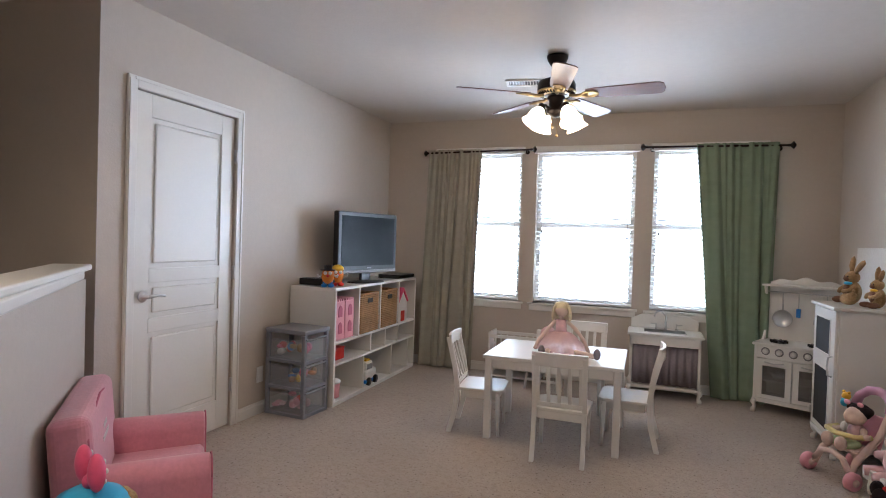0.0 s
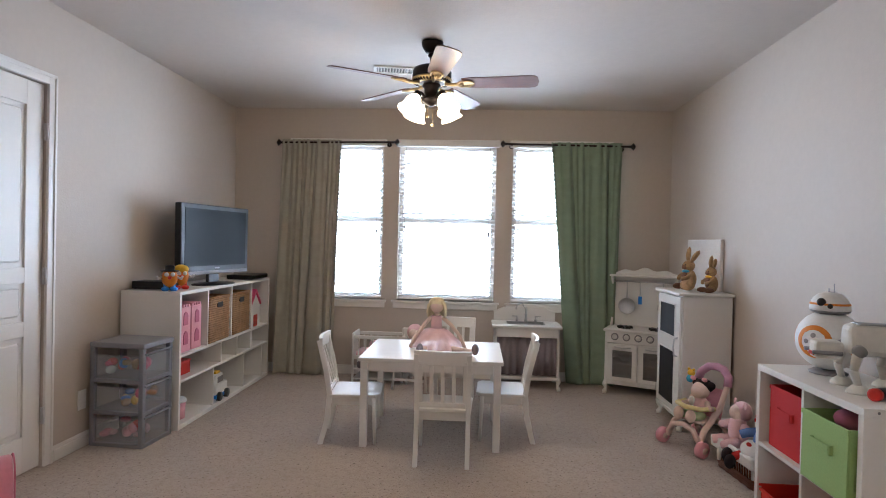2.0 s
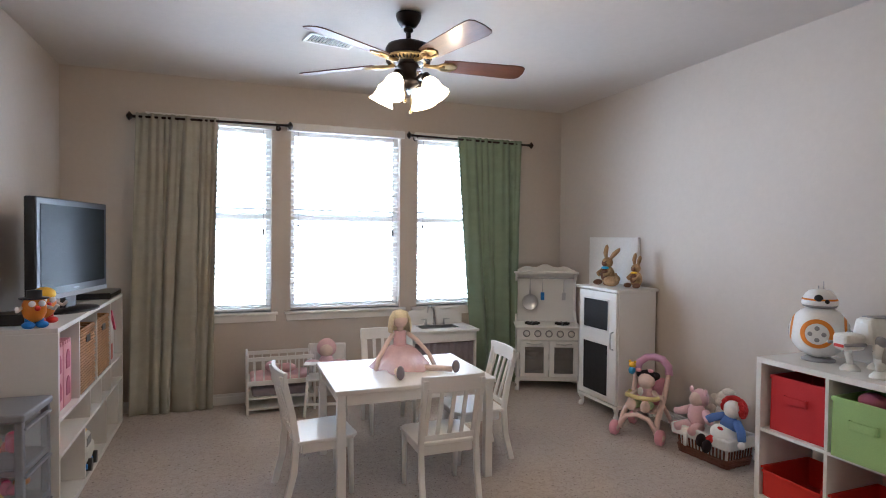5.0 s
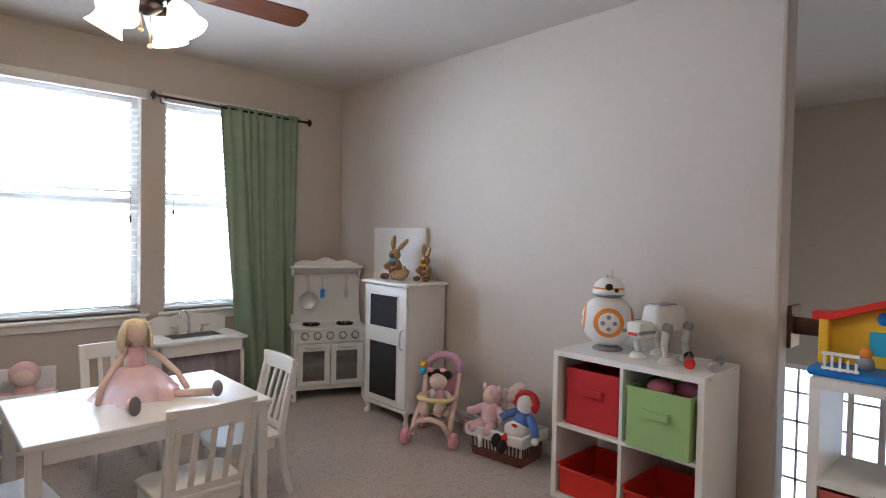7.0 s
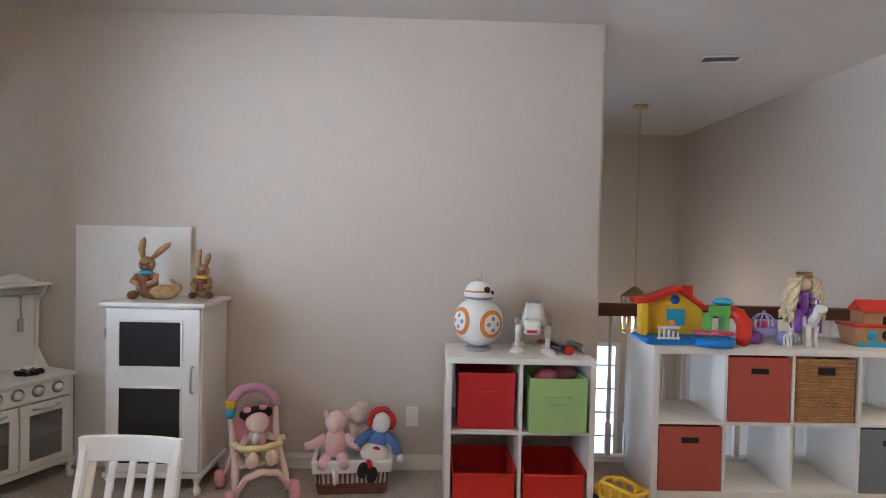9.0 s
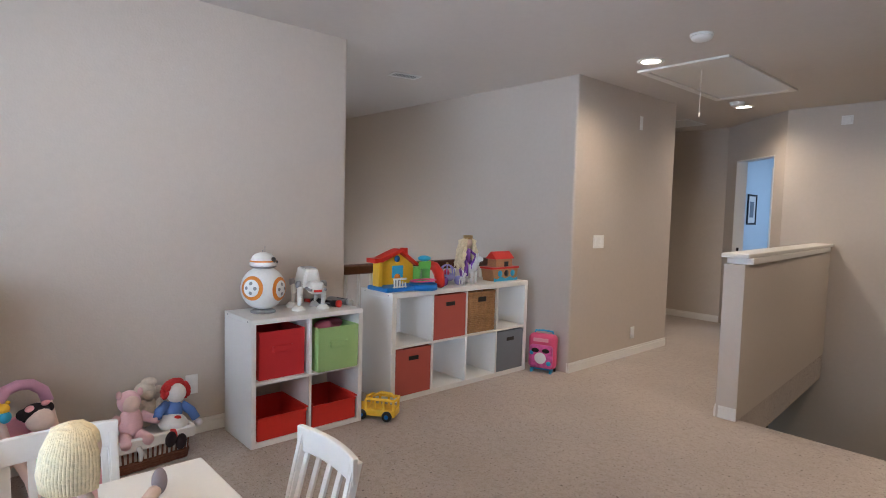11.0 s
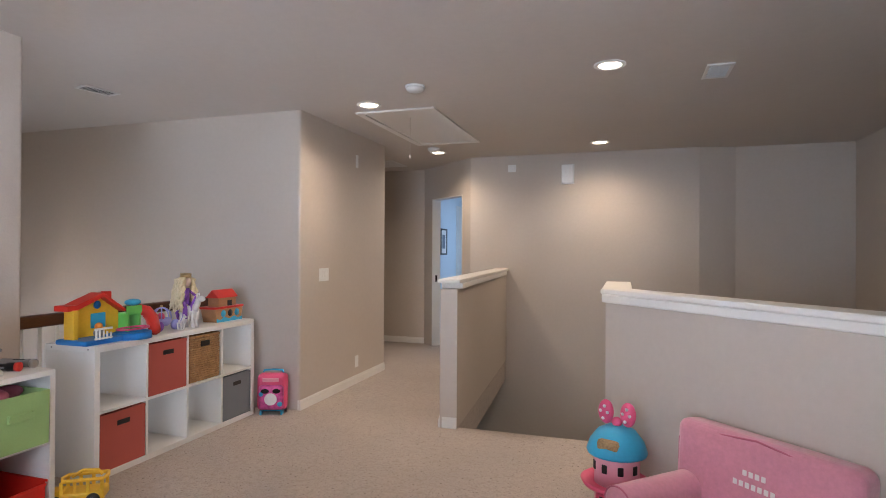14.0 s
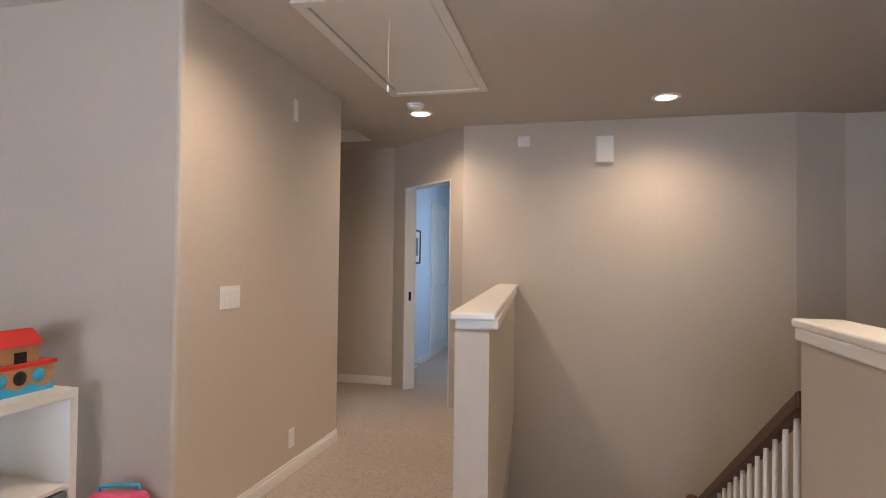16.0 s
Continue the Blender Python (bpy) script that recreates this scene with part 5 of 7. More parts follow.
part("pan_handle", B().tube([(0, 0.005, -0.14), (0, 0, -0.06), (0, 0, 0.0)], [0.007, 0.006, 0.004]), STEEL, pan)
for ux, mt, lab in ((-0.03, P_BLUE, "toy spatula with a blue handle end hanging from a rail"), (0.16, STEEL, "steel toy spatula hanging from a rail")):
    u = thing("toy_spatula", lab, "toy utensil", stove.matrix_basis @ Matrix.Translation((ux, 0.255, KZ + 0.39)), "hanging toy utensils")
    part("shaft", B().rod((0, 0, 0), (0, 0, -0.12), 0.0045), STEEL, u)
    part("head", B().box(-0.016, 0.016, -0.004, 0.004, -0.19, -0.12, 0.003), mt, u)

fri = thing("play_fridge", "white wooden play fridge with chalkboard door panels", "toy fridge", Matrix.Translation((1.416, 4.797, 0)) @ Matrix.Rotation(radians(-90), 4, 'Z'), "play kitchen")
FWd, FD, FH = 0.47, 0.345, 0.952
part("cabinet", B().box(0.0, FWd, 0.02, FD, 0.10, FH - 0.02, 0.003), WHITE, fri)
part("top", B().box(-0.02, FWd + 0.02, -0.02, FD + 0.01, FH - 0.022, FH, 0.006), WHITE, fri)
part("bottom_moulding", B().box(-0.008, FWd + 0.008, 0.0, FD, 0.085, 0.11, 0.005), WHITE, fri)
fd = part("door", B().box(0.008, FWd - 0.008, 0.0, 0.0195, 0.115, FH - 0.03, 0.004), WHITE, fri)
for z0, z1 in ((0.160, 0.530), (0.640, 0.856)):
    part("chalkboard", B().box(0.075, FWd - 0.10, -0.004, 0.0, z0, z1, 0.001), CHALK, fd, "black chalkboard panel")
    for x0, x1, a0, a1 in ((0.065, 0.075, z0 - 0.01, z1 + 0.01), (FWd - 0.10, FWd - 0.09, z0 - 0.01, z1 + 0.01), (0.075, FWd - 0.10, z1, z1 + 0.01), (0.075, FWd - 0.10, z0 - 0.01, z0)):
        part("panel_bead", B().box(x0, x1, -0.006, 0.0, a0, a1, 0.002), WHITE, fd)
part("handle", B().tube([(FWd - 0.04, 0.0, 0.64), (FWd - 0.04, -0.024, 0.63), (FWd - 0.04, -0.028, 0.575), (FWd - 0.04, -0.024, 0.52), (FWd - 0.04, 0.0, 0.51)], 0.006, 8), STEEL, fd, "chrome bar handle")
for hz in (0.2, 0.8):
    part("hinge", B().rod((0.004, -0.004, hz - 0.02), (0.004, -0.004, hz + 0.02), 0.004), STEEL, fri)
for xx, sx in ((0.03, -1), (FWd - 0.03, 1)):
    for yy, sy in ((0.03, -1), (FD - 0.03, 1)):
        cabriole(fri, xx, yy, 0.10, sx, sy)
solid("canvas_board", B().box(-0.21, 0.41, -0.012, 0.012, 0, 1.325, 0.002), WHITECLOTH, "blank white canvas board leaning on the wall", "canvas", "", Matrix.Translation((1.766, 4.74, 0.0)) @ Matrix.Rotation(radians(90), 4, 'Z'))

# ---------- television and boxes on the media shelf ----------
TVM = Matrix.Translation((-1.985, 4.62, MH)) @ Matrix.Rotation(radians(79), 4, 'Z')
tv = thing("television", "black flat-screen television on a swivel stand", "television", TVM)
part("bezel", B().box(-0.40, 0.40, -0.025, 0.03, 0.08, 0.60, 0.008).box(-0.25, 0.25, 0.03, 0.07, 0.15, 0.5, 0.02), BLACK, tv)
part("screen", B().box(-0.36, 0.36, -0.0275, -0.0245, 0.145, 0.565), SCREEN, tv, "dark glossy screen")
part("silver_strip", B().box(-0.395, 0.395, -0.027, -0.024, 0.083, 0.108, 0.001), P_GREY, tv)
part("maker_mark", B().box(-0.03, 0.03, -0.0285, -0.025, 0.122, 0.130), P_GREY, tv)
part("stand_neck", B().box(-0.06, 0.06, 0.0, 0.03, 0.01, 0.09, 0.005), BLACK, tv)
part("stand_foot", B().lathe([(0.0, 0.018), (0.05, 0.018), (0.15, 0.010), (0.16, 0.004), (0.16, 0.0), (0, 0)], xf=Matrix.Diagonal((1.3, 0.75, 1, 1)), seg=36), BLACK, tv)
cb = thing("set_top_box", "black set-top box with a cable", "set-top box", Matrix.Translation((-2.125, 4.10, MH)))
part("case", B().box(-0.14, 0.14, -0.07, 0.07, 0.004, 0.055, 0.004), BLACK, cb)
part("cable", B().tube([(-0.14, 0.02, 0.03), (-0.165, 0.0, 0.04), (-0.175, -0.03, 0.01), (-0.19, -0.05, -0.02)], 0.003, 6), BLACK, cb)
dv = thing("disc_player", "slim black disc player on the shelf", "disc player", Matrix.Translation((-1.99, 5.27, MH)) @ Matrix.Rotation(radians(90), 4, 'Z'))
part("case", B().box(-0.18, 0.18, -0.11, 0.11, 0.004, 0.042, 0.004), BLACK, dv)
part("front_strip", B().box(-0.178, 0.178, -0.112, -0.109, 0.012, 0.034), SCREEN, dv)

# ---------- drawer tower ----------
tw = thing("drawer_tower", "grey plastic three-drawer tower full of toys", "drawer unit", Matrix.Translation((-1.915, 3.60, 0)) @ Matrix.Rotation(radians(86), 4, 'Z'))
WX, WY, WH = 0.285, 0.345, 0.62
part("top", B().box(-0.006, WX + 0.006, -0.008, WY, WH - 0.032, WH, 0.008), GREYPL, tw)
for xx in (0, WX - 0.03):
    for yy in (0, WY - 0.03):
        part("corner_post", B().box(xx, xx + 0.03, yy, yy + 0.03, 0, WH - 0.032, 0.006), GREYPL, tw)
rngd = random.Random(5)
for k in range(3):
    z0 = 0.02 + k * 0.19
    part("shelf_frame", B().box(0, WX, 0, WY, z0 - 0.02, z0 + 0.002, 0.003), GREYPL, tw)
    dr = part("drawer", B().box(0.015, WX - 0.015, 0.004, 0.008, z0 + 0.006, z0 + 0.155, 0.002).box(0.012, 0.015, 0.01, WY - 0.01, z0 + 0.006, z0 + 0.145).box(WX - 0.015, WX - 0.012, 0.01, WY - 0.01, z0 + 0.006, z0 + 0.145), CLEARPL, tw, "clear plastic drawer")
    part("drawer_lip", B().box(0.012, WX - 0.012, -0.010, 0.008, z0 + 0.152, z0 + 0.162, 0.003), GREYPL, dr)
    cols3 = [REDPL, P_YEL, P_LPINK, WHITECLOTH, P_ORANGE, P_BLUE, STRAW, P_PINK]
    for j in range(11):
        c3 = rngd.choice(cols3 if k else [REDPL, P_LPINK, P_LPINK, PINKCLOTH])
        part("toy_piece", B().ell((rngd.uniform(0.05, WX - 0.05), rngd.uniform(0.05, WY - 0.05), z0 + rngd.uniform(0.035, 0.09)), (rngd.uniform(0.02, 0.034), rngd.uniform(0.02, 0.034), rngd.uniform(0.015, 0.034)), seg=10, rings=6), c3, dr)

# ---------- armchair ----------
ARM = Matrix.Translation((-1.78, 2.13, 0)) @ Matrix.Rotation(radians(-45), 4, 'Z')
ac = thing("kids_armchair", "pink plush child's armchair with piped edges", "armchair", ARM)


def soft(b, k=0.006):
    for v in b.bm.verts:
        nn = noise.noise(v.co * 7)
        v.co += Vector((nn, noise.noise(v.co * 7 + Vector((5, 1, 2))), nn)) * k
    return b


# local: sits facing +y, back at the low-y side
AW, AD = 0.74, 0.54
part("base", soft(B().box(-AW / 2 + 0.12, AW / 2 - 0.12, -0.16, AD / 2 - 0.005, 0.0, 0.15, 0.02, seg=4)), PINKSUEDE, ac)
part("seat_cushion", soft(B().box(-AW / 2 + 0.125, AW / 2 - 0.125, -0.16, AD / 2, 0.145, 0.235, 0.03, seg=4)), PINKSUEDE, ac)
for sx in (-1, 1):
    out = []
    cx = sx * (AW / 2 - 0.07)
    for i in range(25):
        a = math.pi * i / 24
        out.append((cx + 0.075 * math.cos(a), 0.305 + 0.072 * math.sin(a)))
    out += [(cx - 0.072, 0.0), (cx + 0.072, 0.0)]
    arm = part("armrest", soft(B().prism(out, -0.20, AD / 2 + 0.005, 0.012, xf=Matrix(((1, 0, 0, 0), (0, 0, 1, 0), (0, 1, 0, 0), (0, 0, 0, 1))), smooth=True), 0.004), PINKSUEDE, ac, "rounded padded armrest")
    pp = [Vector((x, AD / 2 + 0.006, z)) for x, z in out] + [Vector((out[0][0], AD / 2 + 0.006, out[0][1]))]
    part("piping", B().tube(pp, 0.0035, 6), PIPING, arm)
bk = B().box(-AW / 2 + 0.0, AW / 2 - 0.0, -0.075, 0.075, 0.0, 0.60, 0.045, seg=5)
for v in bk.bm.verts:
    u = v.co.x / (AW / 2)
    if v.co.z > 0.3:
        v.co.z -= 0.012 * u * u
    v.co.x *= 1 + 0.03 * (v.co.z / 0.6)
backm = Matrix.Translation((0, -0.175, 0)) @ Matrix.Rotation(radians(5), 4, 'X')
bkp = part("backrest", soft(bk), PINKSUEDE, ac, "", backm)
part("piping", B().tube([(-AW / 2 + 0.03, 0.062, 0.03), (-AW / 2 + 0.006, 0.062, 0.5), (-AW / 2 + 0.05, 0.066, 0.548), (0, 0.066, 0.585), (AW / 2 - 0.05, 0.066, 0.548), (AW / 2 - 0.006, 0.062, 0.5), (AW / 2 - 0.03, 0.062, 0.03)], 0.004, 6), PIPING, bkp)
emb = B()
for r_, n_ in ((0, 4), (1, 7)):
    for i in range(n_):
        emb.box((i - n_ / 2) * 0.026 + 0.002, (i - n_ / 2) * 0.026 + 0.020, 0.0745, 0.078, 0.44 - r_ * 0.045, 0.462 - r_ * 0.045, 0.002)
part("embroidery", emb, WHITECLOTH, bkp, "faint white embroidered bars")
# ---------- toys and dolls ----------


def doll(name, b, mats, label, at, cat="doll", group=""):
    return solid(name, b, mats, label, cat, "", at, group)


# doll in a tulle dress on the table; it sits facing -y
b = B()
b.slot(0).ell((0, 0, 0.262), (0.042, 0.040, 0.046)).rod((0, 0, 0.19), (0, 0, 0.235), 0.016)
b.tube([(-0.035, 0, 0.19), (-0.075, -0.02, 0.14), (-0.125, -0.05, 0.07), (-0.145, -0.075, 0.012)], [0.012, 0.012, 0.011, 0.012], 8)
b.tube([(0.035, 0, 0.19), (0.085, -0.01, 0.15), (0.145, -0.03, 0.08), (0.175, -0.055, 0.012)], [0.012, 0.012, 0.011, 0.012], 8)
b.tube([(-0.03, -0.06, 0.02), (-0.06, -0.16, 0.018), (-0.07, -0.24, 0.020)], [0.018, 0.016, 0.016], 10)
b.tube([(0.03, -0.06, 0.02), (0.12, -0.12, 0.018), (0.22, -0.19, 0.020)], [0.018, 0.016, 0.016], 10)
b.slot(1).tube([(0, 0, 0.11), (0, 0, 0.16), (0, 0, 0.20)], [0.036, 0.032, 0.030], 14)
b.slot(2)
t = bmesh.new()
rings = []
for j in range(7):
    v = j / 6
    r0 = 0.036 + 0.115 * v ** 0.8
    z0 = 0.125 - 0.115 * v ** 1.4
    rings.append([t.verts.new((r0 * (1 + 0.10 * math.sin(11 * a + j) * v) * math.cos(a), r0 * 0.95 * (1 + 0.10 * math.sin(11 * a + j) * v) * math.sin(a) - 0.02 * v, max(0.004, z0 + 0.008 * math.sin(7 * a) * v))) for a in [k * math.pi / 24 for k in range(48)]])
for q, s_ in zip(rings, rings[1:]):
    for k in range(48):
        t.faces.new((q[k], q[(k + 1) % 48], s_[(k + 1) % 48], s_[k]))
b._add(t, None, True)
b.slot(3)
for k in range(58):
    a = k / 58 * 2 * math.pi
    front = math.sin(a) < -0.55
    if front:
        continue
    rr = 0.047
    x0, y0 = math.cos(a), math.sin(a)
    b.tube([(x0 * 0.008, y0 * 0.008 + 0.004, 0.312), (x0 * 0.034, y0 * 0.034 + 0.004, 0.302), (x0 * 0.052, y0 * 0.050 + 0.004, 0.265), (x0 * 0.058, y0 * 0.055 + 0.006, 0.225), (x0 * 0.055, y0 * 0.052 + 0.006, 0.193)], [0.004, 0.0055, 0.006, 0.0055, 0.004], 5)
b.ell((0, 0.006, 0.276), (0.046, 0.044, 0.040))
b.slot(4).ell((-0.072, -0.262, 0.038), (0.020, 0.016, 0.036)).ell((0.235, -0.205, 0.036), (0.020, 0.018, 0.034))
doll("rag_doll", b, [SKIN, PINKCLOTH, TULLE, BLONDE, LILACGREY], "blonde rag doll in a pink tulle dress sitting on the table", Matrix.Translation((-0.235, 4.18, TH)) @ Matrix.Diagonal((1.12, 1.12, 1.08, 1)))

# ---------- doll crib and high chair ----------
crib = thing("doll_crib", "white wooden doll crib with slatted sides", "doll crib", Matrix.Translation((-1.06, 5.33, 0)))
CW, CD, CH = 0.50, 0.26, 0.44
for x0 in (0.0, CW - 0.016):
    part("end_board", B().box(x0, x0 + 0.016, 0.0, CD, 0.20, CH, 0.004).box(x0, x0 + 0.016, 0.0, 0.02, 0.0, 0.20).box(x0, x0 + 0.016, CD - 0.02, CD, 0.0, 0.20), WHITE, crib)
for yy in (0.0, CD - 0.012):
    part("side_rail", B().box(0.016, CW - 0.016, yy, yy + 0.012, CH - 0.05, CH - 0.02, 0.003), WHITE, crib)
    part("side_rail", B().box(0.016, CW - 0.016, yy, yy + 0.012, 0.21, 0.245, 0.003), WHITE, crib)
    for k in range(7):
        xx = 0.06 + k * 0.063
        part("spindle", B().box(xx - 0.005, xx + 0.005, yy + 0.002, yy + 0.010, 0.245, CH - 0.05), WHITE, crib)
part("crib_base", B().box(0.016, CW - 0.016, 0.012, CD - 0.012, 0.215, 0.225), WHITE, crib)
for zz in (0.03, 0.11):
    part("lower_shelf", B().box(0.016, CW - 0.016, 0.004, CD - 0.004, zz, zz + 0.012), WHITE, crib)
part("bedding", B().box(0.03, CW - 0.03, 0.02, CD - 0.02, 0.226, 0.275, 0.02, seg=3), PINKCLOTH, crib, "pink doll bedding")
part("folded_blanket", B().box(0.04, CW - 0.04, 0.02, CD - 0.02, 0.122, 0.185, 0.02, seg=3), LILACGREY, crib, "grey folded blanket on the shelf")
b = B().slot(0).ell((0, 0, 0), (0.045, 0.04, 0.04)).slot(1).ell((0.09, 0, -0.005), (0.075, 0.045, 0.035)).slot(1).ell((-0.02, 0, 0.012), (0.046, 0.046, 0.040))
doll("baby_doll", b, [SKIN, PINKCLOTH], "pink-clothed baby doll lying in the crib", Matrix.Translation((-0.86, 5.43, 0.315)))
hc = thing("doll_high_chair", "white wooden doll high chair", "doll high chair", Matrix.Translation((-0.50, 5.22, 0)) @ Matrix.Rotation(radians(-12), 4, 'Z'))
for sx in (-1, 1):
    part("leg", B().tube([(sx * 0.15, -0.10, 0), (sx * 0.125, -0.08, 0.30)], [0.012, 0.012], 6), WHITE, hc)
    part("leg", B().tube([(sx * 0.15, 0.14, 0), (sx * 0.125, 0.10, 0.30), (sx * 0.125, 0.12, 0.48)], [0.012, 0.012, 0.012], 6), WHITE, hc)
    part("arm", B().box(sx * 0.125 - 0.01, sx * 0.125 + 0.01, -0.09, 0.11, 0.37, 0.385, 0.003), WHITE, hc)
part("seat", B().box(-0.135, 0.135, -0.10, 0.11, 0.26, 0.275, 0.004), WHITE, hc)
part("backrest", B().box(-0.14, 0.14, 0.105, 0.122, 0.36, 0.50, 0.012), WHITE, hc)
part("tray", B().box(-0.15, 0.15, -0.16, -0.07, 0.385, 0.398, 0.004), WHITE, hc)
part("crossbar", B().box(-0.14, 0.14, -0.10, -0.085, 0.08, 0.10, 0.003), WHITE, hc)
b = B().slot(0).ell((0, 0, 0.19), (0.055, 0.05, 0.055)).slot(1).ell((0, 0.012, 0.20), (0.072, 0.058, 0.072)).slot(1).ell((0, 0, 0.08), (0.06, 0.05, 0.08)).ell((0.10, -0.03, 0.10), (0.055, 0.025, 0.022)).ell((-0.10, -0.03, 0.10), (0.055, 0.025, 0.022)).slot(0).ell((0, -0.012, 0.19), (0.052, 0.05, 0.052))
doll("bonnet_doll", b, [SKIN, PINKCLOTH], "soft doll in a pink bonnet seated in a high chair", hc.matrix_basis @ Matrix.Translation((0, 0.03, 0.277)))

# ---------- doll pushchair ----------
PR = Matrix.Translation((1.455, 4.06, 0)) @ Matrix.Rotation(radians(-62), 4, 'Z') @ Matrix.Diagonal((0.92, 0.92, 0.90, 1))
pr = thing("doll_pushchair", "pink and cream plastic doll pushchair", "toy pushchair", PR)
CREAMP = col("plastic_cream_pink", (0.74, 0.55, 0.48))
for sx in (-1, 1):
    part("side_frame", B().tube([(sx * 0.13, -0.15, 0.06), (sx * 0.125, -0.10, 0.16), (sx * 0.115, -0.02, 0.22), (sx * 0.115, 0.06, 0.30), (sx * 0.12, 0.12, 0.46)], [0.018, 0.020, 0.022, 0.020, 0.016], 10), CREAMP, pr)
    part("rear_strut", B().tube([(sx * 0.115, 0.02, 0.24), (sx * 0.13, 0.12, 0.12), (sx * 0.14, 0.17, 0.05)], 0.016, 10), CREAMP, pr)
    for yy, rr in ((-0.16, 0.055), (0.17, 0.05)):
        wh = part("wheel", B().lathe([(0.0, -0.024), (rr * 0.8, -0.024), (rr, -0.014), (rr, 0.014), (rr * 0.8, 0.024), (0, 0.024)], xf=Matrix.Translation((sx * 0.165, yy, rr)) @ Matrix.Rotation(radians(90), 4, 'Y')), P_LPINK, pr, "chunky pink wheel")
        part("hub", B().lathe([(0.022, -0.027), (0.022, 0.027), (0, 0.030)], xf=Matrix.Translation((sx * 0.165, yy, rr)) @ Matrix.Rotation(radians(90), 4, 'Y')), CREAMP, wh)
part("front_arch", B().tube([(-0.13, -0.15, 0.09), (-0.08, -0.15, 0.16), (0, -0.15, 0.18), (0.08, -0.15, 0.16), (0.13, -0.15, 0.09)], 0.018, 10), CREAMP, pr)
part("seat", B().box(-0.11, 0.11, -0.10, 0.09, 0.19, 0.215, 0.010), CREAMP, pr)
part("seat_back", B().box(-0.11, 0.11, 0.0, 0.02, 0.0, 0.22, 0.010, xf=Matrix.Translation((0, 0.06, 0.20)) @ Matrix.Rotation(radians(-14), 4, 'X')), P_LPINK, pr)
part("push_handle", B().tube([(-0.12, 0.12, 0.44), (-0.11, 0.14, 0.50), (-0.06, 0.155, 0.545), (0, 0.16, 0.555), (0.06, 0.155, 0.545), (0.11, 0.14, 0.50), (0.12, 0.12, 0.44)], 0.028, 12), col("plastic_lilac_pink", (0.62, 0.34, 0.50)), pr)
part("tray", B().tube([(-0.12, 0.0, 0.30), (-0.10, -0.10, 0.30), (0, -0.135, 0.30), (0.10, -0.10, 0.30), (0.12, 0.0, 0.30)], 0.016, 10), P_PALEYEL, pr, "pale yellow play tray")
part("toy_bear", B().slot(0).ell((-0.13, 0.06, 0.49), 0.026).ell((-0.15, 0.06, 0.515), 0.010).ell((-0.11, 0.06, 0.515), 0.010).slot(1).ell((-0.13, 0.05, 0.45), (0.026, 0.024, 0.03)), [P_YEL, P_SKY], pr, "yellow and blue rattle bear")
b = B().slot(0).ell((0, -0.01, 0.40), (0.062, 0.056, 0.058)).slot(1).ell((0, 0.022, 0.428), (0.068, 0.055, 0.050)).ell((-0.06, 0.02, 0.44), 0.028).ell((0.06, 0.02, 0.44), 0.028).slot(0).ell((0, -0.022, 0.394), (0.056, 0.05, 0.05))
b.slot(2).ell((0, 0, 0.29), (0.052, 0.045, 0.07)).slot(0).tube([(0.05, 0, 0.32), (0.10, -0.05, 0.30), (0.14, -0.06, 0.31)], [0.020, 0.018, 0.018], 8).tube([(-0.05, 0, 0.32), (-0.09, -0.06, 0.29), (-0.12, -0.09, 0.30)], [0.020, 0.018, 0.018], 8)
b.slot(3).ell((0.045, -0.08, 0.235), (0.034, 0.07, 0.030)).ell((-0.045, -0.08, 0.235), (0.034, 0.07, 0.030)).slot(0).ell((0.05, -0.155, 0.245), (0.034, 0.034, 0.045)).ell((-0.05, -0.155, 0.245), (0.034, 0.034, 0.045))
b.slot(4).ell((-0.055, -0.02, 0.475), (0.022, 0.012, 0.016)).ell((0.03, -0.01, 0.478), (0.022, 0.012, 0.014)).slot(5).ell((-0.02, -0.07, 0.33), (0.02, 0.02, 0.032))
doll("soft_doll", b, [SKIN, BLACKYARN, PINKCLOTH, col("pale_green_cloth", (0.50, 0.62, 0.36), 0.9), P_LPINK, WHITECLOTH], "black-haired soft doll sitting in a pushchair", PR @ Matrix.Translation((0, 0.015, 0.0)))

# ---------- basket of dolls ----------
BK = Matrix.Translation((1.57, 3.595, 0)) @ Matrix.Rotation(radians(-84), 4, 'Z')
bk2 = thing("doll_basket", "dark woven basket with a white cloth liner", "basket", BK)
bw, bd, bh = 0.36, 0.24, 0.17


def ring(z, gx, gy, r, wob=0.0):
    pts = []
    for i in range(41):
        u = i / 40 * 4
        k, f = int(u) % 4, u % 1
        cs = [(-1, -1), (1, -1), (1, 1), (-1, 1), (-1, -1)]
        x = cs[k][0] + (cs[k + 1][0] - cs[k][0]) * f
        y = cs[k][1] + (cs[k + 1][1] - cs[k][1]) * f
        w_ = wob * (1 if i % 2 else -1)
        pts.append((x * (gx + w_), y * (gy + w_), z))
    return B().tube(pts, r, 6)


for k in range(4):
    part("weave_band", ring(0.010 + k * 0.013, bw / 2 - 0.015 + k * 0.002, bd / 2 - 0.015 + k * 0.002, 0.0075, 0.003), DARKWICKER, bk2)
part("rim", ring(bh - 0.005, bw / 2 + 0.004, bd / 2 + 0.004, 0.010, 0.002), DARKWICKER, bk2)
for i in range(14):
    for sy in (-1, 1):
        xx = -bw / 2 + 0.02 + i * (bw - 0.04) / 13
        part("stake", B().rod((xx * 0.94, sy * (bd / 2 - 0.010), 0.05), (xx, sy * bd / 2, bh - 0.01), 0.005, seg=6), DARKWICKER, bk2)
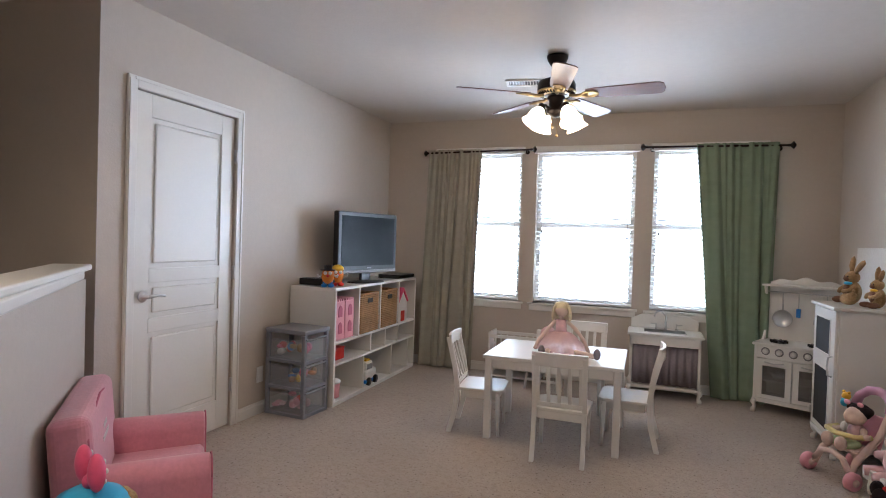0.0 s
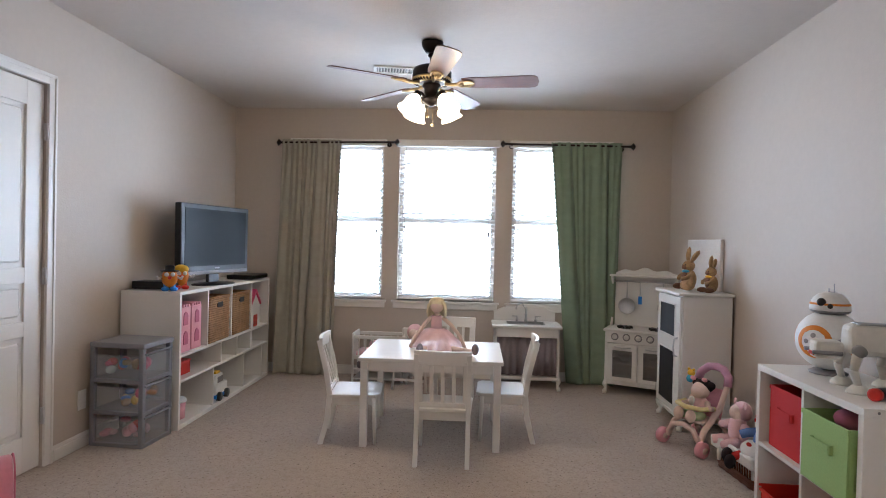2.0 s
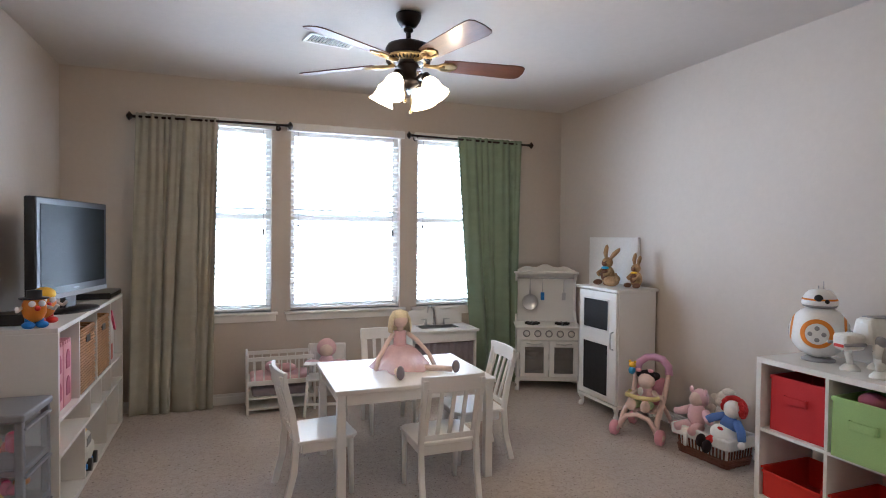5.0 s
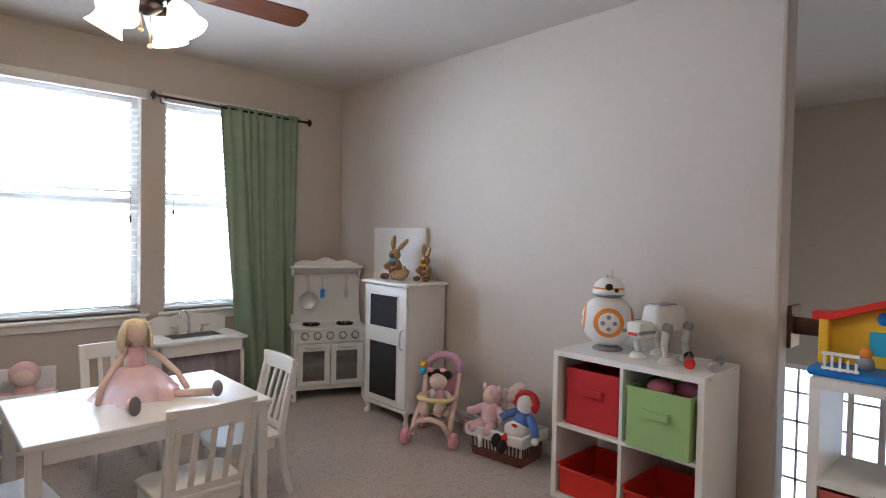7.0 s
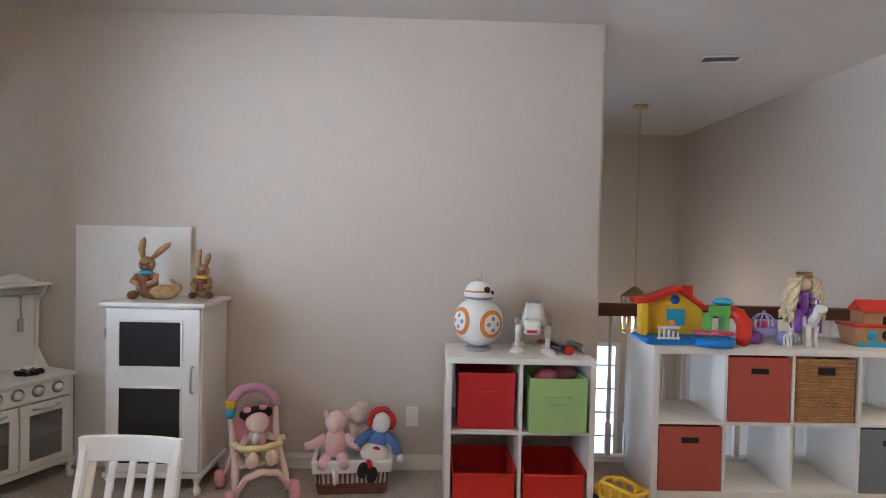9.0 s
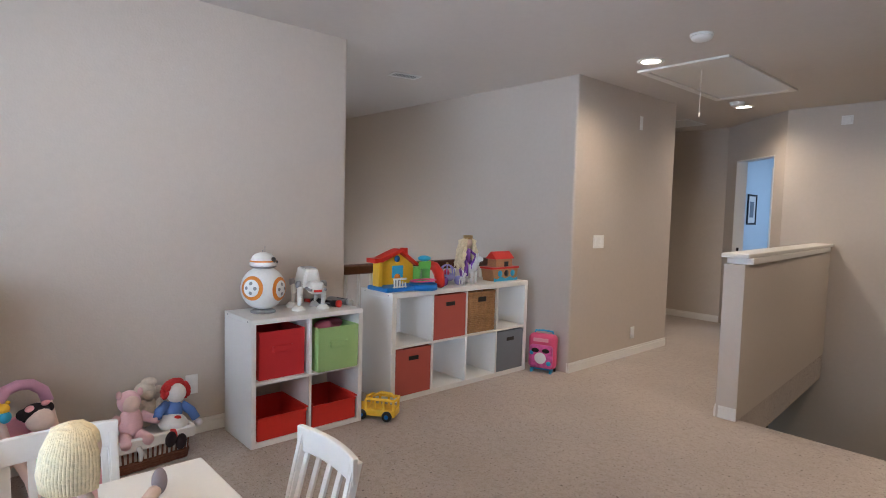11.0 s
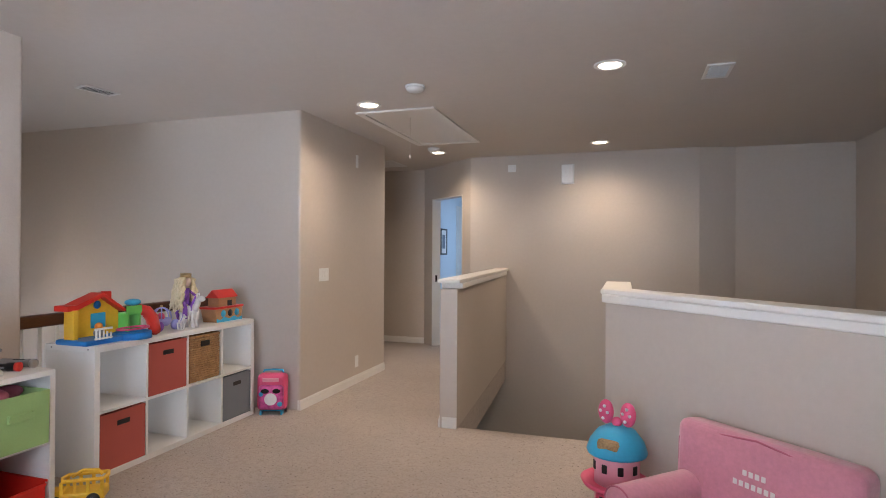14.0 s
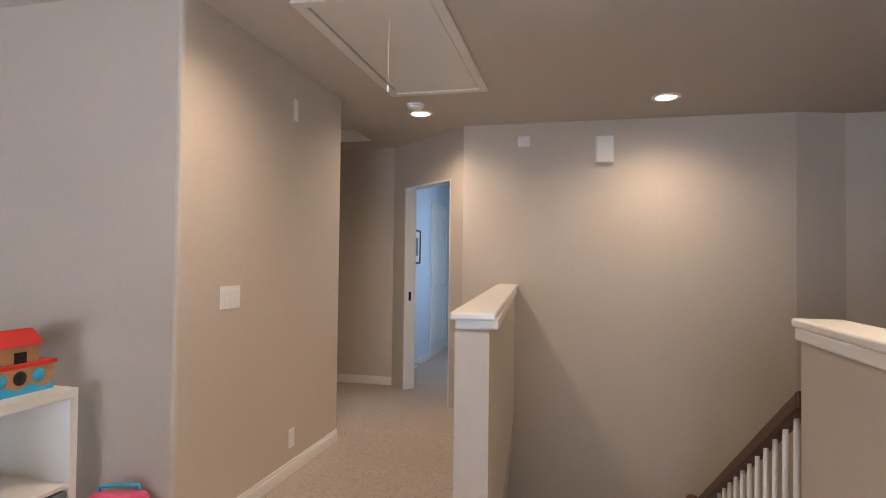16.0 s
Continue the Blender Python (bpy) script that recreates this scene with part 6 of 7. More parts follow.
for i in range(9):
    for sx in (-1, 1):
        yy = -bd / 2 + 0.02 + i * (bd - 0.04) / 8
        part("stake", B().rod((sx * (bw / 2 - 0.010), yy * 0.94, 0.05), (sx * bw / 2, yy, bh - 0.01), 0.005, seg=6), DARKWICKER, bk2)
part("basket_floor", B().box(-bw / 2 + 0.015, bw / 2 - 0.015, -bd / 2 + 0.015, bd / 2 - 0.015, 0.003, 0.010), DARKWICKER, bk2)
ln = B()
ln.box(-bw / 2 + 0.012, bw / 2 - 0.012, -bd / 2 + 0.012, bd / 2 - 0.012, 0.02, bh - 0.03, 0.01)
for x0, x1, y0, y1 in ((-bw / 2 - 0.018, bw / 2 + 0.018, -bd / 2 - 0.018, -bd / 2 + 0.006), (-bw / 2 - 0.018, bw / 2 + 0.018, bd / 2 - 0.006, bd / 2 + 0.018), (-bw / 2 - 0.018, -bw / 2 + 0.006, -bd / 2, bd / 2), (bw / 2 - 0.006, bw / 2 + 0.018, -bd / 2, bd / 2)):
    ln.box(x0, x1, y0, y1, bh - 0.055, bh + 0.008, 0.008, seg=3)
for v in ln.bm.verts:
    v.co += Vector((noise.noise(v.co * 16), noise.noise(v.co * 16 + Vector((3, 3, 3))), noise.noise(v.co * 20))) * 0.008
part("liner", ln, WHITECLOTH, bk2, "crumpled white cotton liner")
part("tie", B().tube([(-0.09, -bd / 2 - 0.022, bh - 0.03), (-0.08, -bd / 2 - 0.03, bh - 0.06), (-0.085, -bd / 2 - 0.028, bh - 0.10)], [0.012, 0.014, 0.010], 6), WHITECLOTH, bk2)
b = B().slot(0).ell((0, 0, 0.20), (0.045, 0.05, 0.05)).slot(1).ell((0, 0.012, 0.205), (0.055, 0.052, 0.057)).ell((-0.05, 0.0, 0.25), (0.014, 0.008, 0.022)).ell((0.05, 0.0, 0.25), (0.014, 0.008, 0.022)).ell((0, -0.01, 0.10), (0.058, 0.05, 0.085))
b.tube([(-0.05, 0, 0.13), (-0.11, -0.02, 0.10), (-0.15, -0.02, 0.09)], [0.026, 0.024, 0.022], 8).tube([(0.05, 0, 0.13), (0.10, -0.03, 0.10), (0.12, -0.05, 0.10)], [0.026, 0.024, 0.022], 8).tube([(-0.03, -0.02, 0.04), (-0.05, -0.08, 0.035), (-0.06, -0.12, 0.03)], [0.032, 0.030, 0.026], 8).tube([(0.03, -0.02, 0.04), (0.04, -0.08, 0.035), (0.05, -0.12, 0.03)], [0.032, 0.030, 0.026], 8).slot(0).ell((0, -0.014, 0.20), (0.042, 0.045, 0.046))
doll("sleepsuit_doll", b, [SKIN, PINKCLOTH], "soft doll in a pale pink hooded suit in the basket", BK @ Matrix.Translation((-0.09, -0.03, 0.135)))
b = B().slot(0).ell((0, 0, 0.19), (0.055, 0.05, 0.052)).ell((0.0, -0.045, 0.178), (0.030, 0.03, 0.028)).ell((-0.07, 0, 0.19), (0.03, 0.014, 0.018)).ell((0.07, 0, 0.19), (0.03, 0.014, 0.018)).ell((0, 0, 0.08), (0.065, 0.055, 0.085)).ell((-0.07, -0.03, 0.10), (0.03, 0.03, 0.05)).ell((0.07, -0.03, 0.10), (0.03, 0.03, 0.05)).ell((0.02, -0.0, 0.235), (0.04, 0.035, 0.025))
doll("plush_lamb", b, [CREAMPLUSH], "cream plush lamb sitting in the basket", BK @ Matrix.Translation((0.02, 0.07, 0.16)), "soft toy")
b = B().slot(0).ell((0, 0, 0.20), (0.050, 0.046, 0.052)).slot(1)
rg = random.Random(4)
for k in range(90):
    a, e = rg.uniform(-0.5, math.pi + 0.5), rg.uniform(-0.5, 1.5)
    b.ell((0.064 * math.cos(a) * math.cos(e), 0.012 + 0.05 * math.sin(a) * math.cos(e), 0.205 + 0.060 * math.sin(e)), (0.015, 0.015, 0.015), seg=6, rings=4)
b.slot(2).ell((0, 0, 0.10), (0.052, 0.042, 0.065)).tube([(-0.04, 0, 0.14), (-0.085, -0.03, 0.11), (-0.10, -0.06, 0.09)], [0.024, 0.024, 0.022], 8).tube([(0.04, 0, 0.14), (0.09, -0.02, 0.11), (0.12, -0.04, 0.07)], [0.024, 0.024, 0.022], 8)
b.slot(3).ell((0, -0.03, 0.05), (0.075, 0.075, 0.050)).ell((0.13, -0.05, 0.05), 0.022).slot(1).tube([(-0.02, -0.09, 0.02), (-0.03, -0.13, 0.0)], 0.022, 8).slot(4).ell((-0.05, -0.15, 0.0), (0.026, 0.03, 0.04)).ell((0.0, -0.16, -0.01), (0.026, 0.03, 0.04)).slot(1).ell((0.0, -0.07, 0.085), (0.02, 0.012, 0.014))
doll("yarn_doll", b, [WHITECLOTH, REDYARN, BLUECLOTH, WHITECLOTH, BLACKYARN], "red-haired rag doll in a blue dress and white apron", BK @ Matrix.Translation((0.10, -0.03, 0.14)) @ Matrix.Rotation(radians(12), 4, 'Y'))

# ---------- straw rabbits on the play fridge ----------


def rabbit(s, label, at, ear, mats):
    b = B().slot(0).ell((0, 0, 0.075), (0.055, 0.05, 0.075)).slot(1).ell((0, -0.03, 0.085), (0.035, 0.028, 0.05)).slot(0).ell((0, -0.005, 0.175), (0.040, 0.044, 0.042)).slot(1).ell((0, -0.038, 0.166), (0.024, 0.020, 0.018))
    b.slot(0).tube([(-0.018, 0, 0.20), (-0.03, 0.005, 0.25), (-0.022, 0.008, 0.295), (-0.016, 0.008, 0.315)], [0.010, 0.018, 0.015, 0.003], 8).tube([(0.018, 0, 0.20), (0.045 + ear, 0.005, 0.245), (0.070 + ear * 1.8, 0.008, 0.275), (0.08 + ear * 2, 0.008, 0.29)], [0.010, 0.018, 0.015, 0.003], 8)
    b.slot(1).ell((-0.05, -0.055, 0.022), (0.024, 0.045, 0.022)).ell((0.05, -0.055, 0.022), (0.024, 0.045, 0.022)).slot(0).tube([(-0.045, -0.01, 0.12), (-0.055, -0.05, 0.09), (-0.02, -0.07, 0.08)], 0.014, 8).tube([(0.045, -0.01, 0.12), (0.055, -0.05, 0.09), (0.02, -0.07, 0.08)], 0.014, 8)
    b.slot(2).ell((0, -0.03, 0.135), (0.035, 0.022, 0.012)).slot(3).ell((-0.018, -0.042, 0.182), 0.005).ell((0.018, -0.042, 0.182), 0.005)
    return doll("straw_rabbit", b, mats, label, at @ Matrix.Diagonal((s, s, s, 1)), "rabbit figure", "straw rabbits")


FACEW = Matrix.Rotation(radians(-80), 4, 'Z')
rabbit(1.0, "brown straw rabbit figure with a blue ear bow", Matrix.Translation((1.60, 4.685, FH)) @ FACEW, 0.015, [STRAW, BROWNFUR, P_SKY, BLACK])
rabbit(0.82, "tan straw rabbit figure with a ribbon collar", Matrix.Translation((1.655, 4.42, FH)) @ FACEW, -0.02, [STRAW, BROWNFUR, P_YEL, BLACK])
b = B().slot(0).ell((0, 0, 0.038), (0.07, 0.042, 0.038)).ell((0.06, -0.01, 0.06), (0.03, 0.028, 0.028)).tube([(0.055, 0, 0.08), (0.035, 0.01, 0.095), (0.02, 0.015, 0.10)], [0.008, 0.010, 0.004], 6)
doll("straw_rabbit", b, [STRAW], "small tan straw rabbit lying down", Matrix.Translation((1.545, 4.57, FH)) @ FACEW, "rabbit figure", "straw rabbits")

# ---------- toys on the cube shelf ----------
RB = Matrix.Translation((1.565, 2.960, 0.725)) @ Matrix.Rotation(radians(-58), 4, 'Z')
rb = thing("ball_robot", "white and orange ball-shaped toy robot on a stand", "toy robot", RB)
part("stand", B().lathe([(0.0, 0.0), (0.072, 0.0), (0.074, 0.008), (0.055, 0.018), (0, 0.02)]), P_GREY, rb)
body = part("body", B().ell((0, 0, 0.145), 0.128, seg=40, rings=24), P_WHITE, rb)
for az, el in ((0, 0), (90, 5), (-90, 5), (180, 0)):
    m = Matrix.Translation((0, 0, 0.145)) @ Matrix.Rotation(radians(az), 4, 'Z') @ Matrix.Rotation(radians(90 - el), 4, 'X')
    prof = [(0.128 * math.sin(q) * k_, 0.128 * math.cos(q) * k_) for q, k_ in ((0.42, 1.004), (0.44, 1.006), (0.56, 1.006), (0.58, 1.004))]
    part("orange_ring", B().lathe(prof, seg=32, xf=m), P_ORANGE, body, "orange ring panel")
    sp = B()
    for j in range(4):
        sp.lathe([(0.0, 0.1293), (0.010, 0.1290), (0.011, 0.1282)], seg=10, xf=m @ Matrix.Rotation(radians(90 * j), 4, 'Z') @ Matrix.Rotation(0.22, 4, 'X'))
    part("grey_panel", sp, P_GREY, body)
hd = part("head", B().lathe([(0.075, 0.276), (0.078, 0.284), (0.074, 0.306), (0.062, 0.330), (0.045, 0.346), (0.02, 0.354), (0, 0.355)], seg=32), P_WHITE, rb)
part("collar", B().lathe([(0.055, 0.262), (0.072, 0.268), (0.076, 0.276), (0.05, 0.277)], seg=32), P_GREY, hd)
part("orange_band", B().lathe([(0.0755, 0.300), (0.0765, 0.301), (0.0735, 0.309), (0.0725, 0.309)], seg=32), P_ORANGE, hd)
part("eye", B().ell((0.0, -0.068, 0.312), (0.019, 0.012, 0.019)).ell((0.034, -0.066, 0.298), (0.011, 0.009, 0.011)), BLACK, hd, "black lens eyes")
part("antenna", B().rod((0.015, 0, 0.35), (0.015, 0, 0.392), 0.0018, seg=6).rod((-0.006, 0, 0.35), (-0.006, 0, 0.37), 0.003, seg=6), P_GREY, hd)

WK = Matrix.Translation((1.55, 2.675, 0.725)) @ Matrix.Rotation(radians(-102), 4, 'Z') @ Matrix.Diagonal((1.12, 1.12, 1.12, 1))
wk = thing("walker_toy", "cream plastic four-legged walking machine toy", "toy vehicle", WK)
CREAMPL = col("plastic_cream", (0.70, 0.69, 0.64))
bd_ = B().box(-0.055, 0.055, -0.08, 0.10, 0.12, 0.225, 0.02)
for v in bd_.bm.verts:
    if v.co.z > 0.18:
        v.co.x *= 0.72
part("hull", bd_, CREAMPL, wk)
part("hull_panel", B().box(-0.03, 0.03, -0.05, 0.05, 0.224, 0.229, 0.001), P_GREY, wk)
hdw = part("head", B().box(-0.036, 0.036, -0.18, -0.09, 0.10, 0.165, 0.014), CREAMPL, wk)
part("visor", B().box(-0.022, 0.022, -0.183, -0.178, 0.112, 0.124, 0.001), REDPL, hdw, "small red panel")
for gx in (-0.04, 0.04):
    part("gun", B().rod((gx, -0.19, 0.125), (gx, -0.10, 0.125), 0.007), P_GREY, hdw)
for sx in (-1, 1):
    for yy in (-0.06, 0.07):
        lg = part("leg", B().rod((sx * 0.062, yy, 0.145), (sx * 0.066, yy - 0.015, 0.075), 0.017, 0.013).rod((sx * 0.066, yy - 0.015, 0.075), (sx * 0.066, yy, 0.02), 0.013, 0.011), CREAMPL, wk)
        part("foot", B().lathe([(0.0, 0.0), (0.036, 0.0), (0.036, 0.008), (0.020, 0.026), (0, 0.028)], (sx * 0.068, yy, 0)), CREAMPL, lg)
        part("joint", B().rod((sx * 0.060, yy, 0.14), (sx * 0.083, yy, 0.14), 0.022, 0.018), P_GREY, lg)


def torch(p0, p1, r, mats, label):
    p0, p1 = Vector(p0), Vector(p1)
    d = (p1 - p0)
    L_ = d.length
    m = Matrix.Translation(p0) @ d.to_track_quat('Z', 'Y').to_matrix().to_4x4()
    o = thing("toy_light_sword", label, "toy sword hilt", m, "toy sword hilts")
    part("grip", B().lathe([(0.0, 0.0), (r * 0.9, 0.0), (r, 0.01), (r, L_ * 0.25), (r * 0.8, L_ * 0.27), (r * 0.8, L_ * 0.6), (r, L_ * 0.62), (r, L_ * 0.9), (r * 0.7, L_), (0, L_)]), mats[0], o)
    for k in range(4):
        a = k * math.pi / 2
        part("rib", B().box(-0.004, 0.004, r * 0.78, r * 0.95, L_ * 0.28, L_ * 0.6, xf=Matrix.Rotation(a, 4, 'Z')), mats[1], o)
    part("end_ring", B().lathe([(r * 0.6, -0.002), (r * 1.04, -0.002), (r * 1.04, 0.018), (r * 0.6, 0.018)]), mats[2], o)
    return o


torch((1.45, 2.505, 0.748), (1.65, 2.595, 0.748), 0.022, [BLACK, P_GREY, REDPL], "black toy sword hilt with a red end")
torch((1.47, 2.415, 0.747), (1.665, 2.460, 0.747), 0.021, [P_GREY, BLACK, STEEL], "silver and black toy sword hilt")
sg = bpy.data.objects["toy_light_sword"]
part("blade_stub", B().rod((0, 0, 0.20), (0, 0, 0.27), 0.014, 0.012), REDPL, sg, "red translucent tip")

# ---------- toys on the bookcase ----------
HM = Matrix.Translation((1.645, 1.875, 0.774)) @ Matrix.Rotation(radians(-90), 4, 'Z') @ Matrix.Diagonal((1.1, 1.1, 1.12, 1))
ho = thing("toy_house", "yellow and red plastic toy playhouse on a blue base", "toy house", HM)
part("base", B().box(-0.20, 0.14, -0.12, 0.10, 0.0, 0.028, 0.01), P_BLUE, ho)
part("pool", B().lathe([(0.0, 0.03), (0.085, 0.03), (0.095, 0.038), (0.098, 0.0), (0, 0)], (0.12, -0.09, 0)), P_BLUE, ho, "blue round pool")
part("pool_hoop", B().tube([(0.13 + 0.10 * math.cos(a), -0.08 + 0.055 * math.sin(a), 0.055) for a in [k * math.pi / 8 for k in range(17)]], 0.006, 6), P_PINK, ho)
hw_ = part("wall", B().prism([(-0.17, 0.028), (0.13, 0.028), (0.13, 0.15), (0.0, 0.235), (-0.17, 0.175)], 0.03, 0.05, 0.003, xf=YX).box(-0.19, -0.16, -0.02, 0.05, 0.028, 0.18, 0.004), P_YEL, ho)
part("picture_panel", B().box(-0.05, 0.04, 0.024, 0.030, 0.07, 0.15, 0.002), P_SKY, hw_)
part("round_window", B().lathe([(0.0, 0.004), (0.022, 0.004), (0.022, 0.0)], xf=Matrix.Translation((-0.01, 0.03, 0.195)) @ Matrix.Rotation(radians(90), 4, 'X')), P_BLUE, hw_)
part("roof", B().prism([(-0.215, 0.175), (-0.155, 0.178), (0.0, 0.237), (0.14, 0.145), (0.15, 0.158), (0.0, 0.262), (-0.16, 0.205), (-0.215, 0.205)], -0.01, 0.09, 0.004, xf=YX), REDPL, ho)
part("chimney", B().box(0.035, 0.075, 0.02, 0.06, 0.215, 0.265, 0.004), REDPL, ho)
fb = B()
for k in range(5):
    fb.box(-0.15 + k * 0.022, -0.143 + k * 0.022, -0.13, -0.124, 0.028, 0.085 - k * 0.006)
fb.box(-0.155, -0.05, -0.131, -0.123, 0.078, 0.088).box(-0.155, -0.05, -0.131, -0.123, 0.03, 0.038)
part("fence", fb, P_WHITE, ho, "white picket railing")
part("balcony", B().box(0.13, 0.235, -0.03, 0.06, 0.125, 0.135).box(0.13, 0.235, -0.034, -0.028, 0.135, 0.175).box(0.14, 0.15, -0.03, 0.05, 0.028, 0.125).box(0.22, 0.23, -0.03, 0.05, 0.028, 0.125), P_GREEN, ho)
part("slide", B().tube([(0.24, 0.0, 0.15), (0.28, -0.02, 0.135), (0.295, -0.05, 0.09), (0.27, -0.09, 0.045), (0.25, -0.12, 0.025)], [0.03, 0.035, 0.038, 0.035, 0.03], 10), REDPL, ho, "curved red slide")
part("play_figure", B().slot(0).ell((-0.05, -0.03, 0.085), 0.02).slot(1).ell((-0.05, -0.03, 0.05), (0.026, 0.026, 0.026)), [P_ORANGE, P_GREY], ho)
part("awning", B().ell((0.22, 0.02, 0.19), (0.05, 0.04, 0.02)), P_SKY, ho)

CM = Matrix.Translation((1.645, 1.415, 0.774)) @ Matrix.Rotation(radians(-90), 4, 'Z')
co_ = thing("toy_carriage", "blue and purple plastic toy carriage", "toy carriage", CM)
part("tub", B().lathe([(0.0, 0.03), (0.04, 0.032), (0.062, 0.055), (0.066, 0.085), (0.06, 0.085), (0, 0.06)]), P_LILAC, co_)
for k in range(8):
    a = k * math.pi / 4
    part("canopy_rib", B().tube([(0.062 * math.cos(a), 0.062 * math.sin(a), 0.085), (0.055 * math.cos(a), 0.055 * math.sin(a), 0.125), (0.03 * math.cos(a), 0.03 * math.sin(a), 0.15), (0, 0, 0.16)], 0.0045, 6), P_LILAC, co_)
part("finial", B().ell((0, 0, 0.165), 0.010), BRASS, co_)
for xx in (-0.075, 0.075):
    part("wheel", B().lathe([(0.0, -0.012), (0.034, -0.012), (0.036, 0.0), (0.034, 0.012), (0, 0.012)], xf=Matrix.Translation((xx, -0.05, 0.036)) @ Matrix.Rotation(radians(90), 4, 'X')), P_PURPLE if xx < 0 else P_LILAC, co_)
part("passenger", B().ell((-0.015, -0.01, 0.095), (0.024, 0.024, 0.03)), P_PINK, co_)


def horse(s, at, label, mats, mane):
    b = B().slot(0).ell((0, 0, 0.12), (0.035, 0.06, 0.035)).tube([(0, -0.04, 0.13), (0, -0.065, 0.17), (0, -0.075, 0.205)], [0.028, 0.022, 0.020], 10).ell((0, -0.09, 0.205), (0.020, 0.036, 0.022)).ell((-0.012, -0.07, 0.235), (0.006, 0.006, 0.014)).ell((0.012, -0.07, 0.235), (0.006, 0.006, 0.014))
    for sx in (-0.022, 0.022):
        for yy in (-0.04, 0.042):
            b.tube([(sx, yy, 0.11), (sx, yy, 0.05), (sx, yy - 0.004, 0.0)], [0.016, 0.011, 0.015], 8)
    b.slot(1)
    for k in range(10):
        b.tube([(0, -0.05 + k * 0.003, 0.225 - k * 0.006), (mane * math.sin(k), -0.03, 0.17 - k * 0.004), (mane * math.sin(k) * 1.4, -0.035, 0.12)], [0.006, 0.008, 0.003], 5)
    b.tube([(0, 0.06, 0.14), (0, 0.09, 0.10), (0, 0.085, 0.04)], [0.010, 0.016, 0.005], 6)
    return doll("toy_horse", b, mats, label, at @ Matrix.Diagonal((s, s, s, 1)), "toy horse")


horse(1.0, Matrix.Translation((1.585, 1.225, 0.774)) @ Matrix.Rotation(radians(-80), 4, 'Z'), "white toy horse with a purple bridle", [P_WHITE, P_PURPLE], 0.02)
horse(0.45, Matrix.Translation((1.545, 1.345, 0.774)) @ Matrix.Rotation(radians(-100), 4, 'Z'), "tiny white toy horse beside a carriage", [P_WHITE, P_LILAC], 0.02)
b = B().slot(0).ell((0, 0, 0.29), (0.030, 0.030, 0.034)).slot(1).tube([(0, 0, 0.15), (0, 0, 0.20), (0, 0, 0.25)], [0.026, 0.020, 0.022], 10).tube([(-0.02, 0, 0.24), (-0.05, -0.03, 0.20)], 0.009, 6).tube([(0.02, 0, 0.24), (0.05, -0.03, 0.20)], 0.009, 6).tube([(-0.02, 0, 0.16), (-0.05, -0.03, 0.12), (-0.05, -0.03, 0.06)], 0.014, 8).tube([(0.02, 0, 0.16), (0.05, -0.03, 0.12), (0.05, -0.03, 0.06)], 0.014, 8).slot(2)
rg = random.Random(12)
for k in range(130):
    a = rg.uniform(-0.45, math.pi + 0.45)
    r0 = rg.uniform(0.028, 0.058)
    L2 = rg.uniform(0.12, 0.22)
    pts = [(math.cos(a) * 0.012, math.sin(a) * 0.012, 0.326)]
    for j in range(1, 8):
        v = j / 7
        rr = r0 + 0.035 * v
        pts.append((math.cos(a) * rr + 0.010 * math.sin(v * 14 + k), math.sin(a) * rr * 0.8 + 0.010 * math.cos(v * 14 + k), 0.326 - 0.01 * v - L2 * v))
    b.tube(pts, [0.005] + [0.0085] * 6 + [0.003], 5)
b.slot(3).lathe([(0.026, 0.318), (0.030, 0.318), (0.032, 0.345), (0.028, 0.336), (0.026, 0.33)])
doll("curly_doll", b, [SKIN, P_PURPLE, BLONDE, BRASS], "long curly blonde doll riding a toy horse", Matrix.Translation((1.62, 1.22, 0.774)) @ Matrix.Rotation(radians(-80), 4, 'Z') @ Matrix.Diagonal((1.25, 1.2, 1.12, 1)))

AM = Matrix.Translation((1.635, 0.815, 0.774)) @ Matrix.Rotation(radians(-90), 4, 'Z') @ Matrix.Diagonal((1.12, 1.12, 1.15, 1))
ark = thing("toy_ark", "wooden toy ark with a red roof and painted animals", "toy ark", AM)
WOODT = col("toy_wood", (0.45, 0.25, 0.12), 0.6, var=0.2, stretch=(1, 6, 6))
part("hull", B().prism([(-0.12, 0.0), (0.13, 0.0), (0.145, 0.09), (-0.145, 0.09)], -0.06, 0.06, 0.004, xf=YX), WOODT, ark)
part("wave_band", B().prism([(-0.125, -0.001), (0.135, -0.001), (0.137, 0.022), (0.09, 0.014), (0.05, 0.032), (0.0, 0.016), (-0.05, 0.034), (-0.09, 0.014), (-0.128, 0.026)], -0.064, -0.060, xf=YX), P_SKY, ark)
part("deck", B().box(-0.15, 0.15, -0.066, 0.066, 0.088, 0.102, 0.003), REDPL, ark)
cab = part("cabin", B().prism([(-0.09, 0.102), (0.09, 0.102), (0.09, 0.165), (-0.09, 0.165)], -0.045, 0.045, 0.002, xf=YX), WOODT, ark)
part("roof", B().prism([(-0.055, 0.16), (0.055, 0.16), (0.0, 0.215)], -0.105, 0.105, 0.003, xf=Matrix(((0, 0, 1, 0), (1, 0, 0, 0), (0, 1, 0, 0), (0, 0, 0, 1)))), REDPL, ark)
for k in range(3):
    part("porthole", B().lathe([(0.0, 0.002), (0.024, 0.002), (0.024, 0.0)], xf=Matrix.Translation((-0.06 + 0.07 * k, -0.060, 0.055)) @ Matrix.Rotation(radians(90), 4, 'X')), [P_SKY, BLACK, P_SKY][k], ark)
part("cabin_door", B().box(0.0, 0.045, -0.047, -0.044, 0.103, 0.14), BLACK, cab)

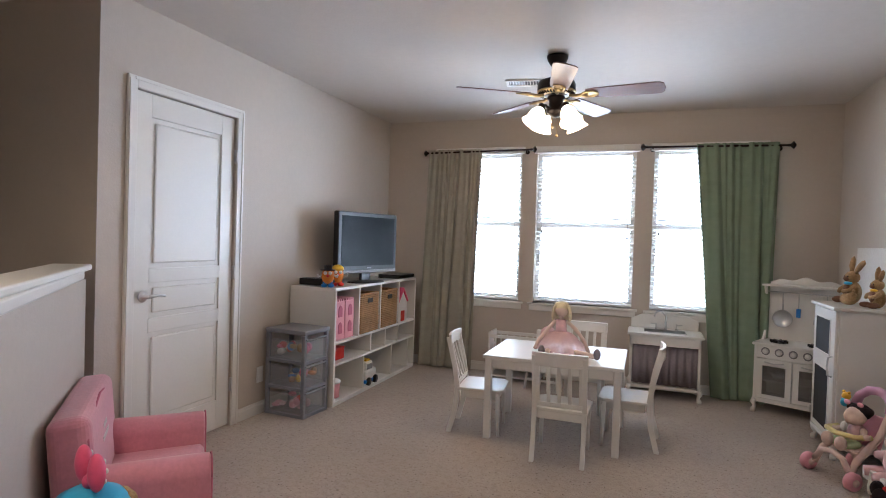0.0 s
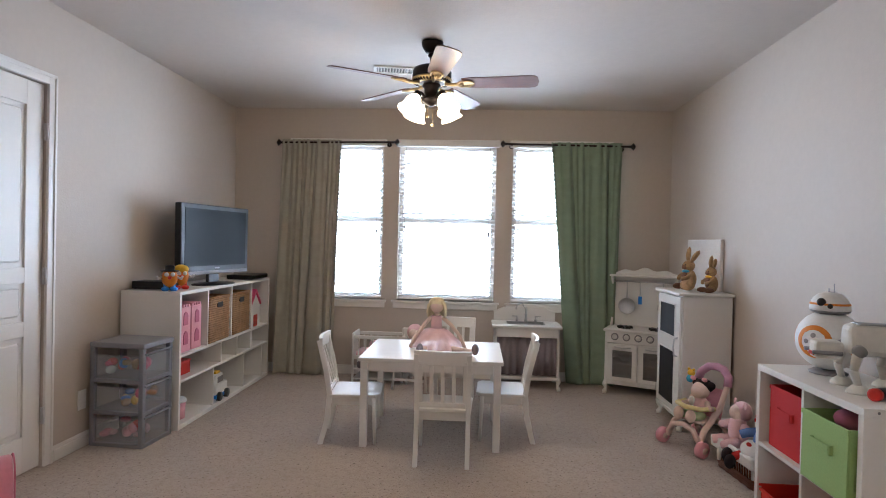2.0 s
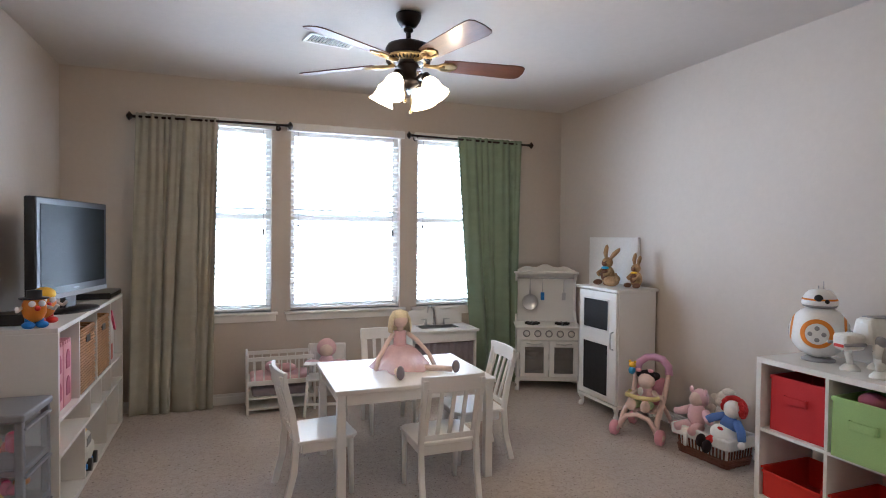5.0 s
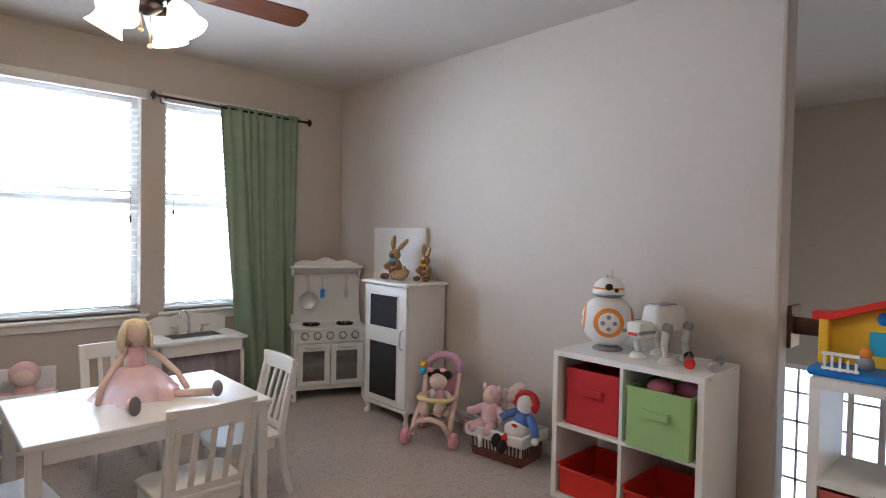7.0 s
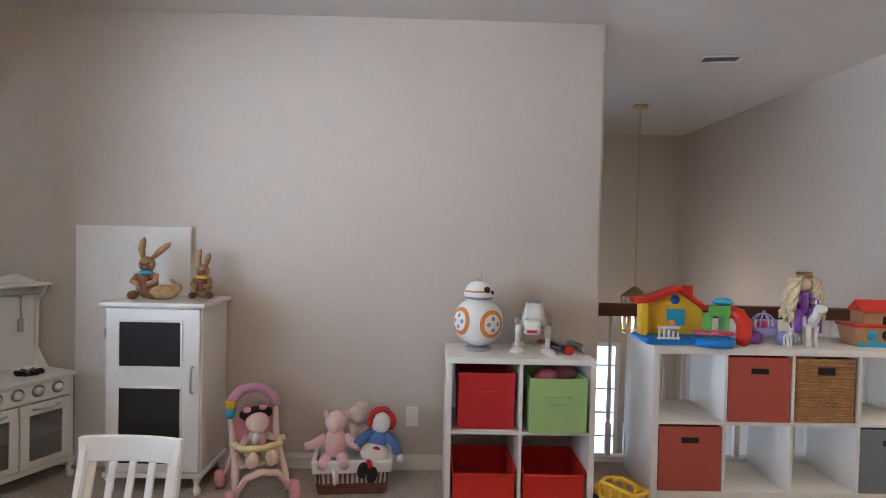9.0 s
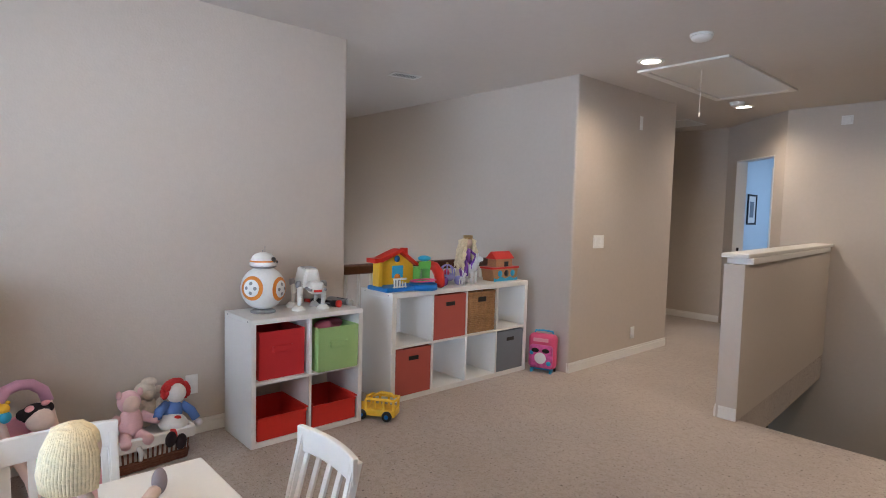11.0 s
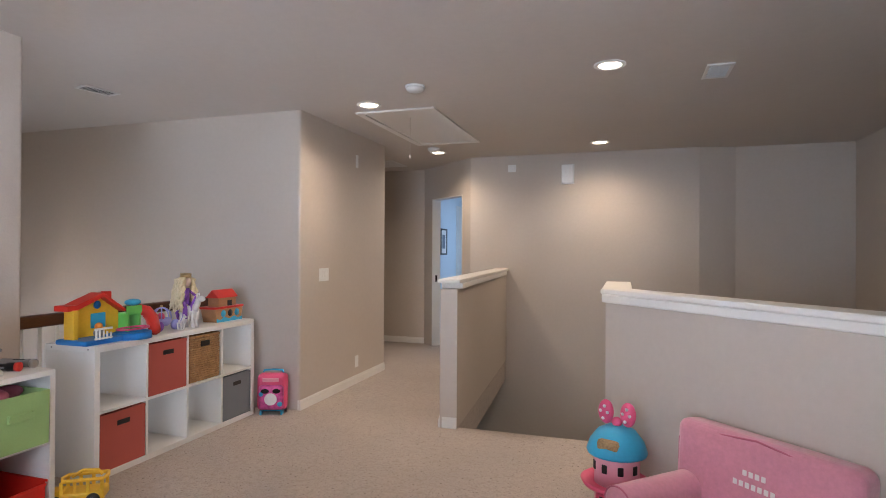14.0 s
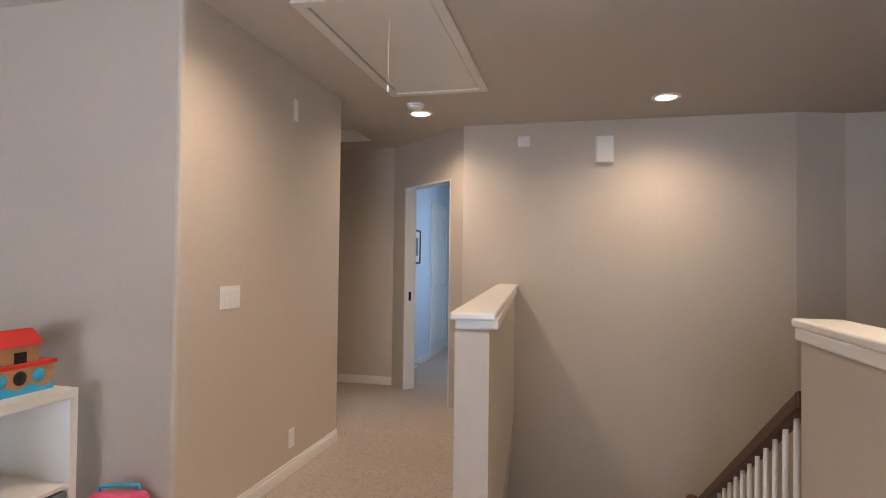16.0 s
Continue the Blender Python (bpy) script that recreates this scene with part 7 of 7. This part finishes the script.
# ---------- toys on the floor ----------
BUS = Matrix.Translation((1.325, 2.285, 0)) @ Matrix.Rotation(radians(35), 4, 'Z')
bu = thing("toy_bus", "yellow plastic toy school bus on the carpet", "toy bus", BUS)
part("body", B().box(-0.13, 0.08, -0.06, 0.06, 0.025, 0.075, 0.012).box(0.06, 0.15, -0.05, 0.05, 0.025, 0.085, 0.016), P_YEL, bu)
for xx in (-0.12, -0.055, 0.005, 0.065):
    part("window_post", B().box(xx - 0.008, xx + 0.008, -0.058, -0.048, 0.07, 0.135, 0.003).box(xx - 0.008, xx + 0.008, 0.048, 0.058, 0.07, 0.135, 0.003), P_YEL, bu)
part("roof_rail", B().tube([(-0.125, -0.05, 0.135), (0.06, -0.05, 0.135), (0.075, 0, 0.135), (0.06, 0.05, 0.135), (-0.125, 0.05, 0.135), (-0.135, 0, 0.135), (-0.125, -0.05, 0.135)], 0.010, 8), P_YEL, bu)
part("roof_hoop", B().tube([(-0.11, 0, 0.14), (-0.09, 0, 0.165), (-0.02, 0, 0.17), (0.03, 0, 0.14)], 0.009, 8), P_YEL, bu)
for xx in (-0.08, 0.09):
    for sy in (-1, 1):
        wl = part("wheel", B().lathe([(0.0, -0.012), (0.030, -0.012), (0.034, 0.0), (0.030, 0.012), (0, 0.012)], xf=Matrix.Translation((xx, sy * 0.062, 0.034)) @ Matrix.Rotation(radians(90), 4, 'X')), BLACK, bu)
        part("hubcap", B().lathe([(0.0, 0.002), (0.014, 0.002), (0.014, -0.002)], xf=Matrix.Translation((xx, sy * 0.075, 0.034)) @ Matrix.Rotation(radians(90), 4, 'X')), P_BLUE, wl)

PK = Matrix.Translation((1.345, 0.555, 0)) @ Matrix.Rotation(radians(-158), 4, 'Z')
pk = thing("rolling_backpack", "small pink and blue child's rolling backpack", "backpack", PK)
FOIL = mat("pink_print_vinyl", (0.62, 0.10, 0.32), 0.3, var=0.45, scale=14, fine=40)
part("bag", soft(B().box(-0.12, 0.12, -0.05, 0.06, 0.03, 0.325, 0.04, seg=4), 0.004).slot(0), P_PINK, pk)
part("front_pocket", soft(B().box(-0.10, 0.10, -0.075, -0.03, 0.045, 0.24, 0.03, seg=4), 0.003), FOIL, pk, "shiny printed front pocket")
part("print_badge", B().ell((0.0, -0.073, 0.13), (0.052, 0.010, 0.05)), P_WHITE, pk, "pale round print")
part("print_bow", B().ell((-0.045, -0.072, 0.195), (0.034, 0.010, 0.020)).ell((0.045, -0.072, 0.195), (0.034, 0.010, 0.020)), BLACKYARN, pk)
part("print_bar", B().box(-0.07, 0.06, -0.055, -0.047, 0.265, 0.295, 0.003), P_LPINK, pk, "pink lettering bar")
part("side_panel", B().ell((0.07, -0.070, 0.09), (0.022, 0.008, 0.022)).ell((-0.075, -0.070, 0.17), (0.02, 0.008, 0.02)), P_SKY, pk)
part("top_handle", B().tube([(-0.08, 0.03, 0.32), (-0.075, 0.03, 0.345), (0, 0.03, 0.35), (0.075, 0.03, 0.345), (0.08, 0.03, 0.32)], 0.008, 8), P_SKY, pk)
part("wheel_frame", B().box(-0.09, 0.09, 0.0, 0.05, 0.012, 0.035, 0.005).box(-0.09, -0.075, -0.06, 0.0, 0.0, 0.03).box(0.075, 0.09, -0.06, 0.0, 0.0, 0.03), P_SKY, pk)
for sx in (-1, 1):
    part("wheel", B().lathe([(0.0, -0.008), (0.020, -0.008), (0.020, 0.008), (0, 0.008)], xf=Matrix.Translation((sx * 0.10, 0.035, 0.020)) @ Matrix.Rotation(radians(90), 4, 'Y')), BLACK, pk)

TM = Matrix.Translation((-1.36, 1.555, 0)) @ Matrix.Rotation(radians(160), 4, 'Z') @ Matrix.Diagonal((1.25, 1.25, 1.22, 1))
tc = thing("toy_tower", "pink and blue toy tower house with a spotted bow", "toy house", TM)
part("base", B().lathe([(0.0, 0.0), (0.13, 0.0), (0.135, 0.012), (0.10, 0.022), (0, 0.022)], xf=Matrix.Diagonal((1.25, 0.9, 1, 1))), P_PURPLE, tc)
lw = part("lower_storey", B().lathe([(0.085, 0.02), (0.090, 0.025), (0.085, 0.14), (0.08, 0.14)], seg=28), P_LPINK, tc)
part("doorway", B().box(-0.035, 0.03, -0.095, -0.075, 0.025, 0.115, 0.004), BLACK, lw)
part("door_frame", B().box(-0.045, -0.033, -0.10, -0.08, 0.022, 0.12).box(0.03, 0.042, -0.10, -0.08, 0.022, 0.12).box(-0.045, 0.042, -0.10, -0.08, 0.115, 0.125), P_PINK, lw)
part("balcony", B().lathe([(0.085, 0.135), (0.125, 0.145), (0.135, 0.165), (0.128, 0.165), (0.09, 0.15)], seg=28, xf=Matrix.Translation((0.0, -0.015, 0))), P_PINK, tc)
us = part("upper_storey", B().lathe([(0.088, 0.15), (0.090, 0.25), (0.088, 0.275), (0, 0.275)], seg=28), P_LPINK, tc)
for a in (-50, -10, 30, 70):
    part("window", B().box(-0.011, 0.011, -0.093, -0.085, 0.205, 0.24, 0.002, xf=Matrix.Rotation(radians(a), 4, 'Z')), BLACK, us)
part("roof", B().lathe([(0.115, 0.27), (0.118, 0.28), (0.105, 0.32), (0.075, 0.36), (0.04, 0.378), (0, 0.382)], seg=28), P_SKY, tc, "domed sky blue roof")
part("roof_window", B().box(-0.045, 0.045, -0.108, -0.07, 0.295, 0.345, 0.018), STRAW, tc)
bow = B().slot(0).ell((-0.045, 0, 0.43), (0.032, 0.020, 0.050), xf=None).ell((0.045, 0, 0.43), (0.032, 0.020, 0.050)).ell((0, 0, 0.395), (0.022, 0.018, 0.020)).slot(1)
for sx in (-1, 1):
    for dz, dx in ((0.025, 0.0), (0.0, 0.012), (-0.025, -0.006), (0.005, -0.016)):
        bow.ell((sx * 0.045 + dx, -0.017, 0.43 + dz), (0.007, 0.005, 0.007), seg=8, rings=6)
part("bow", bow, [P_PINK, P_WHITE], tc, "hot pink bow with white spots")

# ---------- toys in and on the media shelf ----------


def potato(at, hat, mats, label):
    b = B().slot(0).ell((0, 0, 0.075), (0.042, 0.038, 0.055)).slot(1).ell((-0.022, -0.01, 0.012), (0.022, 0.03, 0.014)).ell((0.022, -0.01, 0.012), (0.022, 0.03, 0.014)).rod((-0.02, 0, 0.01), (-0.02, 0, 0.04), 0.012).rod((0.02, 0, 0.01), (0.02, 0, 0.04), 0.012)
    b.slot(2)
    if hat:
        b.lathe([(0.034, 0.112), (0.034, 0.118), (0.026, 0.120), (0.026, 0.145), (0, 0.148)], seg=16).lathe([(0.05, 0.112), (0.05, 0.117), (0, 0.119)], seg=16)
    else:
        b.ell((0, 0.004, 0.118), (0.042, 0.04, 0.028))
    b.slot(3).ell((-0.016, -0.036, 0.096), (0.012, 0.008, 0.012)).ell((0.016, -0.036, 0.096), (0.012, 0.008, 0.012)).tube([(-0.04, 0, 0.08), (-0.06, -0.02, 0.07), (-0.065, -0.04, 0.085)], 0.007, 6).tube([(0.04, 0, 0.08), (0.06, -0.02, 0.07), (0.065, -0.04, 0.085)], 0.007, 6).slot(4).ell((0, -0.042, 0.078), (0.010, 0.012, 0.010))
    return doll("potato_toy", b, mats, label, at @ Matrix.Diagonal((1.15, 1.15, 1.15, 1)), "toy figure", "potato toys")


potato(Matrix.Translation((-1.98, 3.985, MH)) @ Matrix.Rotation(radians(30), 4, 'Z'), True, [P_ORANGE, P_BLUE, BLACK, P_WHITE, REDPL], "potato-shaped toy with a black hat and blue feet")
potato(Matrix.Translation((-1.98, 4.13, MH)) @ Matrix.Rotation(radians(35), 4, 'Z'), False, [P_ORANGE, REDPL, P_YEL, P_WHITE, REDPL], "potato-shaped toy with yellow hair and red feet")
cs = thing("toy_castle", "pale pink folding toy castle in the shelf", "toy castle", MED @ Matrix.Translation((0.04, 0.03, 0.487)))
for k in range(2):
    cw_ = part("castle_panel", B().box(0.02 + k * 0.15, 0.155 + k * 0.15, 0.0, 0.18, 0.0, 0.30, 0.004), P_LPINK, cs)
    for j in range(4):
        part("crenel", B().box(0.025 + k * 0.15 + j * 0.033, 0.045 + k * 0.15 + j * 0.033, 0.0, 0.18, 0.30, 0.318, 0.002), P_LPINK, cw_)
    for zz in (0.05, 0.18):
        wv = part("arched_window", B().prism([(-0.028, 0), (0.028, 0), (0.028, 0.06), (0.018, 0.08), (0, 0.09), (-0.018, 0.08), (-0.028, 0.06)], -0.004, 0.0, xf=Matrix.Translation((0.088 + k * 0.15, 0, zz)) @ YX), PIPING, cw_, "dark pink arched window")
bk3 = thing("toy_barn", "red and white toy barn in the shelf", "toy barn", MED @ Matrix.Translation((1.22, 0.03, 0.487)))
part("barn_wall", B().prism([(0, 0), (0.20, 0), (0.20, 0.18), (0.10, 0.29), (0.0, 0.18)], 0.0, 0.15, 0.003, xf=YX), P_WHITE, bk3)
part("barn_roof", B().prism([(-0.01, 0.18), (0.10, 0.30), (0.21, 0.18), (0.21, 0.20), (0.10, 0.325), (-0.01, 0.20)], -0.01, 0.16, xf=YX), P_PINK, bk3)
part("barn_door", B().box(0.06, 0.14, -0.003, 0.0, 0.0, 0.10), REDPL, bk3)
vn = thing("toy_van", "white toy van with blue trim in the shelf", "toy van", MED @ Matrix.Translation((0.65, 0.06, 0.03)))
part("cab", B().box(-0.10, 0.10, -0.05, 0.07, 0.03, 0.13, 0.02).box(-0.09, 0.04, -0.045, 0.065, 0.12, 0.20, 0.02), P_WHITE, vn)
part("bumper", B().box(-0.105, 0.115, -0.055, 0.075, 0.02, 0.05, 0.008), P_BLUE, vn)
part("window", B().box(-0.07, 0.02, -0.048, -0.044, 0.135, 0.18, 0.002).box(0.041, 0.044, -0.03, 0.05, 0.14, 0.185), P_GREY, vn)
part("roof_cap", B().box(-0.06, 0.01, -0.03, 0.05, 0.198, 0.215, 0.006), P_YEL, vn)
for xx in (-0.06, 0.06):
    part("wheel", B().lathe([(0.0, -0.012), (0.034, -0.012), (0.034, 0.012), (0, 0.012)], xf=Matrix.Translation((xx, -0.055, 0.034)) @ Matrix.Rotation(radians(90), 4, 'X')), BLACK, vn)
rbx = thing("toy_box", "small red plastic box on a shelf", "box", MED @ Matrix.Translation((0.06, 0.06, 0.322)))
part("box", B().box(0, 0.20, 0, 0.16, 0, 0.085, 0.006), REDPL, rbx)
part("lid", B().box(-0.004, 0.204, -0.004, 0.164, 0.085, 0.095, 0.004), REDPL, rbx)
tb = thing("lidded_tub", "clear round tub with a pink lid", "tub", MED @ Matrix.Translation((0.16, 0.12, 0.03)))
part("tub", B().lathe([(0.0, 0.0), (0.07, 0.0), (0.075, 0.11), (0.07, 0.11), (0.065, 0.005), (0, 0.005)]), P_LPINK, tb)
part("lid", B().lathe([(0.0, 0.128), (0.078, 0.128), (0.08, 0.112), (0, 0.112)]), P_WHITE, tb)
